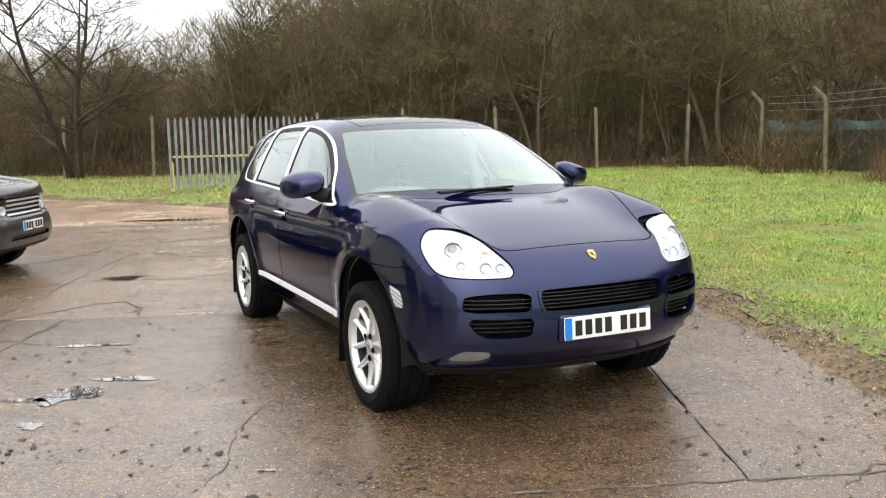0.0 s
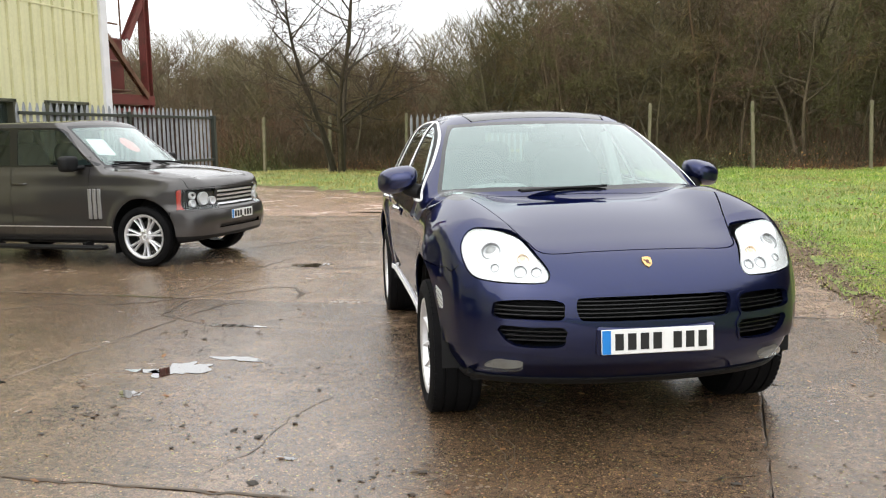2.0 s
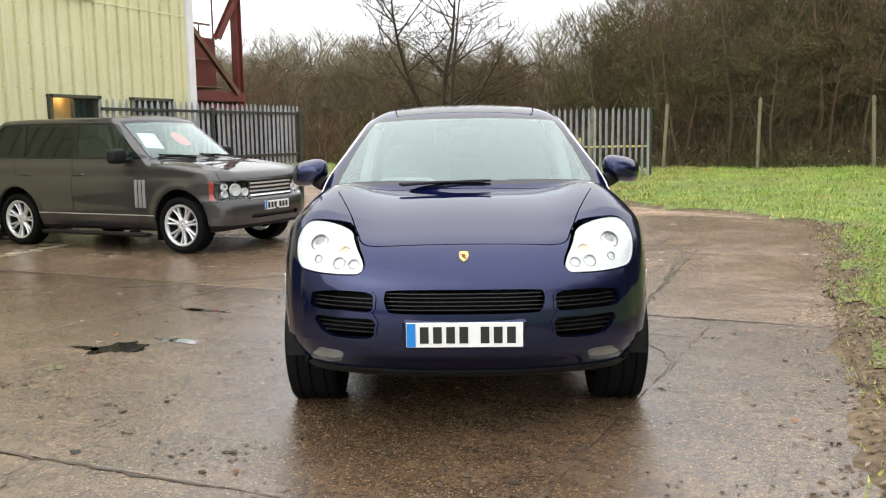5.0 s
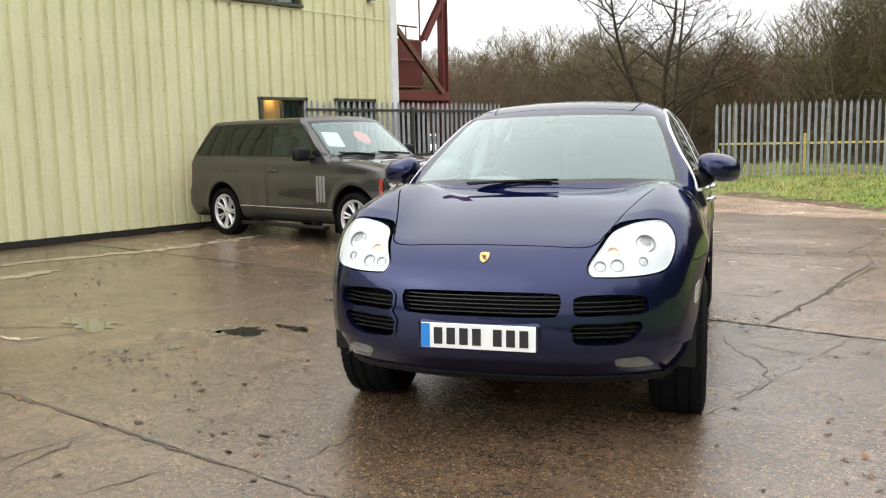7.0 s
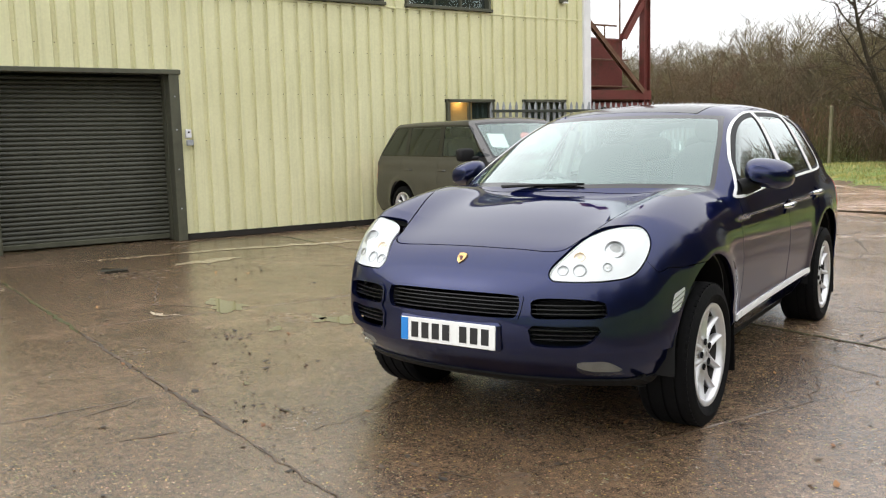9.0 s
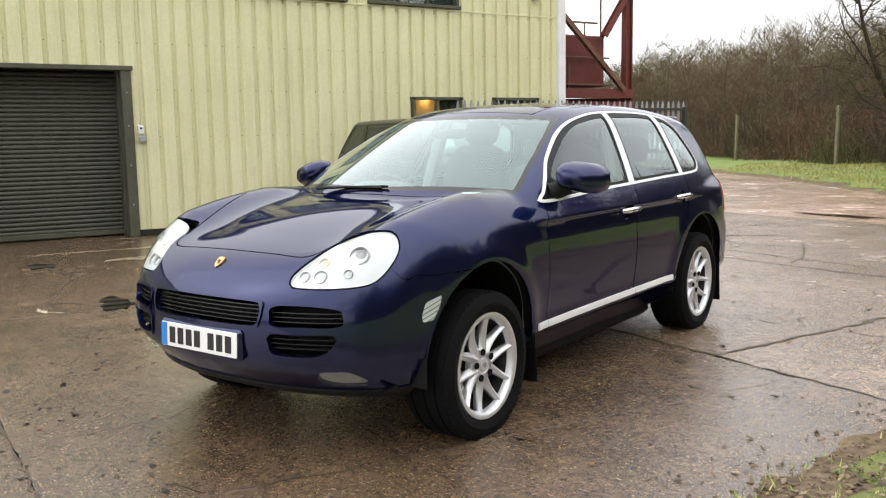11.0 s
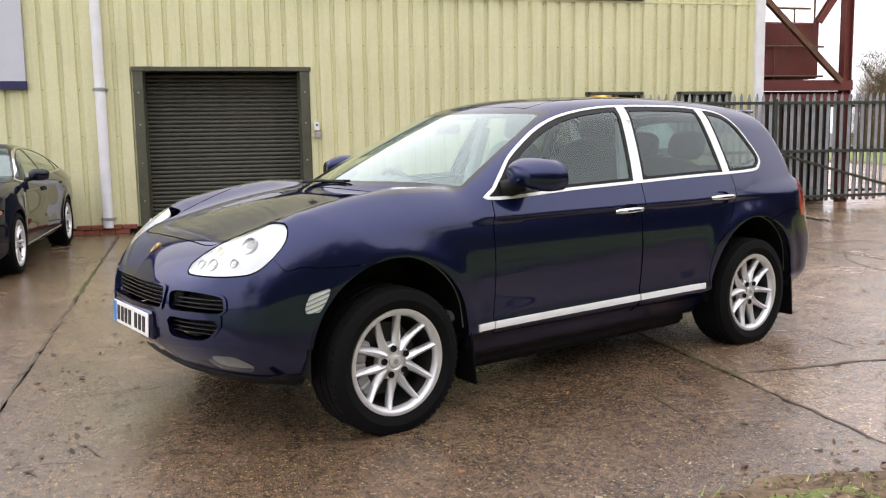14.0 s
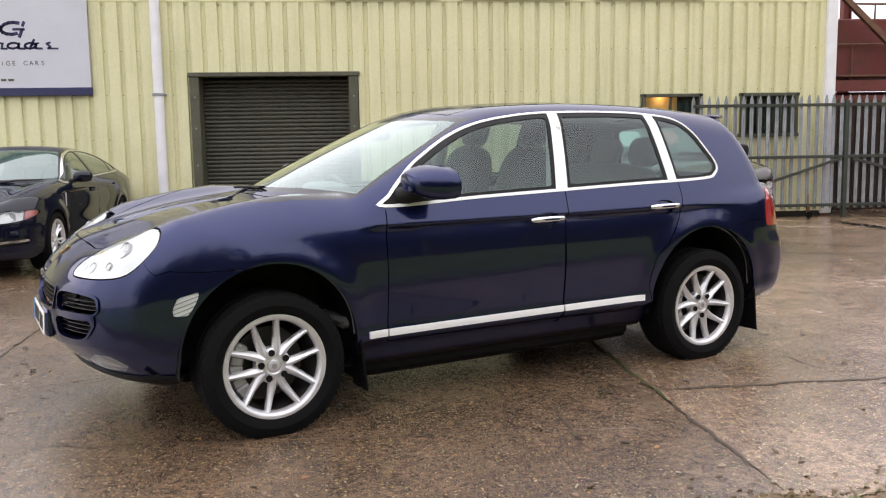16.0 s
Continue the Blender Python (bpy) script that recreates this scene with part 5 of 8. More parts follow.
def thicket(seed, n, size, h, mat, leafmat=None, leaves=0):
    """A tangle of upright and arching stems."""
    r = random.Random(seed)
    s_, lf = Shape(), Shape()
    for _ in range(n):
        p = Vector((r.uniform(-size[0], size[0]), r.gauss(0, size[1] * 0.5), 0))
        d = Vector((r.gauss(0, 0.35), r.gauss(0, 0.35), 1)).normalized()
        L = h * r.uniform(0.3, 1.0)
        pts = [p]
        for k in range(3):
            d = (d + Vector((r.gauss(0, 0.22), r.gauss(0, 0.22), -0.08 * k))).normalized()
            pts.append(pts[-1] + d * L / 3)
        w = r.uniform(0.007, 0.018)
        s_.tube(pts, [w, w * 0.8, w * 0.6, w * 0.2], 3, cap=False)
        for _ in range(5):
            i = r.randrange(1, 3)
            o = pts[i].lerp(pts[i + 1], r.random())
            e = o + Vector((r.gauss(0, 1), r.gauss(0, 1), r.gauss(0.3, 0.7))).normalized() * L * r.uniform(0.12, 0.35)
            a = Vector((r.gauss(0, 1), r.gauss(0, 1), 0)).normalized() * 0.011
            s_.add([o - a, o + a, e], [(0, 1, 2)])
    for _ in range(leaves):
        c = Vector((r.uniform(-size[0], size[0]), r.gauss(0, size[1] * 0.6), abs(r.gauss(0, h * 0.28))))
        a, b = Vector((r.gauss(0, 1), r.gauss(0, 1), r.gauss(0, 1))).normalized(), Vector((r.gauss(0, 1), r.gauss(0, 1), r.gauss(0, 1))).normalized()
        k = r.uniform(0.02, 0.045)
        lf.add([c - a * k, c + b * k * 0.6, c + a * k, c - b * k * 0.6], [(0, 1, 2, 3)])
    return s_, lf


TREES = [
    (tree(11, pose(-60, 60, 0), "tall bare tree with grey-brown twigs in the winter wood", 9.0, 2.6, 0.12, 13, TWIG), 9.5),
    (tree(12, pose(-64, 60, 0), "slender bare tree with a fine brown crown", 10.5, 2.2, 0.09, 13, TWIG, lean=0.06), 10.5),
    (tree(13, pose(-68, 60, 0), "many-stemmed bare hazel with olive twigs", 7.5, 2.0, 0.06, 5, OLIVETWIG, multi=4, lean=0.25), 7.8),
    (tree(14, pose(-72, 60, 0), "bushy bare willow with drooping olive twigs", 8.5, 2.8, 0.10, 8, OLIVETWIG, multi=2, lean=0.2, droop=0.15), 8.6),
    (tree(15, pose(-76, 60, 0), "reddish-brown bare birch with a dense crown", 8.0, 1.9, 0.07, 8, TWIG, multi=2, lean=0.12), 8.4),
]
# boundary of the wood, from west to east, then towards the viewer
LINE = np.array([(-72, 60), (-45, 46), (-30, 39), (-20, 34), (-12, 31.5), (-5, 30.3), (2, 30.0), (7, 30.0), (11, 28.4), (13.2, 24), (14.5, 18), (15.5, 8), (16, -6)], float)
cum = np.concatenate([[0], np.cumsum(np.hypot(*np.diff(LINE, axis=0).T))])


def along(d):
    return np.array((np.interp(d, cum, LINE[:, 0]), np.interp(d, cum, LINE[:, 1])))


def inward(d):
    t = along(min(d + 0.5, cum[-1])) - along(max(d - 0.5, 0))
    t = t / np.hypot(*t)
    return np.array((-t[1], t[0]))


def wood_height(x):
    return float(np.interp(x, (-45, -30, -22, -16, -12, -7, -2, 3, 8, 16), (8.4, 8.0, 7.3, 5.7, 6.0, 7.2, 9.0, 10.8, 11.2, 11.1)))


for row, (off, step) in enumerate(((0.9, 1.7), (2.5, 1.95), (5.0, 2.5))):
    d = 28 + 0.5 * row
    while d < cum[-1] - (1 if row == 0 else 22):
        q = along(d) + inward(d) * (off + rng.normal(0, 0.5)) + rng.normal(0, 0.3, 2)
        i = int(rng.choice(5, p=(0.26, 0.22, 0.12, 0.12, 0.28) if q[0] < -1 else (0.16, 0.12, 0.28, 0.34, 0.10)))
        sc = wood_height(q[0]) * rng.uniform(0.62, 1.08) * (0.80 + 0.09 * row) / TREES[i][1]
        o = copy_thing(TREES[i][0], pose(q[0], q[1], -0.05, 0, 0, rng.uniform(0, 360)))
        o.scale = (sc * rng.uniform(0.9, 1.15), sc * rng.uniform(0.9, 1.15), sc)
        d += step * rng.uniform(0.7, 1.3) * (1.5 if d > cum[-1] - 22 else 1.0)
for t, _ in TREES:
    for c in list(t.children):
        bpy.data.objects.remove(c)
    bpy.data.objects.remove(t)

# the broad old tree that stands before the wood
big = tree(21, pose(-10.45, 29.15, 0, 0, 0, 40), "broad old bare tree with dark spreading limbs", 8.0, 3.4, 0.13, 11, DARKBARK, bark=DARKBARK, dense=0.9, multi=3, lean=0.34)

# undergrowth along the edge
bush_s = [thicket(31, 160, (1.7, 0.9), 2.6, TWIG, IVY, 500), thicket(32, 150, (1.7, 0.9), 2.0, OLIVETWIG, IVY, 900), thicket(33, 140, (1.5, 0.7), 1.3, TWIG, DRYLEAF, 700)]
bush_me = [(mesh_of("tangle", a, mt, 0), mesh_of("foliage", b, lm, 0)) for (a, b), mt, lm in zip(bush_s, (TWIG, OLIVETWIG, TWIG), (IVY, IVY, DRYLEAF))]
BUSH_LABEL = ("tall tangle of bare brown stems and ivy", "ivy-grown olive thicket under the trees", "low bramble tangle with dry leaves")
d = 28.0
while d < cum[-1] - 4:
    for off, pick in ((0.2, (2, 1)), (1.4, (0, 1)), (3.2, (0, 0))):
        i = pick[int(rng.random() < 0.4)]
        q = along(d) + inward(d) * (off + rng.normal(0, 0.3))
        t = thing("bush", pose(q[0], q[1], -0.03, 0, 0, math.degrees(math.atan2(-inward(d)[0], inward(d)[1])) + rng.uniform(-25, 25)), BUSH_LABEL[i], "bush", "undergrowth of the wood")
        k = rng.uniform(0.8, 1.25)
        t.scale = (k, k, k * rng.uniform(0.8, 1.2))
        part("tangle", bush_me[i][0], None, t)
        part("foliage", bush_me[i][1], None, t)
    d += 2.2

# far wood behind: trunks and branches nobody could count
r_ = random.Random(5)
for east in (0, 1):
    s = Shape()
    for _ in range(480 if east else 860):
        d = r_.uniform(0, float(cum[7]) + 2) if not east else r_.uniform(float(cum[5]) - 4, float(cum[-1]))
        q = along(d) + inward(d) * (5 + 19 * r_.random() ** 1.3)
        h = wood_height(q[0]) * (r_.uniform(0.7, 1.2) if east else r_.uniform(0.6, 1.08))
        cr = r_.uniform(1.2, 2.4)
        base = Vector((q[0], q[1], 0))
        for k in range(260):
            t = r_.uniform(0.0, 0.92)
            a = r_.uniform(0, 6.28)
            p = base + Vector((r_.gauss(0, 0.25), r_.gauss(0, 0.25), t * h))
            L = cr * r_.uniform(0.4, 1.0) * (1.15 - 0.6 * t)
            e = p + Vector((math.cos(a) * L, math.sin(a) * L, min(h - t * h, L * r_.uniform(0.5, 1.9))))
            w = Vector((r_.gauss(0, 1), r_.gauss(0, 1), r_.gauss(0, 0.4))).normalized() * r_.uniform(0.008, 0.026)
            s.add([p - w, p + w, e], [(0, 1, 2)])
    # the western half takes the haze-paled twig colour
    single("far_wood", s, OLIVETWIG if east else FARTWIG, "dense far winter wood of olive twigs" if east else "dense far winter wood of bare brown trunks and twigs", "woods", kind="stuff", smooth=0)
# dark sloping sheet added behind the wood, fills gaps as its shaded depth
s = Shape()
n = 300
v, f = [], []
for i in range(n + 1):
    d = float(cum[-1]) * i / n
    q = along(d) + inward(d) * 27
    g = along(d) + inward(d) * 15
    hh = float(np.interp(q[0], (-14, -4), (0.72, 0.98))) * wood_height(q[0]) * r_.uniform(0.88, 1.12) + 0.5 * math.sin(i * 0.34)
    v += [(*g, -0.1), (*q, hh)]
    if i:
        f.append((2 * i - 2, 2 * i, 2 * i + 1, 2 * i - 1))
s.add(v, f)
single("wooded_bank", s, WOODDEPTH, "dark leaf-littered bank rising inside the wood", "bank", kind="structure", smooth=180)

# posts of the old boundary fence
def fence_post(m, h, bent, label):
    s_ = Shape()
    if bent:
        s_.tube([(0, 0, -0.1), (0, 0, h * 0.82), (0.03, 0, h * 0.88), (0.32, 0, h)], [0.062, 0.058, 0.056, 0.045], 6)
    else:
        s_.box((0, 0, h / 2), (0.10, 0.10, h), bevel=0.012)
        s_.box((0, 0, h + 0.01), (0.07, 0.07, 0.03), bevel=0.01)
    return single("fence_post", s_, POSTM, label, "fence post", m, "old boundary posts")


for x, y, h, ang in ((-20.7, 32.9, 2.0, 0), (-13.6, 29.6, 2.1, 6), (-10.9, 29.3, 2.1, 3), (-7.9, 28.9, 2.1, 8), (-5.0, 28.8, 2.1, 0), (-2.6, 28.6, 2.1, 0), (0.2, 28.5, 2.2, 5), (3.36, 28.9, 2.2, 10), (6.7, 29.0, 2.15, 0), (9.6, 28.6, 2.2, 4)):
    fence_post(pose(x, y, 0.15, rng.uniform(-3, 3), rng.uniform(-3, 3), ang), h, False, "weathered mossy wooden boundary post")
for x, y in ((11.0, 26.0), (11.5, 22.9), (11.8, 19.8), (12.1, 16.7), (12.4, 13.5)):
    fence_post(pose(x, y, 0.05, rng.uniform(-3, 3), rng.uniform(-3, 3), 150 + rng.uniform(-25, 25)), 2.55, True, "cranked concrete fence post leaning at the wood's edge")
# sagging mesh and wires between the concrete posts
sheet = thing("wire_fence", Matrix(), "sagging blue-green wire mesh hung between the old concrete posts", "wire fence")
for (xa, ya), (xb, yb) in (((11.5, 22.9), (11.8, 19.8)), ((11.8, 19.8), (12.1, 16.7)), ((11.0, 26.0), (11.5, 22.9)), ((12.1, 16.7), (12.4, 13.5))):
    s = Shape()
    L = math.hypot(xb - xa, yb - ya)
    at = lambda u, z: Vector((xa + (xb - xa) * u / L + 0.06 + 0.05 * math.sin(2.9 * u + z * 2.0), ya + (yb - ya) * u / L, z))
    top = lambda u: 1.85 - 0.2 * math.sin(3.1 * u / L)
    for sgn in (1, -1):
        u0 = -1.8
        while u0 < L + 1.8:
            for z in (0.12, 0.55, 1.0, 1.45):
                ua, ub = u0 + sgn * z, u0 + sgn * (z + 0.45)
                if 0 < min(ua, ub) and max(ua, ub) < L and r_.random() < 0.93:
                    p, q = at(ua, z), at(ub, min(z + 0.45, top(ub)))
                    w = Vector((0, 0.008, 0.008 * -sgn))
                    s.add([p - w, p + w, q + w, q - w], [(0, 1, 2, 3)])
            u0 += 0.055
    part("netting", s, WIREM, sheet, smooth=0)
for z in (2.05, 2.25, 2.45):
    s = Shape()
    s.tube([(11.0 + 0.2, 26.0, z), (11.7, 22.9, z - 0.05), (12.0, 19.8, z), (12.3, 16.7, z - 0.06)], 0.006, 4)
    part("wire", s, GALV, sheet)
# rust-coloured saplings and dry brush before the mesh
brush, bleaf = thicket(41, 70, (0.8, 0.45), 2.2, RUSTTWIG, DRYLEAF, 120)
brush_me = (mesh_of("tangle", brush, RUSTTWIG, 0), mesh_of("foliage", bleaf, DRYLEAF, 0))
for x, y, k in ((10.7, 25.2, 0.8), (11.0, 23.6, 1.15), (11.5, 20.2, 0.6), (11.7, 18.2, 0.7)):
    t = thing("bush", pose(x, y, 0.05, 0, 0, rng.uniform(0, 360)), "rust-brown bare saplings with dry leaves by the fence", "bush", "dry brush at the fence")
    t.scale = (k, k, k)
    part("tangle", brush_me[0], None, t)
    part("foliage", brush_me[1], None, t)
# low ivy and brambles at the wood's foot
ivy, ileaf = thicket(42, 40, (1.0, 0.5), 0.75, OLIVETWIG, IVY, 700)
ivy_me = (mesh_of("tangle", ivy, OLIVETWIG, 0), mesh_of("foliage", ileaf, IVY, 0))
dry, dleaf = thicket(43, 40, (1.0, 0.4), 0.6, RUSTTWIG, DRYLEAF, 420)
dry_me = (mesh_of("tangle", dry, RUSTTWIG, 0), mesh_of("foliage", dleaf, DRYLEAF, 0))
d = float(np.interp(-16, LINE[:9, 0], cum[:9]))
while d < float(cum[9]):
    q = along(d) - inward(d) * rng.uniform(0.1, 0.9)
    use = dry_me if (rng.random() < 0.3 or 4 < q[0] < 9 and rng.random() < 0.6) else ivy_me
    t = thing("bush", pose(q[0], q[1], 0.1, 0, 0, rng.uniform(-30, 30)), "low dry bramble at the wood's foot" if use is dry_me else "low green ivy clump at the wood's foot", "bush", "ground cover of the wood")
    k = rng.uniform(0.7, 1.3)
    t.scale = (k, k, k)
    part("tangle", use[0], None, t)
    part("foliage", use[1], None, t)
    d += rng.uniform(0.9, 1.8)

# ---- pieces shared by the parked cars ----
def wheel_meshes(R, rim, width, style, tyre_mat, rim_mat):
    """Meshes of one wheel about its axle (z outwards, outer face at z = 0)."""
    out = []
    W = width
    tread = [(R * 0.985, -0.012), (R, -0.03), (R, -0.055), (R - 0.008, -0.057), (R - 0.008, -0.066), (R, -0.068), (R, -0.118), (R - 0.008, -0.12), (R - 0.008, -0.13), (R, -0.132),
             (R, -W + 0.062), (R - 0.008, -W + 0.06), (R - 0.008, -W + 0.051), (R, -W + 0.049), (R, -W + 0.03), (R * 0.985, -W + 0.012)]
    side = [(rim + 0.004, -0.012), (rim + 0.016, 0.002), (rim + (R - rim) * 0.42, 0.010), (rim + (R - rim) * 0.46, 0.012), (rim + (R - rim) * 0.5, 0.010), (rim + (R - rim) * 0.72, 0.004), (R * 0.968, -0.004)]
    s_ = Shape()
    s_.lathe(side + tread + [(R * 0.95, -W), (rim, -W + 0.01)], 72)
    # shoulder blocks
    for k in range(60):
        a = 2 * math.pi * k / 60
        s_.box((R * 0.978 * math.cos(a), R * 0.978 * math.sin(a), -0.014), (0.010, 0.024, 0.016), m=Matrix.Translation((0, 0, 0)) @ Matrix.Translation((R * 0.978 * math.cos(a), R * 0.978 * math.sin(a), -0.014)) @ Matrix.Rotation(a, 4, "Z") @ Matrix.Translation((-R * 0.978 * math.cos(a), -R * 0.978 * math.sin(a), 0.014)))
    out.append(("tyre", mesh_of("tyre", s_, tyre_mat, 40), ""))
    s_ = Shape()
    s_.lathe([(rim + 0.008, -0.010), (rim + 0.006, -0.001), (rim - 0.006, 0.001), (rim - 0.018, -0.006), (rim - 0.026, -0.022), (rim - 0.029, -0.040)], 72)
    out.append(("rim", mesh_of("rim", s_, rim_mat, 40), ""))
    s_ = Shape()
    s_.lathe([(rim - 0.029, -0.040), (rim - 0.034, -0.10), (rim - 0.028, -W)], 60)
    out.append(("barrel", mesh_of("barrel", s_, DISC, 40), "dark dusty rim barrel"))
    s_ = Shape()
    s_.lathe([(0.0, -0.036), (0.034, -0.036), (0.042, -0.030), (0.07, -0.032), (0.088, -0.042), (0.094, -0.075), (0.0, -0.08)], 36)
    out.append(("hub", mesh_of("hub", s_, rim_mat, 40), ""))
    s_ = Shape()
    s_.lathe([(0.0, -0.024), (0.022, -0.024), (0.031, -0.028), (0.034, -0.038)], 30)
    out.append(("centre_cap", mesh_of("centre_cap", s_, SATIN, 40), "round metal centre cap"))
    s_ = Shape()
    s_.lathe([(0.0, -0.027), (0.0135, -0.0235), (0.0135, -0.0225), (0.0, -0.0225)], 20)
    out.append(("cap_crest", mesh_of("cap_crest", s_, CALIP, 40), ""))

    def spoke(a0, r0, a1, r1, w0, w1, mid=0.0):
        n = 7
        prof = [(-1.0, -0.026), (-0.62, -0.004), (0.0, 0.004), (0.62, -0.004), (1.0, -0.026), (0.7, -0.045), (-0.7, -0.045)]
        m = len(prof)
        v, f = [], []
        for i in range(n + 1):
            t = i / n
            r = r0 + (r1 - r0) * t
            a = a0 + (a1 - a0) * t + mid * math.sin(math.pi * t)
            w = w0 + (w1 - w0) * t ** 0.8
            z = -0.030 - 0.012 * math.sin(math.pi * t) + 0.018 * t
            for p, d in prof:
                v.append((r * math.cos(a) - p * w * math.sin(a), r * math.sin(a) + p * w * math.cos(a), z + d * 0.9))
            if i:
                for j in range(m):
                    f.append(((i - 1) * m + j, (i - 1) * m + (j + 1) % m, i * m + (j + 1) % m, i * m + j))
        return Shape().add(v, f)

    if style == "pairs":
        for k in range(5):
            c = radians(64 + 72 * k)
            for sgn in (-1, 1):
                out.append(("spoke", mesh_of("spoke", spoke(c + sgn * radians(27), 0.058, c + sgn * radians(15), rim - 0.012, 0.028, 0.0155, -sgn * 0.035), rim_mat, 40), ""))
            s_ = Shape()
            m_ = Matrix.Translation((0.066 * math.cos(c), 0.066 * math.sin(c), -0.030))
            s_.lathe([(0.0165, 0.0075), (0.0165, 0.001), (0.009, -0.001), (0.0, 0.0)], 14, m_)
            out.append(("lug_bolt", mesh_of("lug_bolt", s_, BLACKP, 40), ""))
    else:
        n = style
        for k in range(n):
            c = 2 * math.pi * (k + 0.25) / n
            for sgn in (-1, 1):
                out.append(("spoke", mesh_of("spoke", spoke(c + sgn * 0.10, 0.06, c + sgn * 0.15, rim - 0.012, 0.016, 0.017), rim_mat, 40), ""))
    s_ = Shape()
    s_.lathe([(0.06, -0.135), (rim - 0.075, -0.135), (rim - 0.075, -0.155), (0.06, -0.155)], 48, closed=True)
    out.append(("brake_disc", mesh_of("brake_disc", s_, DISC, 40), ""))
    return out


def caliper_mesh(rim):
    s_ = Shape()
    for k in range(5):
        a = radians(38 - 17 * k)
        r = rim - 0.070
        s_.box((r * math.cos(a), r * math.sin(a), -0.098), (0.075, 0.062, 0.09), bevel=0.014, m=Matrix.Translation((r * math.cos(a), r * math.sin(a), -0.098)) @ Matrix.Rotation(a, 4, "Z") @ Matrix.Translation((-r * math.cos(a), -r * math.sin(a), 0.098)))
    return mesh_of("brake_caliper", s_, CALIP, 40)


def fit_wheel(meshes, parent, x, y, z, left, spin=0.0, caliper=None):
    """One wheel of a car: the rim is the part, the rest are its pieces."""
    m = pose(x, y, z, -90 if left else 90, 0, 0) @ Matrix.Rotation(radians(spin if left else -spin), 4, "Z")
    root = None
    for name, me, lab in sorted(meshes, key=lambda q: q[0] != "rim"):
        if root is None:
            root = part("wheel", me, None, parent, "silver alloy wheel with black tyre")
            root.matrix_local = m
        else:
            part(name, me, None, root, lab)
    if caliper:
        o = part("brake_caliper", caliper, None, root)
        o.matrix_local = Matrix.Rotation(radians(-spin if left else spin), 4, "Z")
    return root


def car_seat(parent, x, y, z, w=0.54, mat=None, head=True, back=0.66):
    mat = mat or SEATM
    s_ = Shape()
    s_.ball((0, 0, 0), (0.27, w / 2, 0.11), 24, 12, 0.55, pose(x, y, z, 0, 4, 0))
    root = part("seat", s_, mat, parent, "dark leather car seat")
    s_ = Shape()
    s_.ball((0, 0, back / 2), (0.085, w / 2, back / 2 + 0.04), 24, 14, 0.6, pose(x - 0.24, y, z + 0.02, 0, -16, 0))
    part("backrest", s_, mat, root)
    if head:
        top = Vector((x - 0.24, y, z + 0.02)) + Vector((-math.sin(radians(16)) * (back + 0.14), 0, math.cos(radians(16)) * (back + 0.14)))
        s_ = Shape()
        s_.ball((0, 0, 0), (0.055, 0.135, 0.10), 20, 12, 0.65, pose(*top, 0, -14, 0))
        part("headrest", s_, mat, root)
        s_ = Shape()
        for o in (-0.06, 0.06):
            s_.tube([top + Vector((0.0, o, -0.05)), top + Vector((0.03, o, -0.17))], 0.007, 8)
        part("headrest_post", s_, CHROME, root)
    return root


def steering_wheel(parent, x, y, z, tilt=-62):
    s_ = Shape()
    n = 40
    m = pose(x, y, z, 0, tilt, 0)
    s_.tube([m @ Vector((0.185 * math.cos(2 * math.pi * k / n), 0.185 * math.sin(2 * math.pi * k / n), 0)) for k in range(n + 1)], 0.016, 10, False)
    root = part("steering_wheel", s_, SEATM, parent)
    s_ = Shape()
    s_.ball((0, 0, 0.0), (0.075, 0.085, 0.03), 16, 8, 0.7, m)
    for a in (0, 180, 90):
        s_.tube([m @ Vector((0, 0, 0)), m @ Vector((0.18 * math.cos(radians(a + 0)), 0.18 * math.sin(radians(a)), 0))], 0.014, 6)
    part("wheel_boss", s_, SEATM, root)
    return root


def number_plate(parent, m, w=0.52, h=0.111, groups=(4, 3), blue=True):
    """A white plate with a blue end; its characters are plain bars. Local x to the reader's right, y up, z to the reader."""
    s_ = Shape()
    s_.box((0, 0, 0), (w, h, 0.008), bevel=0.003, m=m)
    root = part("number_plate", s_, PLATEW, parent, "white number plate with black bars")
    x0 = -w / 2 + 0.012
    if blue:
        s_ = Shape()
        s_.box((-w / 2 + 0.022, 0, 0.005), (0.040, h - 0.006, 0.003), m=m)
        part("blue_band", s_, PLATEB, root)
        x0 = -w / 2 + 0.055
    n = sum(groups)
    usable = w / 2 - 0.02 - x0
    step = usable / (n + 0.6 * (len(groups) - 1))
    x = x0
    for g in groups:
        for _ in range(g):
            s_ = Shape()
            s_.box((x + step * 0.45, 0, 0.0052), (step * 0.66, h * 0.66, 0.003), m=m)
            part("bar", s_, INK, root)
            x += step
        x += 0.6 * step
    return root


def liner(parent, x, y0, y1, z, R):
    """Black wheel-arch liner, open below."""
    s_ = Shape()
    n = 26
    v, f = [], []
    for k in range(n + 1):
        a = math.pi * k / n
        px, pz = x + R * math.cos(a), z + R * math.sin(a)
        v += [(px, y0, pz), (px, y1, pz), (x, y0, z)]
        if k:
            i = 3 * k
            f += [(i - 3, i, i + 1, i - 2), (i - 3, i, i - 1)]
    v += [(x + R, y0, z - 0.08), (x + R, y1, z - 0.08), (x - R, y0, z - 0.08), (x - R, y1, z - 0.08)]
    b = len(v) - 4
    f += [(0, 1, b + 1, b), (3 * n, 3 * n + 1, b + 3, b + 2), (b, b + 2, 3 * n, 0)]
    s_.add(v, f)
    return part("arch_liner", s_, BLACKP, parent, smooth=60)


def either(*ds):
    return np.minimum.reduce(ds)


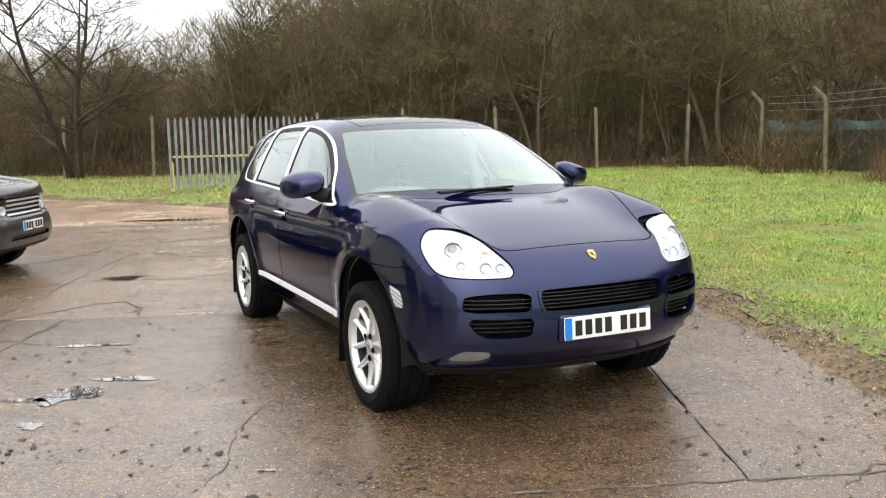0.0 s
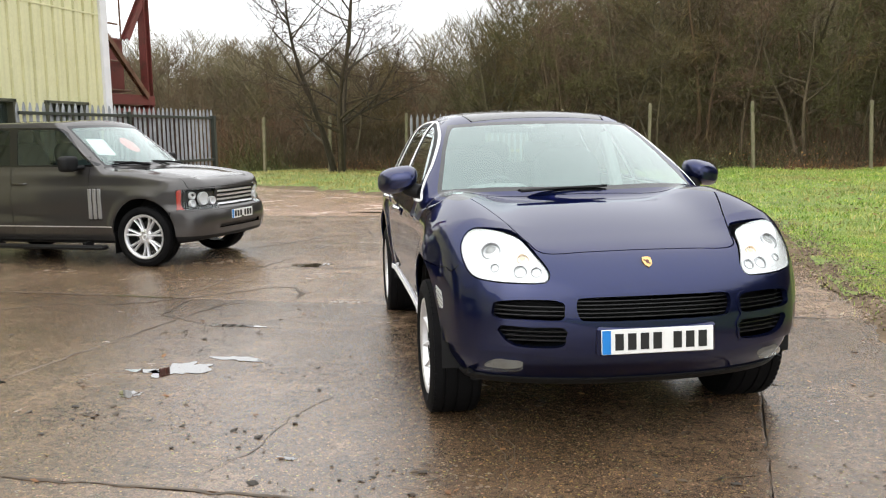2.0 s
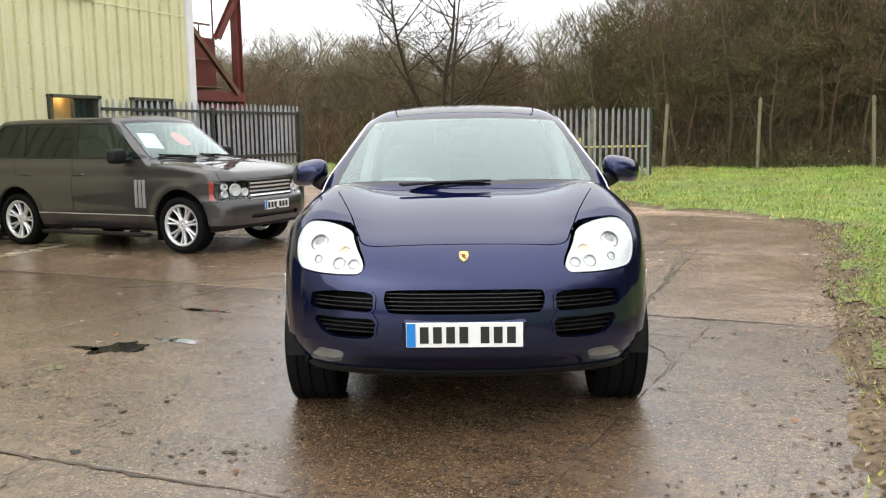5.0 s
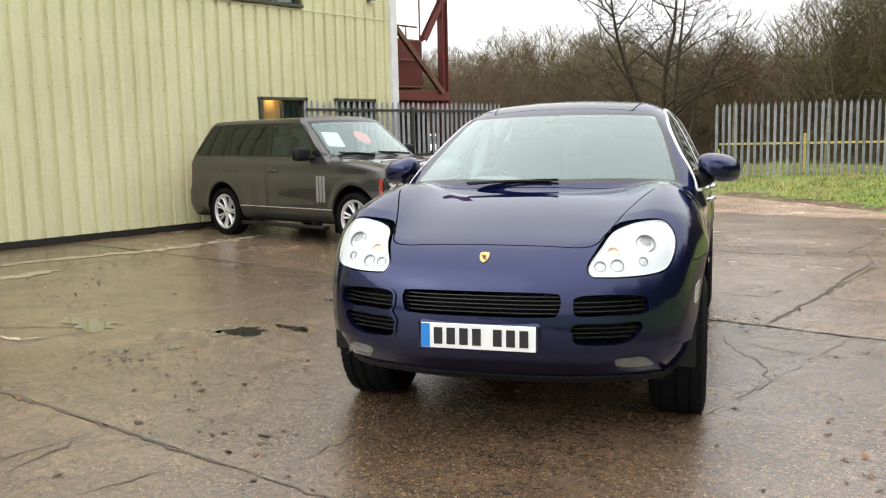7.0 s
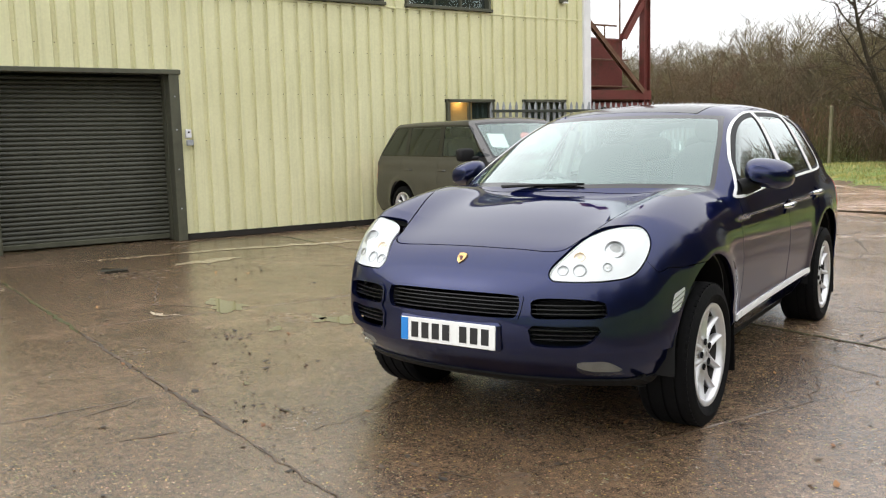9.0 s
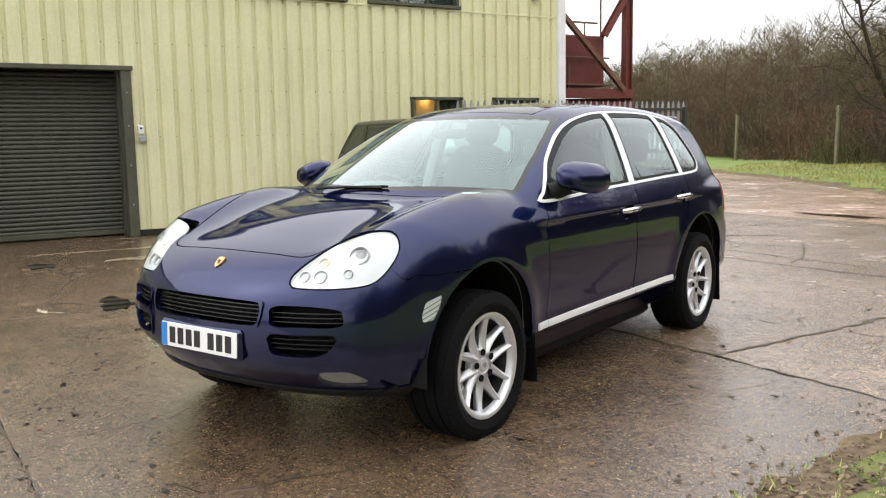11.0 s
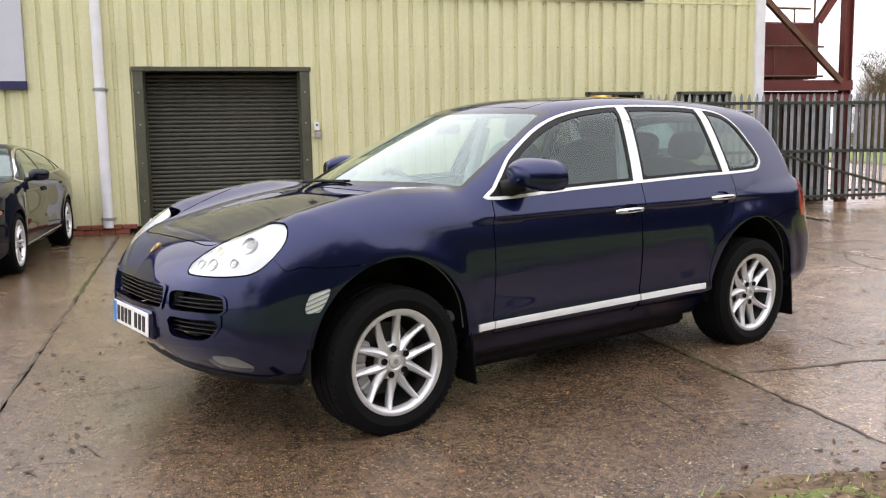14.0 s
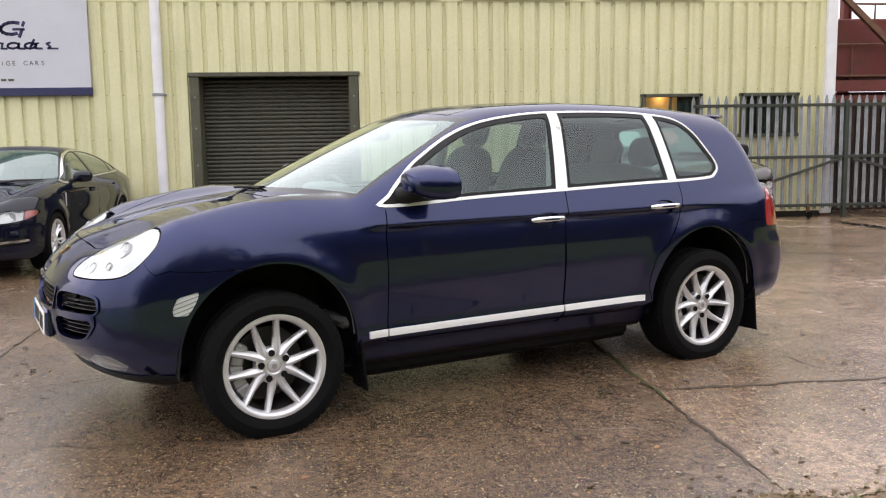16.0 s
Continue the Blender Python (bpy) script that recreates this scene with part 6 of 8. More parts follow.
def both(*ds):
    return np.maximum.reduce(ds)


def gap(sh, dist, w=0.0021):
    """Cuts out what lies inside, leaving a shut line: (inside, rest)."""
    ins, rest = cut(sh, lambda x, y, z: dist(x, y, z) + w)
    _, rest = cut(rest, lambda x, y, z: dist(x, y, z) - w)
    return ins, rest


def band(sh, line, w):
    """The part of a shell within w of line(x, y, z) = 0, with clean edges."""
    ins, _ = cut(sh, lambda x, y, z: line(x, y, z) - w)
    return cut(ins, lambda x, y, z: -line(x, y, z) - w)[0]


def sides(sh):
    """Splits a shell into its left and right halves."""
    return cut(sh, lambda x, y, z: -y)

# ---- dark blue estate-bodied off-roader ----
_c_plan = spl([-3.95, -3.5, -3.1, -2.85, -2.4, -1.6, -0.8, -0.3, 0.0, 0.35, 0.7, 1.0], [0.88, 0.932, 0.948, 0.95, 0.938, 0.928, 0.930, 0.940, 0.948, 0.938, 0.90, 0.83])
_c_side = spl([0.20, 0.30, 0.38, 0.43, 0.50, 0.60, 0.72, 0.85, 0.95, 1.05, 1.15, 1.3], [-0.19, -0.120, -0.064, -0.022, -0.022, -0.010, 0.0, -0.002, -0.012, -0.035, -0.078, -0.16])
_c_nose = spl([0.0, 0.26, 0.45, 0.60, 0.70, 0.80, 0.90, 0.96, 1.1], [0.945, 0.932, 0.892, 0.838, 0.782, 0.690, 0.51, 0.25, -0.6])
_c_nosez = spl([0.2, 0.35, 0.44, 0.51, 0.56, 0.66, 0.76, 0.85, 0.95, 1.1], [-0.24, -0.125, -0.045, -0.010, 0.0, 0.0, -0.018, -0.055, -0.12, -0.26])
_c_hood = spl([-1.6, -0.9, -0.4, -0.15, 0.2, 0.5, 0.72, 0.85, 0.95, 1.1], [1.155, 1.155, 1.152, 1.135, 1.085, 1.014, 0.948, 0.893, 0.84, 0.74])
_c_rear = spl([0.0, 0.5, 0.75, 0.88, 0.95, 1.1], [-3.84, -3.80, -3.73, -3.63, -3.48, -2.9])
_c_rearz = spl([0.25, 0.42, 0.52, 0.68, 0.80, 0.95, 1.1, 1.25], [0.16, 0.035, 0.0, 0.0, 0.05, 0.085, 0.13, 0.20])
_c_roof = spl([-3.7, -3.4, -2.9, -2.4, -2.0, -1.6, -1.3, -1.05, -0.7], [1.535, 1.592, 1.650, 1.676, 1.680, 1.664, 1.640, 1.603, 1.52])
_c_tail = spl([0.9, 1.12, 1.3, 1.45, 1.54, 1.7], [-3.72, -3.68, -3.615, -3.53, -3.47, -3.40])


def cay(x, y, z):
    a = np.abs(y)
    flare = 0.0
    for cx in (0.0, -2.85):
        r = np.hypot(x - cx, z - 0.42)
        flare = flare + 0.016 * np.exp(-(((r - 0.46) / 0.075) ** 2)) * np.clip((z - 0.2) / 0.3, 0, 1)
    f1 = a - (_c_plan(x) + _c_side(z) + flare)
    fender = np.clip((x + 0.75) / 0.6, 0, 1) * np.clip((0.86 - x) / 0.46, 0, 1)
    top = _c_hood(x) - 0.022 * (a / 0.5) ** 2 * np.clip(1 - a / 1.2, 0, 1) + 0.064 * fender * np.exp(-(((a - 0.72) / 0.17) ** 2))
    f2 = (z - top) * 0.94
    f3 = (x - (_c_nose(a) + _c_nosez(z))) * 0.92
    f4 = (_c_rear(a) + _c_rearz(z) - x) * 0.95
    low = np.where(x > 0.2, 0.255 + 0.045 * np.clip((x - 0.2) / 0.4, 0, 1), 0.255) + 0.10 * np.clip((-3.1 - x) / 0.4, 0, 1)
    b = smax(f1, f2, 0.15)
    b = smax(b, f3, 0.10)
    b = smax(b, f4, 0.12)
    b = smax(b, low - z, 0.05)
    q = z - 1.10
    w = 0.908 - 0.40 * q - 0.22 * q * q - 0.075 * np.clip((-2.5 - x) / 1.0, 0, 2) ** 2 - 0.30 * np.clip(x + 0.75, 0, 1) ** 1.5
    g1 = (a - w) * 0.92
    g2 = z - (_c_roof(x) - 0.040 * (a / 0.62) ** 2)
    d = -0.185 - 0.55 * a * a - x
    g3 = (z - (1.165 + 0.50 * d - 0.055 * d * np.abs(d))) * 0.9
    g4 = (_c_tail(z) + 0.26 * a * a - x) * 0.9
    g = smax(g1, g2, 0.13)
    g = smax(g, g3, 0.055)
    g = smax(g, g4, 0.10)
    g = smax(g, 1.0 - z, 0.02)
    return smin(b, g, 0.018)

CAR = pose(0.807, 5.104, -0.017, 0, 0, -66.75)
suv = thing("off_road_car", CAR, "dark metallic blue off-road car with silver alloy wheels", "car")
body = shell(cay, (-4.0, -1.08, 0.19), (1.1, 1.08, 1.78), 0.024)

P_DLO = outline(polygon([(-0.615, 1.100), (-0.655, 1.165), (-0.751, 1.252), (-0.87, 1.338), (-1.10, 1.463), (-1.31, 1.537), (-1.57, 1.580), (-1.85, 1.600), (-2.3, 1.603), (-2.585, 1.590), (-2.81, 1.558),
                         (-2.93, 1.480), (-3.01, 1.36), (-3.06, 1.255), (-3.02, 1.197), (-2.9, 1.166), (-2.3, 1.152), (-1.78, 1.138), (-1.2, 1.122)]))
P_B = outline(np.array([(-1.700, 1.10), (-1.782, 1.10), (-1.912, 1.65), (-1.842, 1.65)]))
P_C = outline(np.array([(-2.582, 1.10), (-2.652, 1.10), (-2.642, 1.65), (-2.572, 1.65)]))
P_WS = outline(polygon([(0.0, 1.170), (0.40, 1.172), (0.66, 1.160), (0.775, 1.150), (0.792, 1.166), (0.755, 1.27), (0.69, 1.43), (0.625, 1.545), (0.595, 1.566), (0.3, 1.580), (0.0, 1.583),
                        (-0.3, 1.580), (-0.595, 1.566), (-0.625, 1.545), (-0.69, 1.43), (-0.755, 1.27), (-0.792, 1.166), (-0.775, 1.150), (-0.66, 1.160), (-0.40, 1.172)]))
P_RW = outline(polygon([(0.0, 1.18), (0.62, 1.20), (0.60, 1.35), (0.52, 1.50), (0.0, 1.52), (-0.52, 1.50), (-0.60, 1.35), (-0.62, 1.20)]))
P_HL = outline(polygon([(-0.171, 0.834), (-0.149, 0.882), (-0.02, 0.967), (0.111, 1.020), (0.205, 1.046), (0.283, 1.040), (0.303, 0.975), (0.252, 0.893), (0.183, 0.842), (0.081, 0.826), (-0.04, 0.822), (-0.14, 0.824)]))
P_G0 = outline(polygon([(-0.33, 0.760), (0.0, 0.764), (0.33, 0.760), (0.362, 0.735), (0.352, 0.678), (0.32, 0.660), (0.0, 0.657), (-0.32, 0.660), (-0.352, 0.678), (-0.362, 0.735)]))
P_G1 = outline(polygon([(0.425, 0.745), (0.56, 0.752), (0.69, 0.740), (0.715, 0.715), (0.706, 0.668), (0.56, 0.664), (0.43, 0.664), (0.415, 0.70)]))
P_G2 = outline(polygon([(0.415, 0.629), (0.56, 0.630), (0.695, 0.632), (0.69, 0.598), (0.655, 0.556), (0.59, 0.537), (0.43, 0.542), (0.410, 0.59)]))
P_FOG = outline(polygon([(0.59, 0.440), (0.65, 0.446), (0.71, 0.445), (0.755, 0.395), (0.70, 0.387), (0.63, 0.390), (0.588, 0.405)]))
P_REP = outline(np.array([(0.470, 0.652), (0.464, 0.690), (0.440, 0.738), (0.338, 0.764), (0.362, 0.712), (0.396, 0.654)]))
P_TAIL = outline(polygon([(-3.425, 0.98), (-3.455, 1.05), (-3.51, 1.092), (-3.60, 1.07), (-3.75, 0.99), (-3.75, 0.86), (-3.60, 0.842), (-3.43, 0.845), (-3.415, 0.90)]))
P_FD = outline(np.array([(-0.628, 1.13), (-0.617, 0.95), (-0.618, 0.40), (-1.750, 0.40), (-1.750, 0.82), (-1.776, 1.16)]))
P_RD = outline(polygon([(-1.790, 1.17), (-1.757, 0.82), (-1.757, 0.40), (-1.757, 0.40), (-2.36, 0.40), (-2.385, 0.55), (-2.43, 0.70), (-2.53, 0.80), (-2.61, 0.92), (-2.66, 1.06), (-2.655, 1.18), (-2.655, 1.18)], 3))
P_HOOD = outline(polygon([(0.722, 0.0), (0.718, 0.25), (0.700, 0.462), (0.575, 0.517), (0.37, 0.578), (0.095, 0.668), (-0.15, 0.735), (-0.40, 0.78), (-0.46, 0.72), (-0.34, 0.60), (-0.21, 0.35), (-0.165, 0.0),
                          (-0.21, -0.35), (-0.34, -0.60), (-0.46, -0.72), (-0.40, -0.78), (-0.15, -0.735), (0.095, -0.668), (0.37, -0.578), (0.575, -0.517), (0.700, -0.462), (0.718, -0.25)]))
_seam = spl([0.0, 0.20, 0.46, 0.56, 0.60, 0.70], [0.849, 0.850, 0.861, 0.884, 1.0, 1.4])
_rseam = spl([-3.9, -3.60, -3.38, -3.145, -3.03, -2.9], [0.84, 0.88, 0.895, 0.873, 0.845, 0.80])


def lamp_u(x, y):
    return -0.643 * x + 0.766 * np.abs(y)


# wheel arches
arch = lambda x, y, z: both(either(np.hypot(x, np.maximum(z - 0.43, 0)) - 0.438, np.hypot(x + 2.86, np.maximum(z - 0.43, 0)) - 0.442), 0.56 - np.abs(y))
_, body = cut(body, arch)
# trim strips, taken from the skin before it is divided
strips = band(cut(body, lambda x, y, z: 0.5 - np.abs(y))[0], lambda x, y, z: z - (0.453 + 0.006 * (-x - 0.6)), 0.017)
strip_f = band(strips, lambda x, y, z: x + 0.5585, 0.0535)
strip_a = band(strips, lambda x, y, z: x + 1.1835, 0.5635)
strip_b = band(strips, lambda x, y, z: x + 2.0545, 0.2975)
inner_side, _ = cut(body, lambda x, y, z: both(x - 0.45, -3.5 - x, 0.42 - z, z - 1.10, 0.6 - np.abs(y)))
lining, _ = cut(body, lambda x, y, z: both(1.585 - z, x + 1.12))
# glass
ws, body = cut(body, lambda x, y, z: both(P_WS(y, z), -1.42 - x))
ws_frit, ws = cut(ws, lambda x, y, z: -P_WS(y, z) - 0.022)
rw, body = cut(body, lambda x, y, z: both(P_RW(y, z), x + 3.2))
dlo, body = cut(body, lambda x, y, z: both(P_DLO(x, z), 0.45 - np.abs(y)))
dlo_chrome, dlo = cut(dlo, lambda x, y, z: -P_DLO(x, z) - np.where(z < 1.2, 0.016, 0.016 - 0.006 * np.clip((z - 1.2) / 0.1, 0, 1)))
pil_b, dlo = cut(dlo, lambda x, y, z: P_B(x, z))
pil_c, dlo = cut(dlo, lambda x, y, z: P_C(x, z))
seal, dlo = cut(dlo, lambda x, y, z: either(-P_DLO(x, z) - 0.034, P_B(x, z) - 0.022, P_C(x, z) - 0.024, both(-0.80 - x + (z - 1.15) * 0.25)))
# dark glass panel let into the roof
P_SUN = outline(polygon([(-1.20, 0.0), (-1.24, 0.40), (-1.32, 0.47), (-1.95, 0.50), (-2.05, 0.44), (-2.07, 0.0), (-2.05, -0.44), (-1.95, -0.50), (-1.32, -0.47), (-1.24, -0.40)]))
sunroof, body = gap(body, lambda x, y, z: both(P_SUN(x, y), 1.45 - z), 0.004)
# lamps and grilles
lens, body = gap(body, lambda x, y, z: both(P_HL(lamp_u(x, y), z), 0.30 - x, 0.004 - P_HOOD(x, y)), 0.0036)
fog, body = cut(body, lambda x, y, z: both(P_FOG(np.abs(y), z), 0.40 - x))
rep, body = cut(body, lambda x, y, z: both(P_REP(x, z), 0.6 - np.abs(y)))
tail, body = cut(body, lambda x, y, z: both(P_TAIL(x, z), 0.62 - np.abs(y)))
grille_d = lambda x, y, z: both(either(P_G0(y, z), P_G1(np.abs(y), z), P_G2(np.abs(y), z)), 0.5 - x)
grille, body = cut(body, grille_d)
surround, body = cut(body, lambda x, y, z: grille_d(x, y, z) - 0.011)
# panels
hood, body = gap(body, lambda x, y, z: both(P_HOOD(x, y), 0.86 - z), 0.0034)
under, body = cut(body, lambda x, y, z: z - 0.285)
fd, body = gap(body, lambda x, y, z: both(P_FD(x, z), 0.5 - np.abs(y)), 0.0028)
rd, body = gap(body, lambda x, y, z: both(P_RD(x, z), 0.5 - np.abs(y)), 0.0028)
sill, body = cut(body, lambda x, y, z: both(z - 0.40, x + 0.43, -2.45 - x))
bumper, body = gap(body, lambda x, y, z: both(z - _seam(x), 0.02 - x))
valance, bumper = gap(bumper, lambda x, y, z: z - (0.480 + 0.022 * np.exp(-(((np.abs(y) - 0.68) / 0.2) ** 2))), 0.0035)
lip, valance = cut(valance, lambda x, y, z: z - 0.345)
rbumper, body = gap(body, lambda x, y, z: both(z - _rseam(x), x + 2.9))

skin("body_shell", body, cay, NAVY, suv)
skin("bonnet", hood, cay, NAVY, suv)
skin("front_bumper", bumper, cay, NAVY, suv)
skin("front_valance", valance, cay, NAVY, suv, push=-0.022)
skin("lower_lip", lip, cay, BLACKP, suv, push=-0.012)
skin("rear_bumper", rbumper, cay, NAVY, suv)
skin("underbody", under, cay, BLACKP, suv)
skin("sill", sill, cay, NAVY, suv)
skin("windscreen", ws, cay, SCREEN, suv, "clear windscreen", rim=0.004)
skin("windscreen_border", ws_frit, cay, GLOSSBLK, suv, rim=0.006)
skin("sunroof", sunroof, cay, GLOSSBLK, suv, "dark glass sunroof")
skin("rear_window", rw, cay, GLASS, suv, rim=0.004)
for nm, shs, mat, lab, push in (("headlining", (lining,), HEADLN, "pale headlining", -0.03),):
    skin(nm, shs[0], cay, mat, suv, lab, push, 0)
doors = {}
for k, (half_f, half_r) in enumerate(zip(sides(fd), sides(rd))):
    sgn = 1 if k == 0 else -1
    for nm, sh_, hx, hz in (("front_door", half_f, -1.62, 0.978), ("rear_door", half_r, -2.50, 1.008)):
        pocket = outline(polygon([(hx - 0.09, hz), (hx - 0.05, hz + 0.042), (hx + 0.05, hz + 0.042), (hx + 0.09, hz), (hx + 0.04, hz - 0.042), (hx - 0.04, hz - 0.042)]))
        pk, sh2 = cut(sh_, lambda x, y, z: pocket(x, z))
        d_ = skin(nm, sh2, cay, NAVY, suv)
        skin("handle_pocket", pk, cay, NAVY, d_, push=-0.014, rim=0)
        yy = sgn * float(np.abs(pk[0][:, 1]).max())
        s = Shape()
        s.tube([(hx + 0.108, yy - sgn * 0.004, hz + 0.008), (hx + 0.085, yy + sgn * 0.018, hz + 0.010), (hx, yy + sgn * 0.026, hz + 0.012), (hx - 0.085, yy + sgn * 0.020, hz + 0.012), (hx - 0.112, yy - sgn * 0.002, hz + 0.010)], [0.012, 0.0165, 0.017, 0.0165, 0.013], 12)
        part("door_handle", s, CHROME, d_, "bright metal door handle")
        s = Shape()
        s.box((hx, yy + sgn * 0.041, hz + 0.012), (0.10, 0.008, 0.012), bevel=0.003)
        part("handle_insert", s, NAVY, d_)
        doors[nm, sgn] = d_
for nm, sh_, key, push in (("lower_strip", strip_f, None, 0.010), ("lower_strip", strip_a, "front_door", 0.010), ("lower_strip", strip_b, "rear_door", 0.010)):
    for k, h_ in enumerate(sides(sh_)):
        skin(nm, h_, cay, STRIP, doors[key, 1 if k == 0 else -1] if key else suv, "bright metal strip", push, 0.016)
for sh_, nm, mat, lab, push in ((dlo_chrome, "window_surround", STRIP, "bright metal window surround", 0.004), (pil_b, "centre_pillar_trim", STRIP, "bright pillar trim", 0.003), (pil_c, "rear_pillar_trim", STRIP, "bright pillar trim", 0.003), (seal, "window_seal", BLACKP, "", 0.0)):
    for h_ in sides(sh_):
        skin(nm, h_, cay, mat, suv, lab, push)
for h_ in sides(dlo):
    fr, rest = cut(h_, lambda x, y, z: -1.80 - x)
    mid, back = cut(rest, lambda x, y, z: -2.62 - x)
    skin("front_side_glass", fr, cay, GLASS, suv, push=-0.004, rim=0.004)
    skin("rear_side_glass", mid, cay, GLASS, suv, push=-0.004, rim=0.004)
    skin("quarter_glass", back, cay, GLASS, suv, push=-0.004, rim=0.004)
for h_ in sides(inner_side):
    skin("inner_side_panel", h_, cay, CABIN, suv, push=-0.06, rim=0)

# lamps
for k, h_ in enumerate(sides(lens)):
    sgn = 1 if k == 0 else -1
    hl = skin("headlamp", h_, cay, CLEAR, suv, "clear glass headlamp with pale reflectors", 0.0, 0.004)
    skin("lamp_bowl", h_, cay, LAMPW, hl, "", -0.012, -0.0105)
    for px, py, pz, r, nm, mat in ((0.629, 0.696, 0.962, 0.046, "projector", LAMPW), (0.703, 0.694, 0.888, 0.021, "side_lamp", LAMPW), (0.765, 0.593, 0.868, 0.031, "main_beam", LAMPW), (0.786, 0.520, 0.872, 0.026, "main_beam", LAMPW), (0.709, 0.558, 0.926, 0.028, "indicator_bulb", LAMPA)):
        v = h_[0]
        i = int(np.argmin((v[:, 0] - px) ** 2 + (np.abs(v[:, 1]) - py) ** 2 + (v[:, 2] - pz) ** 2))
        p = Vector(v[i])
        g = gradient(cay, v[i:i + 1])[0]
        nrm = Vector(g).normalized()
        ax = (nrm * 0.85 + Vector((0.35, 0.0, 0.0))).normalized()
        m = Matrix.Translation(p - nrm * 0.008) @ ax.to_track_quat("Z", "Y").to_matrix().to_4x4()
        s = Shape()
        s.lathe([(r, -0.03), (r, 0.0), (r * 0.9, 0.003), (r * 0.82, -0.004), (r * 0.78, -0.02)], 28, m)
        part(nm, s, mat if mat is LAMPA else LOUVRE, hl)
        s = Shape()
        s.lathe([(r * 0.78, -0.016), (r * 0.55, -0.006), (r * 0.28, -0.001), (0, 0.0)], 24, m)
        part(nm + "_lens", s, mat if mat is LAMPA else PLATEW if nm != "projector" else CALIP, hl)
for h_ in sides(fog):
    f_ = skin("fog_lamp", h_, cay, CLEAR, suv, "clear front fog lamp", -0.002, 0.02)
    skin("fog_reflector", h_, cay, CALIP, f_, "", -0.022, 0)
for h_ in sides(rep):
    f_ = skin("side_repeater", h_, cay, CLEAR, suv, "clear ribbed side indicator", 0.003, 0.016)
    skin("repeater_reflector", h_, cay, LAMPW, f_, "", -0.004, 0)
    for q in (0.665, 0.685, 0.705, 0.725):
        rib = band(h_, lambda x, y, z: z - q + (x - 0.4) * 0.35, 0.0022)
        skin("lens_rib", rib, cay, CALIP, f_, "", -0.001, 0.003)
for h_ in sides(tail):
    f_ = skin("tail_lamp", h_, cay, LAMPR, suv, "red tail lamp", 0.004, 0.02)
    for q in np.arange(0.86, 1.08, 0.022):
        rib = band(h_, lambda x, y, z: z - q, 0.0024)
        if len(rib[1]):
            skin("lens_rib", rib, cay, LAMPR, f_, "", 0.007, 0.004)
# grilles: raised painted lips, dark back, thin slats
for h_ in sides(surround):
    skin("grille_surround", h_, cay, NAVY, suv, "", 0.008, 0.026)
back = skin("grille_back", grille, cay, GRILLEB, suv, "", -0.10, 0)
mid_g, side_g = cut(grille, lambda x, y, z: np.abs(y) - 0.385)
for z0 in (0.674, 0.693, 0.712, 0.731, 0.749):
    skin("grille_slat", band(mid_g, lambda x, y, z: z - z0, 0.0019), cay, SLAT, back, "", -0.020, 0.035)
for h_ in sides(side_g):
    for z0 in (0.562, 0.584, 0.606, 0.682, 0.702, 0.722):
        skin("grille_slat", band(h_, lambda x, y, z: z - z0, 0.0018), cay, SLAT, back, "", -0.020, 0.035)

# badge on the bonnet's nose: a small gilt shield
m = Matrix.Translation((0.8155, 0.0, 0.8975)) @ Vector((0.66, 0, 0.75)).to_track_quat("Z", "X").to_matrix().to_4x4()
sh_pts = [(0.030, -0.020), (0.034, 0.0), (0.030, 0.020), (0.010, 0.0225), (-0.013, 0.0175), (-0.031, 0.0), (-0.013, -0.0175), (0.010, -0.0225)]
s = Shape()
s.prism(sh_pts, -0.002, 0.006, m)
bd = part("bonnet_badge", s, GOLD, suv, "small gilt shield badge")
s = Shape()
s.prism([(x * 0.36 + 0.002, y * 0.36) for x, y in sh_pts], 0.006, 0.0072, m)
part("badge_centre", s, BADGED, bd)
for bx, by in ((0.012, 0.011), (-0.009, -0.008)):
    for k in range(2):
        s = Shape()
        s.box((bx - 0.003 + 0.006 * k, by, 0.0064), (0.0024, 0.013 - 0.003 * k, 0.001), m=m)
        part("badge_stripe", s, BADGED, bd)

number_plate(suv, pose(0.957, 0, 0.566, 90, 0, 90) @ Matrix.Rotation(radians(-3), 4, "X"), 0.525, 0.113)
s = Shape()
s.box((0.932, 0, 0.566), (0.04, 0.56, 0.135), bevel=0.012)
part("plate_plinth", s, NAVY, suv)
for y in (-0.80, -0.42, 0.42, 0.80):
    x_ = float(_c_nose(np.array([abs(y)]))[0])
    s = Shape()
    nv = Vector((1, 0, 0)) if abs(y) < 0.5 else Vector((0.75, 0.66 * np.sign(y), 0))
    s.lathe([(0.011, -0.02), (0.011, 0.001), (0.009, 0.003), (0.0, 0.003)], 16, Matrix.Translation((x_ - 0.004 - (0.02 if abs(y) > 0.5 else 0), y, 0.535)) @ nv.to_track_quat("Z", "Y").to_matrix().to_4x4())
    part("parking_sensor", s, NAVY, suv)

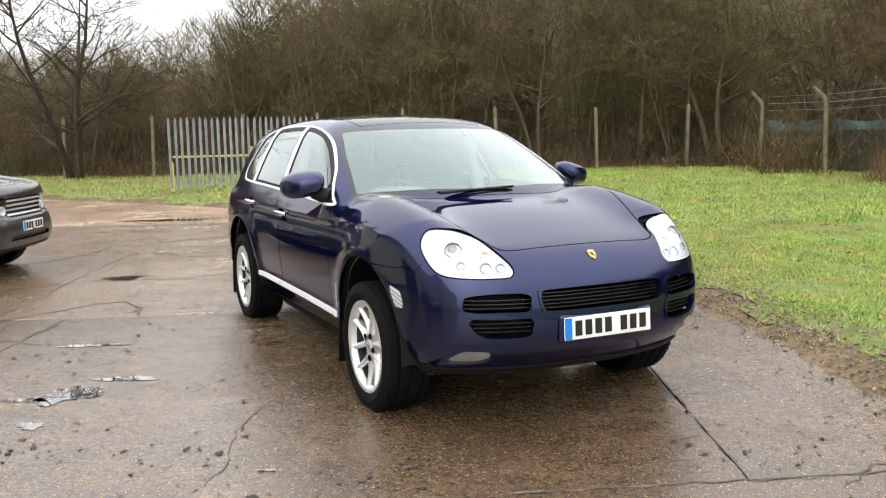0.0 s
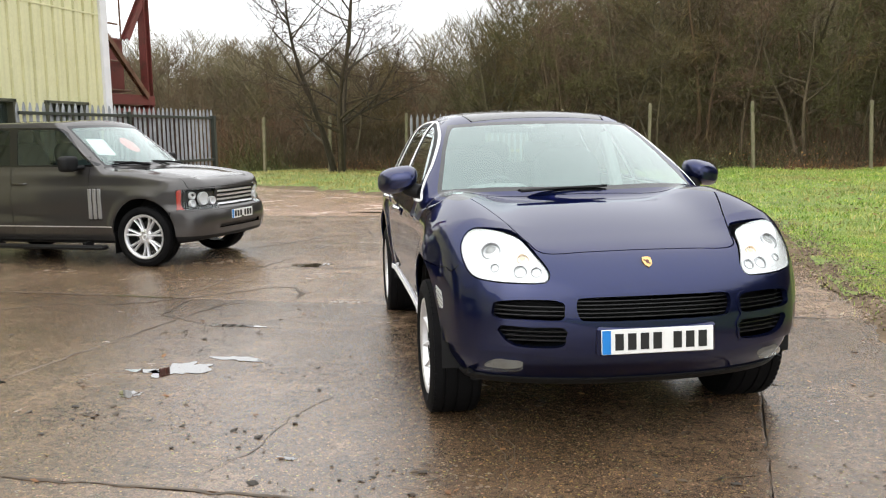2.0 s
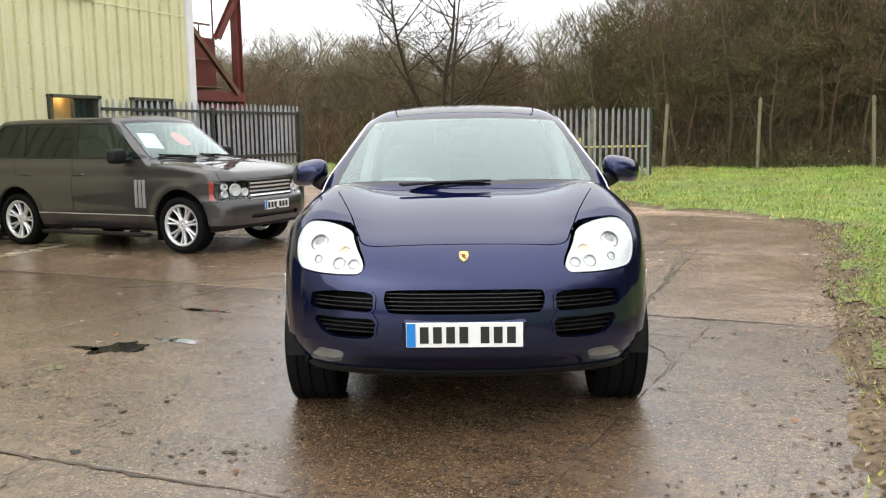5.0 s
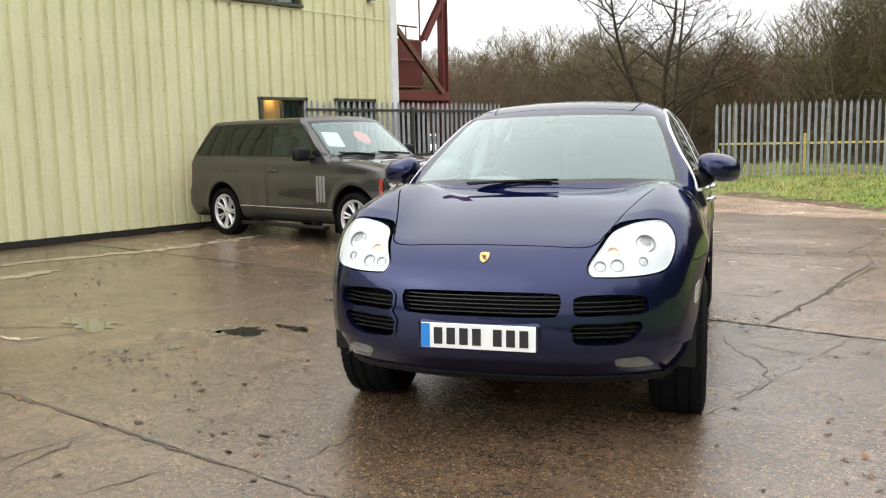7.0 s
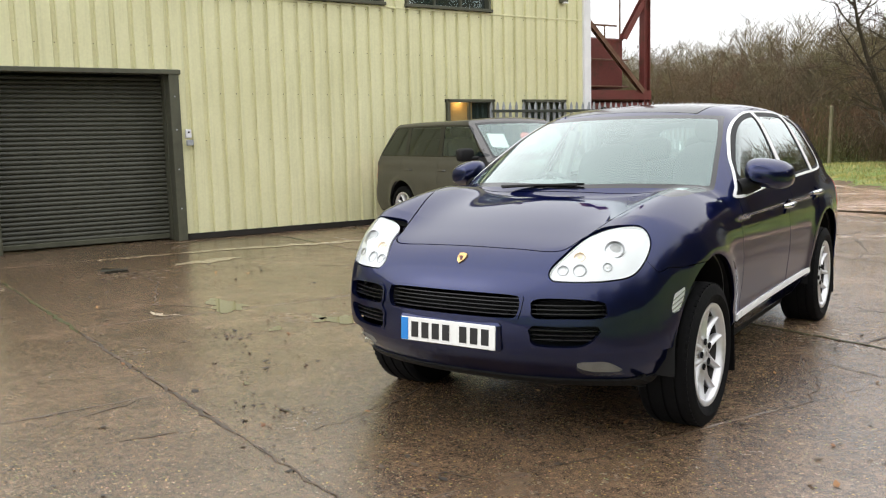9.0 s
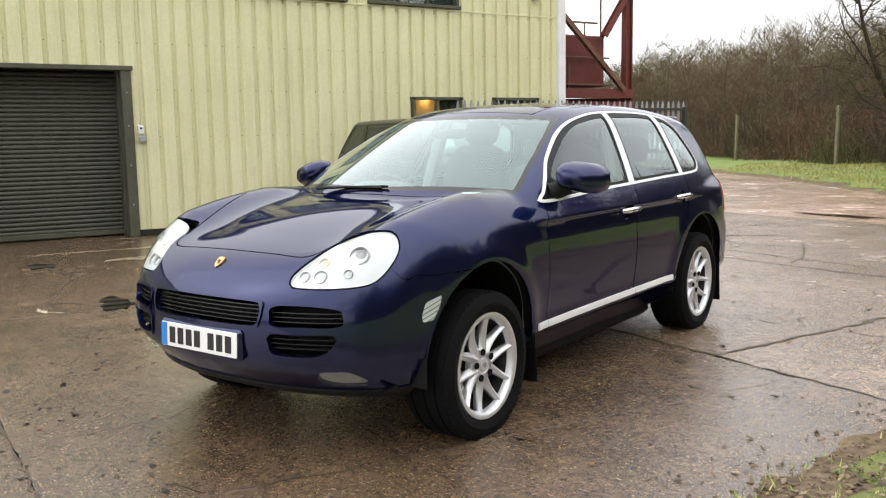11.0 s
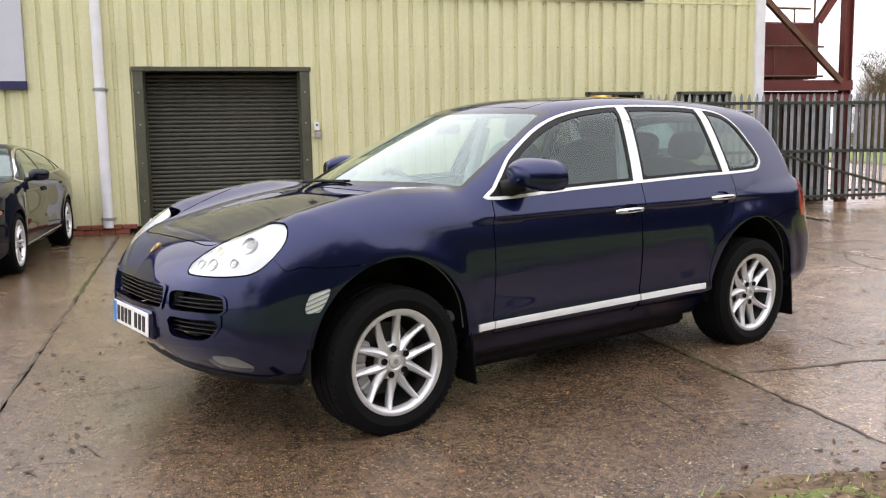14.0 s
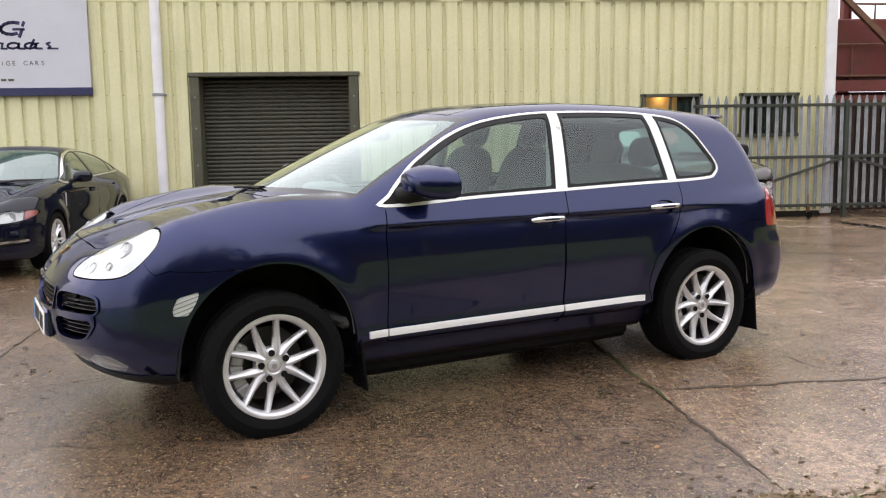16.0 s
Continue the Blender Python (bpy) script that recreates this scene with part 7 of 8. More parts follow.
# door mirrors
for sgn in (1, -1):
    s = Shape()
    n_r, n_s = 14, 22
    v, f = [], []
    for i in range(n_r + 1):
        t = i / n_r
        x_ = -0.715 - 0.205 * t
        k = math.sin(math.pi * min(1, 0.12 + 0.52 * t)) ** 0.62 if t < 0.98 else 0.97
        for j in range(n_s):
            a = 2 * math.pi * j / n_s
            ca, sa = math.cos(a), math.sin(a)
            yy = 0.122 * k * math.copysign(abs(ca) ** 0.72, ca)
            zz = 0.083 * k * math.copysign(abs(sa) ** 0.75, sa)
            v.append((x_ - 0.03 * (yy / 0.12 if sgn > 0 else yy / 0.12) * 1.0, sgn * (0.995 + yy + 0.01 * t), 1.226 + zz - 0.02 * yy / 0.12))
        if i:
            f += [((i - 1) * n_s + j, (i - 1) * n_s + (j + 1) % n_s, i * n_s + (j + 1) % n_s, i * n_s + j) for j in range(n_s)]
    f.append(tuple(range(n_s))[::-1])
    if sgn < 0:
        f = [q[::-1] for q in f]
    s.add(v, f)
    mir = part("door_mirror", s, NAVY, suv, "blue door mirror on a black foot", smooth=60)
    s = Shape()
    s.prism([(0.098 * math.copysign(abs(math.cos(a)) ** 0.7, math.cos(a)), 0.066 * math.copysign(abs(math.sin(a)) ** 0.7, math.sin(a))) for a in np.linspace(0, 2 * math.pi, 25)[:-1]], 0, 0.004, pose(-0.914, sgn * 1.005, 1.226, 90, 0, -90))
    part("mirror_glass", s, CHROME, mir)
    s = Shape()
    s.tube([(-0.72, sgn * 0.865, 1.15), (-0.775, sgn * 0.92, 1.165), (-0.80, sgn * 0.96, 1.175)], [0.05, 0.045, 0.035], 12)
    part("mirror_foot", s, BLACKP, mir)

# wipers
for p0, p1 in (((-0.205, -0.36, 1.176), (-0.212, 0.12, 1.190)),):
    a, b = Vector(p0), Vector(p1)
    s = Shape()
    s.tube([a, (a + b) / 2 + Vector((0.004, 0, 0.006)), b], [0.009, 0.007, 0.005], 6)
    w_ = part("wiper", s, BLACKP, suv)
    s = Shape()
    s.box((0, 0, 0), (0.012, (b - a).length * 1.1, 0.014), bevel=0.003, m=Matrix.Translation((a + b) / 2 + Vector((-0.014, 0.01, 0.004))) @ (b - a).to_track_quat("Y", "Z").to_matrix().to_4x4())
    part("wiper_blade", s, RUBBER, w_)

# cabin
s = Shape()
s.box((-1.9, 0, 0.50), (3.0, 1.6, 0.06), bevel=0.02)
part("cabin_floor", s, CABIN, suv)
s = Shape()
s.ball((-0.62, 0, 0.98), (0.30, 0.80, 0.165), 28, 14, 0.55)
part("dashboard", s, CABIN, suv)
s = Shape()
s.ball((-0.80, -0.37, 1.13), (0.12, 0.20, 0.06), 20, 10, 0.6)
part("instrument_hood", s, CABIN, suv)
steering_wheel(suv, -0.93, -0.37, 1.06)
for y in (-0.37, 0.37):
    car_seat(suv, -1.50, y, 0.76, 0.54, back=0.60)
car_seat(suv, -2.42, 0.0, 0.78, 1.30, head=False, back=0.44)
for y in (-0.40, 0.0, 0.40):
    s = Shape()
    s.ball((0, 0, 0), (0.055, 0.14, 0.10), 20, 12, 0.65, pose(-2.82, y, 1.34, 0, -14, 0))
    part("rear_headrest", s, SEATM, suv)
s = Shape()
s.box((-3.15, 0, 1.06), (0.6, 1.5, 0.03), bevel=0.01)
part("parcel_shelf", s, CABIN, suv)
s = Shape()
s.box((-1.02, 0.0, 1.475), (0.05, 0.23, 0.062), bevel=0.018)
s.tube([(-1.02, 0, 1.49), (-1.04, 0, 1.545)], 0.012, 8)
part("rear_view_mirror", s, BLACKP, suv)
for y in (-0.78, 0.78):
    s = Shape()
    s.tube([(-1.78, y, 1.0), (-1.86, y * 0.86, 1.5)], 0.05, 8)
    part("inner_pillar", s, HEADLN, suv)
s = Shape()
s.ball((-3.34, 0, 1.575), (0.13, 0.56, 0.020), 24, 10, 0.6)
part("roof_spoiler", s, NAVY, suv)
# shields and running gear under the floor
for (x, y, z), size in (((-1.43, 0, 0.245), (1.95, 1.50, 0.13)), ((-0.02, 0, 0.29), (0.80, 0.98, 0.14)), ((-2.95, 0, 0.29), (1.05, 0.98, 0.20))):
    s = Shape()
    s.box((x, y, z), size, bevel=0.04)
    part("underbody_shield", s, GRILLEB, suv)
for x in (0.0, -2.855):
    s = Shape()
    s.tube([(x, -0.72, 0.36), (x, -0.3, 0.33), (x, 0.3, 0.33), (x, 0.72, 0.36)], [0.05, 0.06, 0.06, 0.05], 8)
    part("axle", s, GRILLEB, suv)
# rear plate area, exhausts and mud flaps
for y in (-0.62, 0.62):
    s = Shape()
    s.lathe([(0.045, -0.1), (0.045, 0.0), (0.038, 0.0), (0.038, -0.1)], 20, pose(-3.80, y, 0.34, 0, -90, 0))
    part("exhaust_tip", s, CHROME, suv)
for x, zt, L in ((-0.47, 0.46, 0.30), (-3.335, 0.44, 0.30)):
    for sgn in (1, -1):
        s = Shape()
        m = pose(x, sgn * 0.845, zt - L / 2, 0, 6, 0)
        s.box((0, 0, 0), (0.014, 0.17, L), bevel=0.005, m=m)
        part("mud_flap", s, RUBBER, suv)
for sgn in (1, -1):
    s = Shape()
    s.prism([(0.44, 0.38), (0.60, 0.36), (0.53, 0.34), (0.43, 0.305)], 0, 0.02, pose(0, sgn * 0.80 if sgn > 0 else -0.78, 0, 90, 0, 0))
    part("air_deflector", s, BLACKP, suv)
for x in (0.0, -2.86):
    for sgn in (1, -1):
        liner(suv, x, sgn * 0.50, sgn * 0.915, 0.43, 0.452)
WH = wheel_meshes(0.362, 0.252, 0.255, "pairs", RUBBER, SATIN)
CAL = caliper_mesh(0.252)
for x in (0.0, -2.855):
    for sgn in (1, -1):
        fit_wheel(WH, suv, x, sgn * 0.945, 0.361, sgn > 0, 0 if x == 0 else 24, CAL)

# ---- grey estate parked against the wall ----
_r_plan = spl([-4.0, -3.7, -3.2, -2.0, -0.6, 0.1, 0.5, 0.9], [0.87, 0.905, 0.925, 0.925, 0.925, 0.93, 0.91, 0.86])
_r_side = spl([0.2, 0.3, 0.42, 0.6, 0.92, 0.95, 1.08, 1.19, 1.3], [-0.10, -0.055, -0.012, 0.0, 0.004, -0.004, -0.016, -0.04, -0.08])
_r_nose = spl([0.0, 0.45, 0.66, 0.80, 0.88, 0.94, 1.1], [0.795, 0.772, 0.735, 0.66, 0.54, 0.30, -0.5])
_r_nosez = spl([0.15, 0.30, 0.42, 0.62, 0.66, 0.70, 0.90, 1.05], [-0.16, -0.06, 0.0, 0.0, -0.015, -0.05, -0.065, -0.12])
_r_hood = spl([-1.2, -0.45, -0.1, 0.3, 0.6, 0.75, 0.9], [1.17, 1.155, 1.135, 1.085, 1.03, 0.985, 0.90])
_r_tail = spl([0.2, 0.4, 0.6, 0.66, 0.72, 1.15, 1.43, 1.66, 1.8], [-3.80, -3.92, -3.93, -3.92, -3.875, -3.84, -3.62, -3.42, -3.30])


def rr(x, y, z):
    a = np.abs(y)
    fl = 0.0
    for cx in (0.0, -2.88):
        r = np.hypot(x - cx, z - 0.40)
        fl = fl + 0.014 * np.exp(-(((r - 0.44) / 0.05) ** 2)) * np.clip((z - 0.2) / 0.2, 0, 1)
    f1 = a - (_r_plan(x) + _r_side(z) + fl)
    f2 = (z - (_r_hood(x) + 0.02 * np.exp(-(((a - 0.72) / 0.09) ** 2)) - 0.02 * (a / 0.8) ** 2)) * 0.97
    f3 = (x - (_r_nose(a) + _r_nosez(z))) * 0.95
    f4 = (_r_tail(z) + 0.10 * a**4 - x) * 0.95
    b = smax(smax(smax(f1, f2, 0.07), f3, 0.06), f4, 0.07)
    b = smax(b, 0.26 + 0.05 * np.clip((x - 0.3) / 0.4, 0, 1) - z, 0.04)
    q = z - 1.19
    g1 = a - (0.878 - 0.20 * q - 0.10 * q * q)
    g2 = z - (1.762 - 0.035 * (a / 0.7) ** 2 - 0.05 * np.clip((-1.5 - x) * 0.0 + (x + 1.5), 0, 1) ** 2 - 0.02 * np.clip((-2.4 - x), 0, 2) ** 2)
    d = -0.37 - 0.22 * a * a - x
    g3 = (z - (1.145 + 0.80 * d - 0.03 * d * np.abs(d))) * 0.8
    g4 = (_r_tail(z) + 0.12 * a * a - x) * 0.85
    g = smax(smax(smax(g1, g2, 0.07), g3, 0.04), g4, 0.06)
    return smin(b, smax(g, 1.05 - z, 0.02), 0.02)


est = thing("estate_car", pose(-4.85, 10.11, 0), "tall dark grey off-road estate car backed up to the wall", "car")
sh = shell(rr, (-4.1, -1.05, 0.15), (0.95, 1.05, 1.85), 0.03)
Q_DLO = outline(polygon([(-0.60, 1.195), (-0.78, 1.30), (-0.99, 1.51), (-1.12, 1.625), (-1.30, 1.655), (-2.2, 1.670), (-3.10, 1.665), (-3.26, 1.640), (-3.50, 1.40), (-3.66, 1.23), (-3.60, 1.205), (-2.2, 1.19), (-1.2, 1.185)], 4))
Q_WS = outline(polygon([(0.0, 1.185), (0.5, 1.182), (0.76, 1.175), (0.795, 1.20), (0.74, 1.45), (0.695, 1.64), (0.66, 1.675), (0.3, 1.690), (0.0, 1.693), (-0.3, 1.690), (-0.66, 1.675), (-0.695, 1.64), (-0.74, 1.45), (-0.795, 1.20), (-0.76, 1.175), (-0.5, 1.182)], 4))
_, sh = cut(sh, lambda x, y, z: both(either(np.hypot(x, np.maximum(z - 0.40, 0)) - 0.415, np.hypot(x + 2.88, np.maximum(z - 0.40, 0)) - 0.415), 0.52 - np.abs(y)))
crease = band(cut(sh, lambda x, y, z: both(0.6 - np.abs(y), x + 0.42, -2.46 - x))[0], lambda x, y, z: z - 0.47, 0.006)
lin, _ = cut(sh, lambda x, y, z: both(1.66 - z, x + 1.1))
inn, _ = cut(sh, lambda x, y, z: both(x - 0.4, -3.7 - x, 0.42 - z, z - 1.16, 0.6 - np.abs(y)))
ws, sh = cut(sh, lambda x, y, z: both(Q_WS(y, z), -1.30 - x))
fr, ws = cut(ws, lambda x, y, z: -Q_WS(y, z) - 0.03)
dl, sh = cut(sh, lambda x, y, z: both(Q_DLO(x, z), 0.5 - np.abs(y)))
post, dl = cut(dl, lambda x, y, z: either(np.abs(x + 1.80 + 0.12 * (z - 1.2)) - 0.055, np.abs(x + 2.80 + 0.05 * (z - 1.2)) - 0.05, -Q_DLO(x, z) - 0.025))
lampd = lambda x, y, z: both(np.abs(z - 0.79) - 0.118, 0.455 - np.abs(y), 0.44 - x)
lmp, sh = gap(sh, lampd)
grl, sh = cut(sh, lambda x, y, z: both(np.abs(z - 0.79) - 0.105, np.abs(y) - 0.43, 0.3 - x))
intake, sh = cut(sh, lambda x, y, z: both(np.abs(z - 0.455) - 0.025, np.abs(y) - 0.50, 0.3 - x))
skirt, sh = cut(sh, lambda x, y, z: both(z - 0.36, 0.40 - x))
und, sh = cut(sh, lambda x, y, z: z - 0.30)
tl, sh = cut(sh, lambda x, y, z: both(np.abs(z - 0.92) - 0.17, x + 3.74, 0.66 - np.abs(y)))
bon, sh = gap(sh, lambda x, y, z: both(x - 0.90, -0.42 - 0.2 * y * y - x, np.abs(y) - 0.83, 0.925 - z))
fd_, sh = gap(sh, lambda x, y, z: both(np.abs(x + 1.265) - 0.555, 0.32 - z, z - 1.30, 0.5 - np.abs(y)))
R_RD = outline(np.array([(-1.835, 1.3), (-1.835, 0.32), (-2.42, 0.32), (-2.46, 0.60), (-2.70, 0.80), (-2.90, 0.90), (-2.92, 1.3)]))
rd_, sh = gap(sh, lambda x, y, z: both(R_RD(x, z), 0.5 - np.abs(y)))
bmp, sh = gap(sh, lambda x, y, z: both(z - 0.655, 0.36 - x))
skin("body_shell", sh, rr, GREYPAINT, est)
skin("bonnet", bon, rr, GREYPAINT, est)
skin("front_bumper", bmp, rr, GREYPAINT, est)
skin("lower_skirt", skirt, rr, BLACKP, est)
skin("underbody", und, rr, BLACKP, est)
skin("windscreen", ws, rr, SCREEN, est, rim=0.004)
skin("windscreen_border", fr, rr, GLOSSBLK, est)
skin("headlining", lin, rr, HEADLN, est, "", -0.03, 0)
skin("bumper_intake", intake, rr, INK, est, "", -0.03, 0)
gb = skin("grille_back", grl, rr, INK, est, "", -0.04, 0)
for z0 in (0.715, 0.765, 0.815, 0.865):
    sl = band(grl, lambda x, y, z: z - z0, 0.011)
    skin("grille_bar", sl, rr, SATIN, gb, "grey metal grille bar", 0.002, 0.025)
for h_ in sides(inn):
    skin("inner_side_panel", h_, rr, CABIN, est, push=-0.06, rim=0)
est_doors = {}
for nm, pr, hx in (("front_door", fd_, -1.70), ("rear_door", rd_, -2.68)):
    for k, h_ in enumerate(sides(pr)):
        sgn = 1 if k == 0 else -1
        d_ = est_doors[nm, sgn] = skin(nm, h_, rr, GREYPAINT, est)
        s = Shape()
        s.tube([(hx - 0.10, sgn * 0.918, 0.985), (hx - 0.08, sgn * 0.945, 0.985), (hx + 0.08, sgn * 0.945, 0.985), (hx + 0.10, sgn * 0.918, 0.985)], 0.014, 8)
        part("door_handle", s, GREYPAINT, d_)
for h_ in sides(crease):
    skin("side_moulding", h_, rr, SATIN, est, "", 0.004, 0.008)
for sh_, nm, mat in ((post, "window_surround", GLOSSBLK),):
    for h_ in sides(sh_):
        skin(nm, h_, rr, mat, est)
for h_ in sides(dl):
    f_, rest = cut(h_, lambda x, y, z: -1.80 - x)
    m_, b_ = cut(rest, lambda x, y, z: -2.80 - x)
    skin("front_side_glass", f_, rr, GLASS, est, push=-0.004, rim=0.004)
    skin("rear_side_glass", m_, rr, DARKGLASS, est, push=-0.004, rim=0.004)
    skin("quarter_glass", b_, rr, DARKGLASS, est, push=-0.004, rim=0.004)
for k, h_ in enumerate(sides(lmp)):
    sgn = 1 if k == 0 else -1
    amb, rest = cut(h_, lambda x, y, z: np.abs(y) * -1 + 0.872)
    hl = skin("headlamp", rest, rr, CLEAR, est, "clear round headlamps in a dark housing", 0.0, 0.02)
    skin("lamp_housing", rest, rr, BLACKP, hl, "", -0.045, 0)
    skin("corner_marker", amb, rr, MARKER, hl, "orange-red corner marker", 0.002, 0.02)
    for y_, z_, r_k, x_ in ((0.52, 0.765, 0.050, 0.700), (0.645, 0.795, 0.078, 0.655), (0.775, 0.835, 0.044, 0.59), (0.775, 0.745, 0.044, 0.59)):
        s = Shape()
        s.lathe([(r_k, -0.03), (r_k, 0.006), (r_k * 0.9, 0.008), (r_k * 0.84, -0.004), (r_k * 0.4, -0.022), (0, -0.024)], 24, Matrix.Translation((x_, sgn * y_, z_)) @ Vector((1, 0.25 * sgn, 0)).to_track_quat("Z", "Y").to_matrix().to_4x4())
        part("round_lamp", s, LAMPW, hl)
for h_ in sides(tl):
    skin("tail_lamp", h_, rr, LAMPR, est, "", 0.003, 0.015)
number_plate(est, pose(0.805, 0, 0.575, 90, 0, 90), 0.52, 0.111, (3, 3))
for sgn in (1, -1):
    s = Shape()
    s.lathe([(0.045, -0.03), (0.045, 0.004), (0.036, 0.0), (0.0, -0.012)], 20, Matrix.Translation((0.755, sgn * 0.60, 0.535)) @ Vector((1, 0.2 * sgn, 0)).to_track_quat("Z", "Y").to_matrix().to_4x4())
    part("fog_lamp", s, LAMPW, est, "round fog lamp")
    vent = None
    s = Shape()
    s.box((-0.635, sgn * 0.926, 0.745), (0.195, 0.012, 0.38), bevel=0.004)
    vent = part("side_vent", s, GREYPAINT, est, "upright grey louvre panel")
    for k in range(3):
        s = Shape()
        s.box((-0.70 + 0.066 * k, sgn * 0.935, 0.745), (0.052, 0.022, 0.36), rot=8 * sgn, bevel=0.007)
        part("louvre", s, LOUVRE, vent)
    s = Shape()
    s.box((-1.42, sgn * 0.965, 0.225), (1.85, 0.13, 0.05), bevel=0.02)
    part("side_step", s, BLACKP, est, "black running board")
    for x_ in (-2.1, -0.8):
        s = Shape()
        s.box((x_, sgn * 0.88, 0.26), (0.05, 0.16, 0.05), bevel=0.006)
        part("step_bracket", s, BLACKP, est)
    s = Shape()
    s.ball((0, 0, 0), (0.075, 0.135, 0.095), 20, 12, 0.5, pose(-0.88, sgn * 1.045, 1.225, 0, 0, -6 * sgn))
    mir = part("door_mirror", s, BLACKP, est, "black door mirror")
    s = Shape()
    s.tube([(-0.80, sgn * 0.86, 1.18), (-0.84, sgn * 0.96, 1.175)], 0.03, 10)
    part("mirror_foot", s, BLACKP, mir)
    for x_ in (0.0, -2.88):
        liner(est, x_, sgn * 0.5, sgn * 0.90, 0.40, 0.425)
        s = Shape()
        s.box((x_ - 0.40, sgn * 0.80, 0.28), (0.012, 0.22, 0.26), bevel=0.004)
        part("mud_flap", s, RUBBER, est)
for p0, p1 in (((-0.40, -0.10, 1.185), (-0.52, -0.66, 1.225)), ((-0.40, 0.62, 1.18), (-0.46, 0.05, 1.215))):
    a, b = Vector(p0), Vector(p1)
    s = Shape()
    s.tube([a, (a + b) / 2 + Vector((0.01, 0, 0.02)), b], [0.012, 0.010, 0.007], 6)
    s.box((0, 0, 0), (0.016, (b - a).length, 0.022), m=Matrix.Translation((a + b) / 2 + Vector((-0.02, 0, 0.012))) @ (b - a).to_track_quat("Y", "Z").to_matrix().to_4x4())
    part("wiper", s, BLACKP, est)
s = Shape()
s.box((-2.1, 0, 0.52), (3.0, 1.6, 0.06))
part("cabin_floor", s, CABIN, est)
s = Shape()
s.ball((-0.72, 0, 1.02), (0.26, 0.78, 0.15), 24, 12, 0.5)
part("dashboard", s, CABIN, est)
steering_wheel(est, -1.02, -0.37, 1.12)
for y in (-0.37, 0.37):
    car_seat(est, -1.60, y, 0.82, 0.54, back=0.62)
car_seat(est, -2.55, 0.0, 0.86, 1.3, head=False, back=0.56)


def behind_glass(field, y, z, depth):
    """A frame of axes lying just inside a windscreen at the given width and height."""
    xs = np.linspace(0.2, -2.2, 1200)
    x = float(xs[int(np.argmax(field(xs, np.full(1200, y), np.full(1200, z)) < 0))])
    g = Vector(gradient(field, np.array([[x, y, z]]))[0]).normalized()
    side = g.cross(Vector((0, 0, 1))).normalized()
    up = side.cross(g)
    return Matrix((( *up,), (*side,), (*g,))).transposed().to_4x4(), Vector((x, y, z)) - g * depth


for y, z, nm, mat, lab, pts in ((-0.53, 1.43, "price_sheet", PLATEW, "white paper sheet behind the windscreen", [(-0.17, -0.13), (0.15, -0.15), (0.17, 0.11), (-0.14, 0.13)]),
                                (0.02, 1.45, "sticker", STICKER, "round pale red sticker inside the windscreen", [(0.15 * math.cos(a), 0.13 * math.sin(a)) for a in np.linspace(0, 2 * math.pi, 25)[:-1]])):
    rot, at_ = behind_glass(rr, y, z, 0.02)
    s = Shape()
    s.prism(pts, -0.001, 0.001, Matrix.Translation(at_) @ rot)
    part(nm, s, mat, est, lab)
WR = wheel_meshes(0.358, 0.258, 0.25, 7, RUBBER, SATIN)
for x in (0.0, -2.88):
    for sgn in (1, -1):
        fit_wheel(WR, est, x, sgn * 0.925, 0.357, sgn > 0, 10 if x else 0)

# ---- ink-blue saloon beside the rainwater pipe ----
_j_plan = spl([-4.1, -3.7, -3.0, -1.8, -0.6, 0.1, 0.6, 1.0], [0.78, 0.86, 0.915, 0.905, 0.905, 0.918, 0.88, 0.80])
_j_side = spl([0.15, 0.25, 0.36, 0.5, 0.68, 0.85, 0.97, 1.08], [-0.11, -0.05, -0.02, -0.015, 0.0, -0.012, -0.05, -0.11])
_j_nose = spl([0.0, 0.3, 0.5, 0.68, 0.80, 0.88, 0.93, 1.1], [0.90, 0.878, 0.835, 0.755, 0.64, 0.47, 0.2, -0.6])
_j_nosez = spl([0.15, 0.24, 0.36, 0.50, 0.62, 0.72, 0.85], [-0.10, -0.02, 0.0, 0.0, -0.012, -0.05, -0.14])
_j_hood = spl([-4.2, -3.9, -3.5, -3.0, -1.5, -0.5, 0.0, 0.4, 0.7, 0.85, 1.0], [0.95, 1.02, 1.05, 1.04, 1.03, 1.0, 0.945, 0.875, 0.80, 0.74, 0.66])
_j_roof = spl([-4.2, -3.8, -3.4, -3.0, -2.5, -2.0, -1.6, -1.3, -0.9], [0.86, 1.03, 1.17, 1.29, 1.395, 1.445, 1.452, 1.43, 1.36])


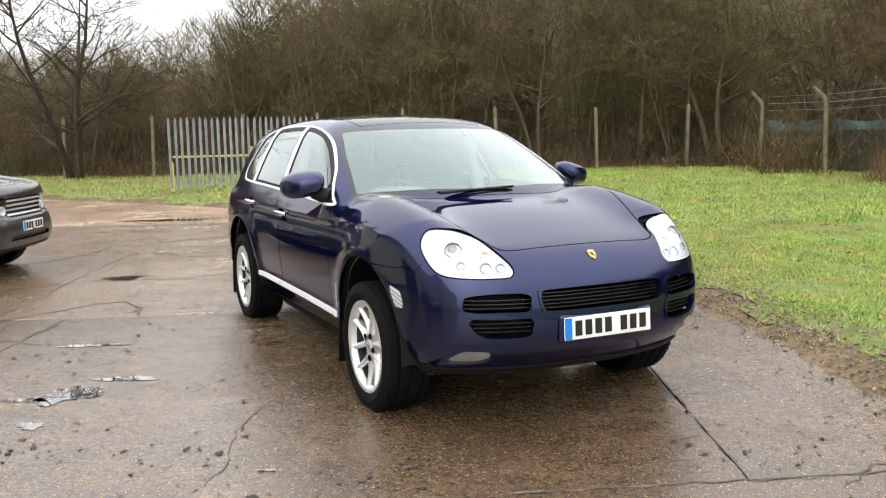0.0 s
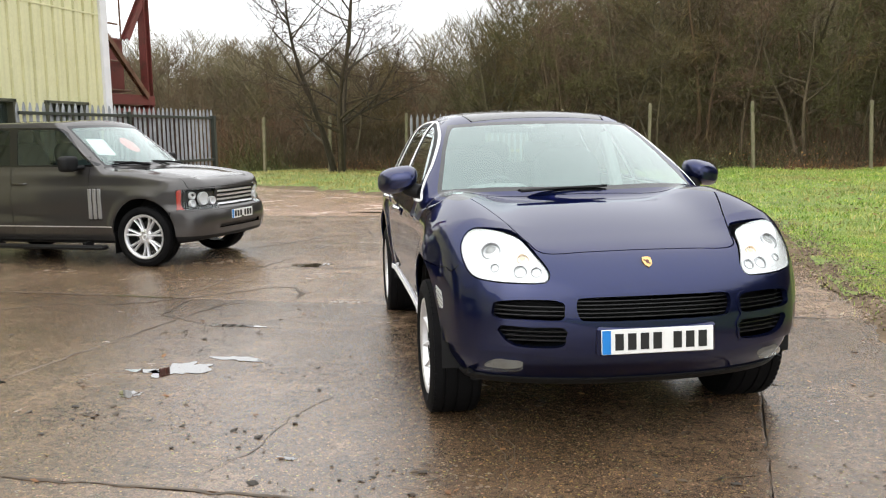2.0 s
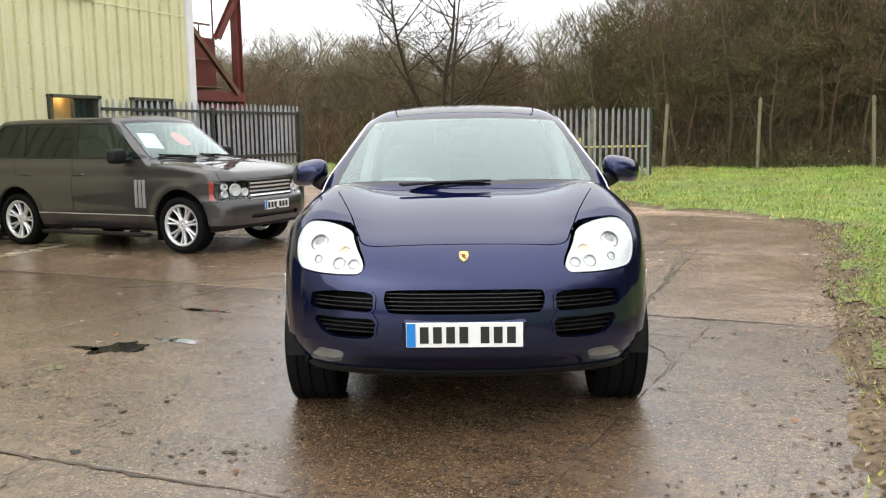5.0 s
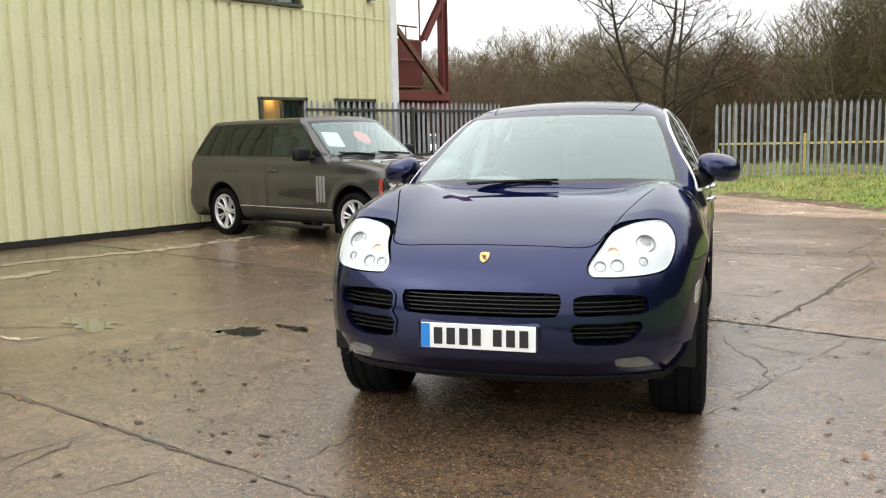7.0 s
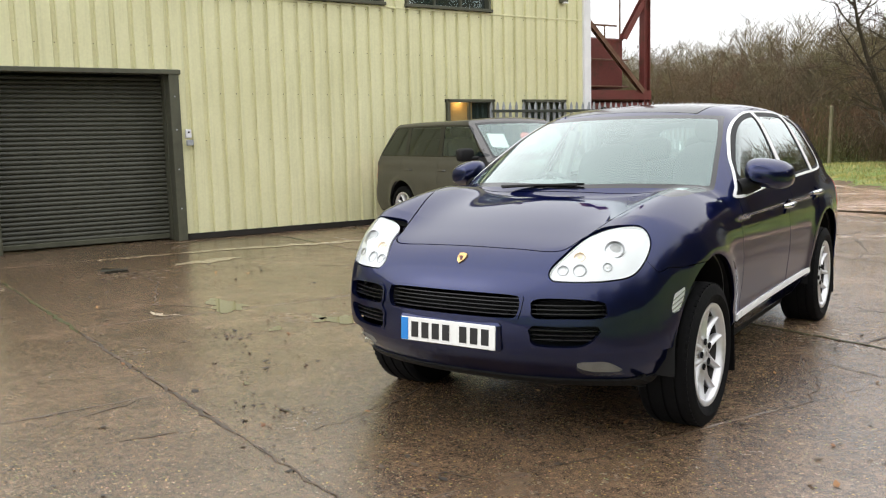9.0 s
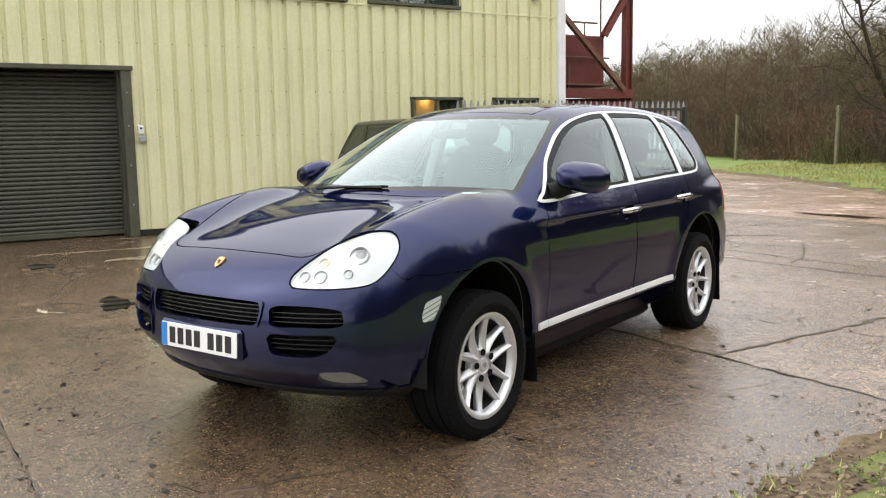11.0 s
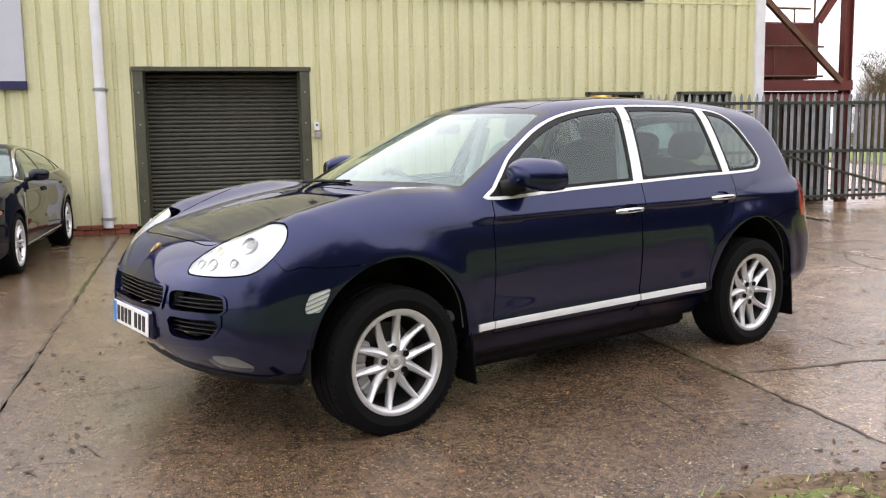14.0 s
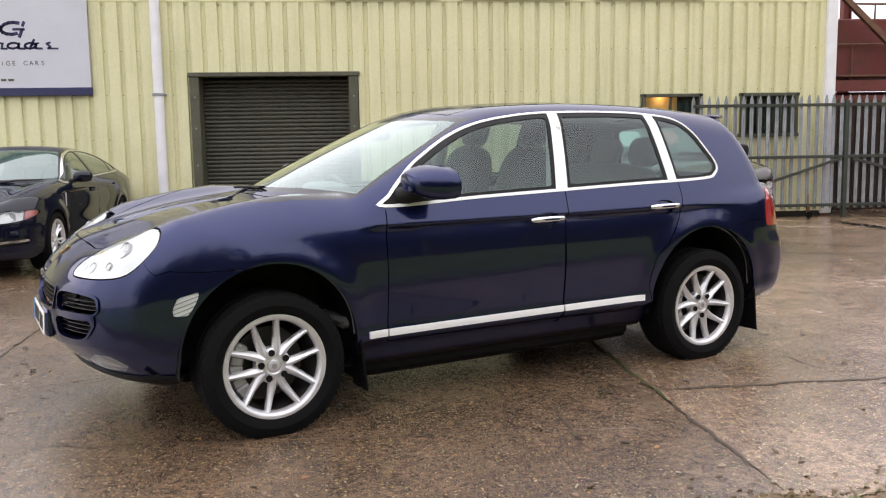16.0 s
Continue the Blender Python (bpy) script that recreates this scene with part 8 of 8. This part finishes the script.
def jg(x, y, z):
    a = np.abs(y)
    fl = 0.0
    for cx in (0.0, -2.91):
        r = np.hypot(x - cx, z - 0.35)
        fl = fl + 0.016 * np.exp(-(((r - 0.40) / 0.06) ** 2)) * np.clip((z - 0.15) / 0.2, 0, 1)
    f1 = a - (_j_plan(x) + _j_side(z) + fl)
    f2 = (z - (_j_hood(x) + 0.03 * np.exp(-(((a - 0.66) / 0.14) ** 2)) * np.clip((x + 0.9) / 0.6, 0, 1) + 0.022 * np.exp(-((a / 0.16) ** 2)) * np.clip((x + 0.2) / 0.8, 0, 1))) * 0.95
    f3 = (x - (_j_nose(a) + _j_nosez(z))) * 0.93
    f4 = (-4.02 + 0.22 * a * a + 0.06 * np.clip(z - 0.6, 0, 1) - x) * 0.95
    b = smax(smax(smax(f1, f2, 0.13), f3, 0.09), f4, 0.09)
    b = smax(b, 0.20 - z, 0.04)
    q = z - 1.0
    g1 = (a - (0.852 - 0.52 * q - 0.42 * q * q - 0.05 * np.clip(-2.6 - x, 0, 2) ** 2)) * 0.85
    g2 = (z - (_j_roof(x) - 0.035 * (a / 0.55) ** 2)) * 0.95
    d = -0.42 - 0.42 * a * a - x
    g3 = (z - (0.985 + 0.50 * d - 0.03 * d * np.abs(d))) * 0.89
    g = smax(smax(g1, g2, 0.10), g3, 0.05)
    return smin(b, smax(g, 0.9 - z, 0.02), 0.04)


sal = thing("saloon_car", pose(-4.73, 1.50, 0), "dark ink-blue saloon car parked nose out by the wall", "car")
sh = shell(jg, (-4.2, -1.05, 0.12), (1.0, 1.05, 1.55), 0.03)
J_DLO = outline(polygon([(-0.66, 0.985), (-0.90, 1.13), (-1.20, 1.29), (-1.45, 1.365), (-1.80, 1.392), (-2.25, 1.375), (-2.65, 1.305), (-2.98, 1.185), (-3.10, 1.09), (-3.02, 1.055), (-2.2, 1.035), (-1.3, 1.01)], 5))
J_WS = outline(polygon([(0.0, 1.02), (0.45, 1.022), (0.70, 1.01), (0.735, 1.03), (0.66, 1.20), (0.575, 1.36), (0.54, 1.395), (0.25, 1.415), (0.0, 1.418), (-0.25, 1.415), (-0.54, 1.395), (-0.575, 1.36), (-0.66, 1.20), (-0.735, 1.03), (-0.70, 1.01), (-0.45, 1.022)], 4))
J_HL = outline(polygon([(0.37, 0.625), (0.40, 0.660), (0.52, 0.695), (0.60, 0.735), (0.68, 0.745), (0.74, 0.730), (0.83, 0.745), (0.875, 0.725), (0.85, 0.675), (0.76, 0.635), (0.60, 0.612), (0.45, 0.600)], 4))
J_GR = outline(polygon([(0.0, 0.715), (0.22, 0.705), (0.275, 0.67), (0.27, 0.60), (0.22, 0.545), (0.0, 0.53), (-0.22, 0.545), (-0.27, 0.60), (-0.275, 0.67), (-0.22, 0.705)], 4))
_, sh = cut(sh, lambda x, y, z: both(either(np.hypot(x, np.maximum(z - 0.34, 0)) - 0.372, np.hypot(x + 2.91, np.maximum(z - 0.34, 0)) - 0.372), 0.52 - np.abs(y)))
sillstrip = band(cut(sh, lambda x, y, z: both(0.5 - np.abs(y), x + 0.50, -2.45 - x))[0], lambda x, y, z: z - 0.285 + 0.03 * (x + 1.5), 0.008)
inn, _ = cut(sh, lambda x, y, z: both(x - 0.2, -3.6 - x, 0.36 - z, z - 0.98, 0.6 - np.abs(y)))
lin, _ = cut(sh, lambda x, y, z: both(1.385 - z, x + 1.35))
ws, sh = cut(sh, lambda x, y, z: both(J_WS(y, z), -1.62 - x))
fr, ws = cut(ws, lambda x, y, z: -J_WS(y, z) - 0.022)
rwn, sh = cut(sh, lambda x, y, z: both(np.abs(y) - 0.52 + 0.25 * (1.35 - z), 1.10 - z, x + 2.75, z - 1.36))
dl, sh = cut(sh, lambda x, y, z: both(J_DLO(x, z), 0.4 - np.abs(y)))
chr_, dl = cut(dl, lambda x, y, z: -J_DLO(x, z) - 0.018)
pst, dl = cut(dl, lambda x, y, z: either(np.abs(x + 1.82 - 0.10 * (z - 1.1)) - 0.04, np.abs(x + 2.80 - 0.3 * (z - 1.1)) - 0.02, -J_DLO(x, z) - 0.028))
lmp, sh = gap(sh, lambda x, y, z: both(J_HL(np.abs(y), z), 0.25 - x))
grl, sh = cut(sh, lambda x, y, z: both(J_GR(y, z), 0.4 - x))
ring, grl = cut(grl, lambda x, y, z: -J_GR(y, z) - 0.024)
low, sh = cut(sh, lambda x, y, z: both(np.abs(z - 0.355) - 0.055, np.abs(y) - 0.34, 0.4 - x))
slot, sh = cut(sh, lambda x, y, z: both(np.abs(z - 0.40 - 0.05 * (np.abs(y) - 0.5)) - 0.040, np.abs(np.abs(y) - 0.60) - 0.21, 0.3 - x))
bon, sh = gap(sh, lambda x, y, z: both(x - 0.74 + 0.55 * y * y, -0.44 - 0.3 * y * y - x, np.abs(y) - 0.74 + 0.10 * np.clip(x, 0, 1), 0.7 - z))
J_FD = outline(np.array([(-0.60, 1.2), (-0.58, 0.30), (-1.80, 0.30), (-1.80, 1.2)]))
J_RD = outline(np.array([(-1.806, 1.2), (-1.806, 0.30), (-2.46, 0.30), (-2.52, 0.56), (-2.70, 0.72), (-2.84, 0.85), (-2.86, 1.2)]))
fd_, sh = gap(sh, lambda x, y, z: both(J_FD(x, z), 0.5 - np.abs(y)))
rd_, sh = gap(sh, lambda x, y, z: both(J_RD(x, z), 0.5 - np.abs(y)))
bmp, sh = gap(sh, lambda x, y, z: both(z - 0.60, 0.34 - x))
skin("body_shell", sh, jg, INKPAINT, sal)
skin("bonnet", bon, jg, INKPAINT, sal)
skin("front_bumper", bmp, jg, INKPAINT, sal)
skin("windscreen", ws, jg, SCREEN, sal, rim=0.004)
skin("windscreen_border", fr, jg, GLOSSBLK, sal)
skin("rear_window", rwn, jg, DARKGLASS, sal, rim=0.004)
skin("headlining", lin, jg, HEADLN, sal, "", -0.03, 0)
skin("grille_surround", ring, jg, CHROME, sal, "bright grille surround", 0.006, 0.03)
gb = skin("grille_mesh", grl, jg, INK, sal, "", -0.03, 0)
for z0 in np.arange(0.56, 0.70, 0.03):
    sl = band(grl, lambda x, y, z: z - z0, 0.004)
    skin("grille_bar", sl, jg, GLOSSBLK, gb, "", -0.01, 0.015)
skin("lower_intake", low, jg, INK, sal, "", -0.04, 0)
for h_ in sides(slot):
    b_ = skin("bumper_slot", h_, jg, INK, sal, "", -0.03, 0)
    bar = band(h_, lambda x, y, z: z - 0.40 - 0.05 * (np.abs(y) - 0.5), 0.013)
    skin("slot_bar", bar, jg, CHROME, b_, "bright metal bar", 0.002, 0.02)
for h_ in sides(inn):
    skin("inner_side_panel", h_, jg, CABIN, sal, push=-0.06, rim=0)
for h_ in sides(sillstrip):
    skin("sill_strip", h_, jg, SATIN, sal, "", 0.006, 0.01)
for nm, pr, hx, hz in (("front_door", fd_, -1.62, 0.86), ("rear_door", rd_, -2.62, 0.90)):
    for k, h_ in enumerate(sides(pr)):
        sgn = 1 if k == 0 else -1
        d_ = skin(nm, h_, jg, INKPAINT, sal)
        s = Shape()
        s.tube([(hx - 0.10, sgn * 0.885, hz), (hx - 0.08, sgn * 0.915, hz), (hx + 0.08, sgn * 0.915, hz), (hx + 0.10, sgn * 0.885, hz)], 0.014, 8)
        part("door_handle", s, INKPAINT, d_)
for h_ in sides(chr_):
    skin("window_surround", h_, jg, CHROME, sal, "bright window surround", 0.003)
for h_ in sides(pst):
    skin("window_pillar", h_, jg, GLOSSBLK, sal)
for h_ in sides(dl):
    f_, b_ = cut(h_, lambda x, y, z: -1.82 - x)
    skin("front_side_glass", f_, jg, GLASS, sal, push=-0.004, rim=0.004)
    skin("rear_side_glass", b_, jg, GLASS, sal, push=-0.004, rim=0.004)
for k, h_ in enumerate(sides(lmp)):
    sgn = 1 if k == 0 else -1
    hl = skin("headlamp", h_, jg, CLEAR, sal, "clear swept-back headlamp with an orange corner", 0.0, 0.02)
    amb, rest = cut(h_, lambda x, y, z: 0.785 - np.abs(y))
    skin("lamp_bowl", rest, jg, LAMPW, hl, "", -0.03, 0)
    skin("orange_corner", amb, jg, MARKER, hl, "", -0.012, 0)
    for y_, z_, r_k, x_ in ((0.66, 0.675, 0.052, 0.735), (0.49, 0.645, 0.036, 0.825)):
        s = Shape()
        s.lathe([(r_k, -0.03), (r_k, 0.0), (r_k * 0.88, 0.003), (r_k * 0.8, -0.008), (0, -0.002)], 24, Matrix.Translation((x_ - 0.03, sgn * y_, z_)) @ Vector((1, 0.3 * sgn, 0.1)).to_track_quat("Z", "Y").to_matrix().to_4x4())
        part("projector", s, CALIP, hl)
number_plate(sal, pose(0.912, 0, 0.475, 90, 0, 90), 0.52, 0.111, (4, 3), False)
for sgn in (1, -1):
    s = Shape()
    s.ball((0, 0, 0), (0.10, 0.115, 0.072), 20, 12, 0.72, pose(-0.86, sgn * 0.985, 1.06, 0, 0, 8 * sgn))
    mir = part("door_mirror", s, INKPAINT, sal)
    s = Shape()
    s.tube([(-0.80, sgn * 0.84, 1.0), (-0.84, sgn * 0.92, 1.02)], 0.028, 10)
    part("mirror_foot", s, BLACKP, mir)
    for x_ in (0.0, -2.91):
        liner(sal, x_, sgn * 0.5, sgn * 0.885, 0.34, 0.382)
    s = Shape()
    s.box((-0.36, sgn * 0.918, 0.80), (0.03, 0.01, 0.16), rot=0, bevel=0.004)
    part("wing_vent", s, SATIN, sal)
for p0, p1 in (((-0.44, 0.12, 1.01), (-0.56, 0.60, 1.035)), ((-0.46, -0.62, 1.01), (-0.48, -0.05, 1.035))):
    a, b = Vector(p0), Vector(p1)
    s = Shape()
    s.tube([a, (a + b) / 2 + Vector((0, 0, 0.015)), b], [0.012, 0.009, 0.007], 6)
    part("wiper", s, BLACKP, sal)
s = Shape()
s.ball((-0.85, 0, 0.88), (0.30, 0.74, 0.13), 24, 12, 0.5)
part("dashboard", s, CABIN, sal)
s = Shape()
s.box((-2.0, 0, 0.36), (2.8, 1.5, 0.05))
part("cabin_floor", s, CABIN, sal)
steering_wheel(sal, -1.12, -0.36, 0.93)
for y in (-0.36, 0.36):
    car_seat(sal, -1.62, y, 0.60, 0.52, back=0.56)
car_seat(sal, -2.5, 0.0, 0.62, 1.25, head=False, back=0.5)
WJ = wheel_meshes(0.338, 0.250, 0.245, 7, RUBBER, SATIN)
for x in (0.0, -2.91):
    for sgn in (1, -1):
        fit_wheel(WJ, sal, x, sgn * 0.915, 0.337, sgn > 0, 20 if x else 5)

# ---- white hatchback far off by the wood ----
def hatch_f(x, y, z):
    a = np.abs(y)
    f1 = a - (0.89 - 0.05 * (x + 1.3) ** 4 / 12 - 0.25 * np.clip(z - 0.75, 0, 1) ** 1.5)
    f2 = (z - (0.86 - 0.16 * np.clip(x + 0.3, 0, 2) + 0.09 * np.clip(-0.3 - x, 0, 1))) * 0.95
    f3 = (x - (0.85 - 0.45 * a**2.5 - 0.35 * np.clip(z - 0.62, 0, 1) ** 2 * 4)) * 0.9
    f4 = (-3.5 + 0.2 * a * a - x) * 0.95
    b = smax(smax(smax(smax(f1, f2, 0.1), f3, 0.09), f4, 0.1), 0.2 - z, 0.04)
    g1 = (a - (0.86 - 0.5 * (z - 0.9))) * 0.88
    g2 = z - (1.47 - 0.10 * (x + 1.7) ** 2 - 0.04 * a * a)
    g3 = (z - (0.90 + 0.55 * (-0.35 - 0.3 * a * a - x))) * 0.87
    g4 = (-3.45 + 0.5 * (z - 0.9) - x) * 0.85
    g = smax(smax(smax(g1, g2, 0.1), g3, 0.05), g4, 0.08)
    return smin(b, smax(g, 0.8 - z, 0.02), 0.03)


hat = thing("hatchback_car", pose(-23.5, 32.3, 0.08, 0, 0, -27), "small white hatchback parked far off beside the wood", "car")
sh = shell(hatch_f, (-3.7, -1.0, 0.12), (1.0, 1.0, 1.55), 0.05)
_, sh = cut(sh, lambda x, y, z: both(either(np.hypot(x, np.maximum(z - 0.33, 0)) - 0.36, np.hypot(x + 2.65, np.maximum(z - 0.33, 0)) - 0.36), 0.5 - np.abs(y)))
ws, sh = cut(sh, lambda x, y, z: both(0.97 - z, z - 1.36, np.abs(y) - 0.70 + 0.3 * (z - 0.97), -1.35 - x))
dl, sh = cut(sh, lambda x, y, z: both(0.98 - z, z - 1.34, 0.45 - np.abs(y), -3.0 - x, x + 0.75 + 1.5 * (z - 0.98)))
gr_, sh = cut(sh, lambda x, y, z: both(either(both(np.abs(z - 0.36) - 0.07, np.abs(y) - 0.45), both(np.abs(z - 0.58) - 0.025, np.abs(y) - 0.25)), 0.4 - x))
lm_, sh = cut(sh, lambda x, y, z: both(np.abs(z - 0.66 - 0.15 * (np.abs(y) - 0.6)) - 0.055, np.abs(np.abs(y) - 0.62) - 0.16, 0.2 - x))
fg_, sh = cut(sh, lambda x, y, z: both(np.abs(z - 0.38) - 0.03, np.abs(np.abs(y) - 0.64) - 0.09, 0.2 - x))
skin("body_shell", sh, hatch_f, WHITEPAINT, hat)
skin("windscreen", ws, hatch_f, DARKGLASS, hat)
for h_ in sides(dl):
    skin("side_glass", h_, hatch_f, DARKGLASS, hat)
skin("grille", gr_, hatch_f, INK, hat, "", -0.02)
for h_ in sides(lm_):
    skin("headlamp", h_, hatch_f, LAMPW, hat)
for h_ in sides(fg_):
    skin("fog_lamp", h_, hatch_f, INK, hat)
number_plate(hat, pose(0.87, 0, 0.47, 90, 0, 90), 0.52, 0.111, (4, 3), False)
for sgn in (1, -1):
    s = Shape()
    s.ball((-0.75, sgn * 0.96, 0.98), (0.08, 0.11, 0.07), 14, 8, 0.7)
    part("door_mirror", s, WHITEPAINT, hat)
    for x_ in (0.0, -2.65):
        liner(hat, x_, sgn * 0.5, sgn * 0.86, 0.33, 0.37)
for x in (0.0, -2.65):
    for sgn in (1, -1):
        fit_wheel(WJ, hat, x, sgn * 0.87, 0.337, sgn > 0)
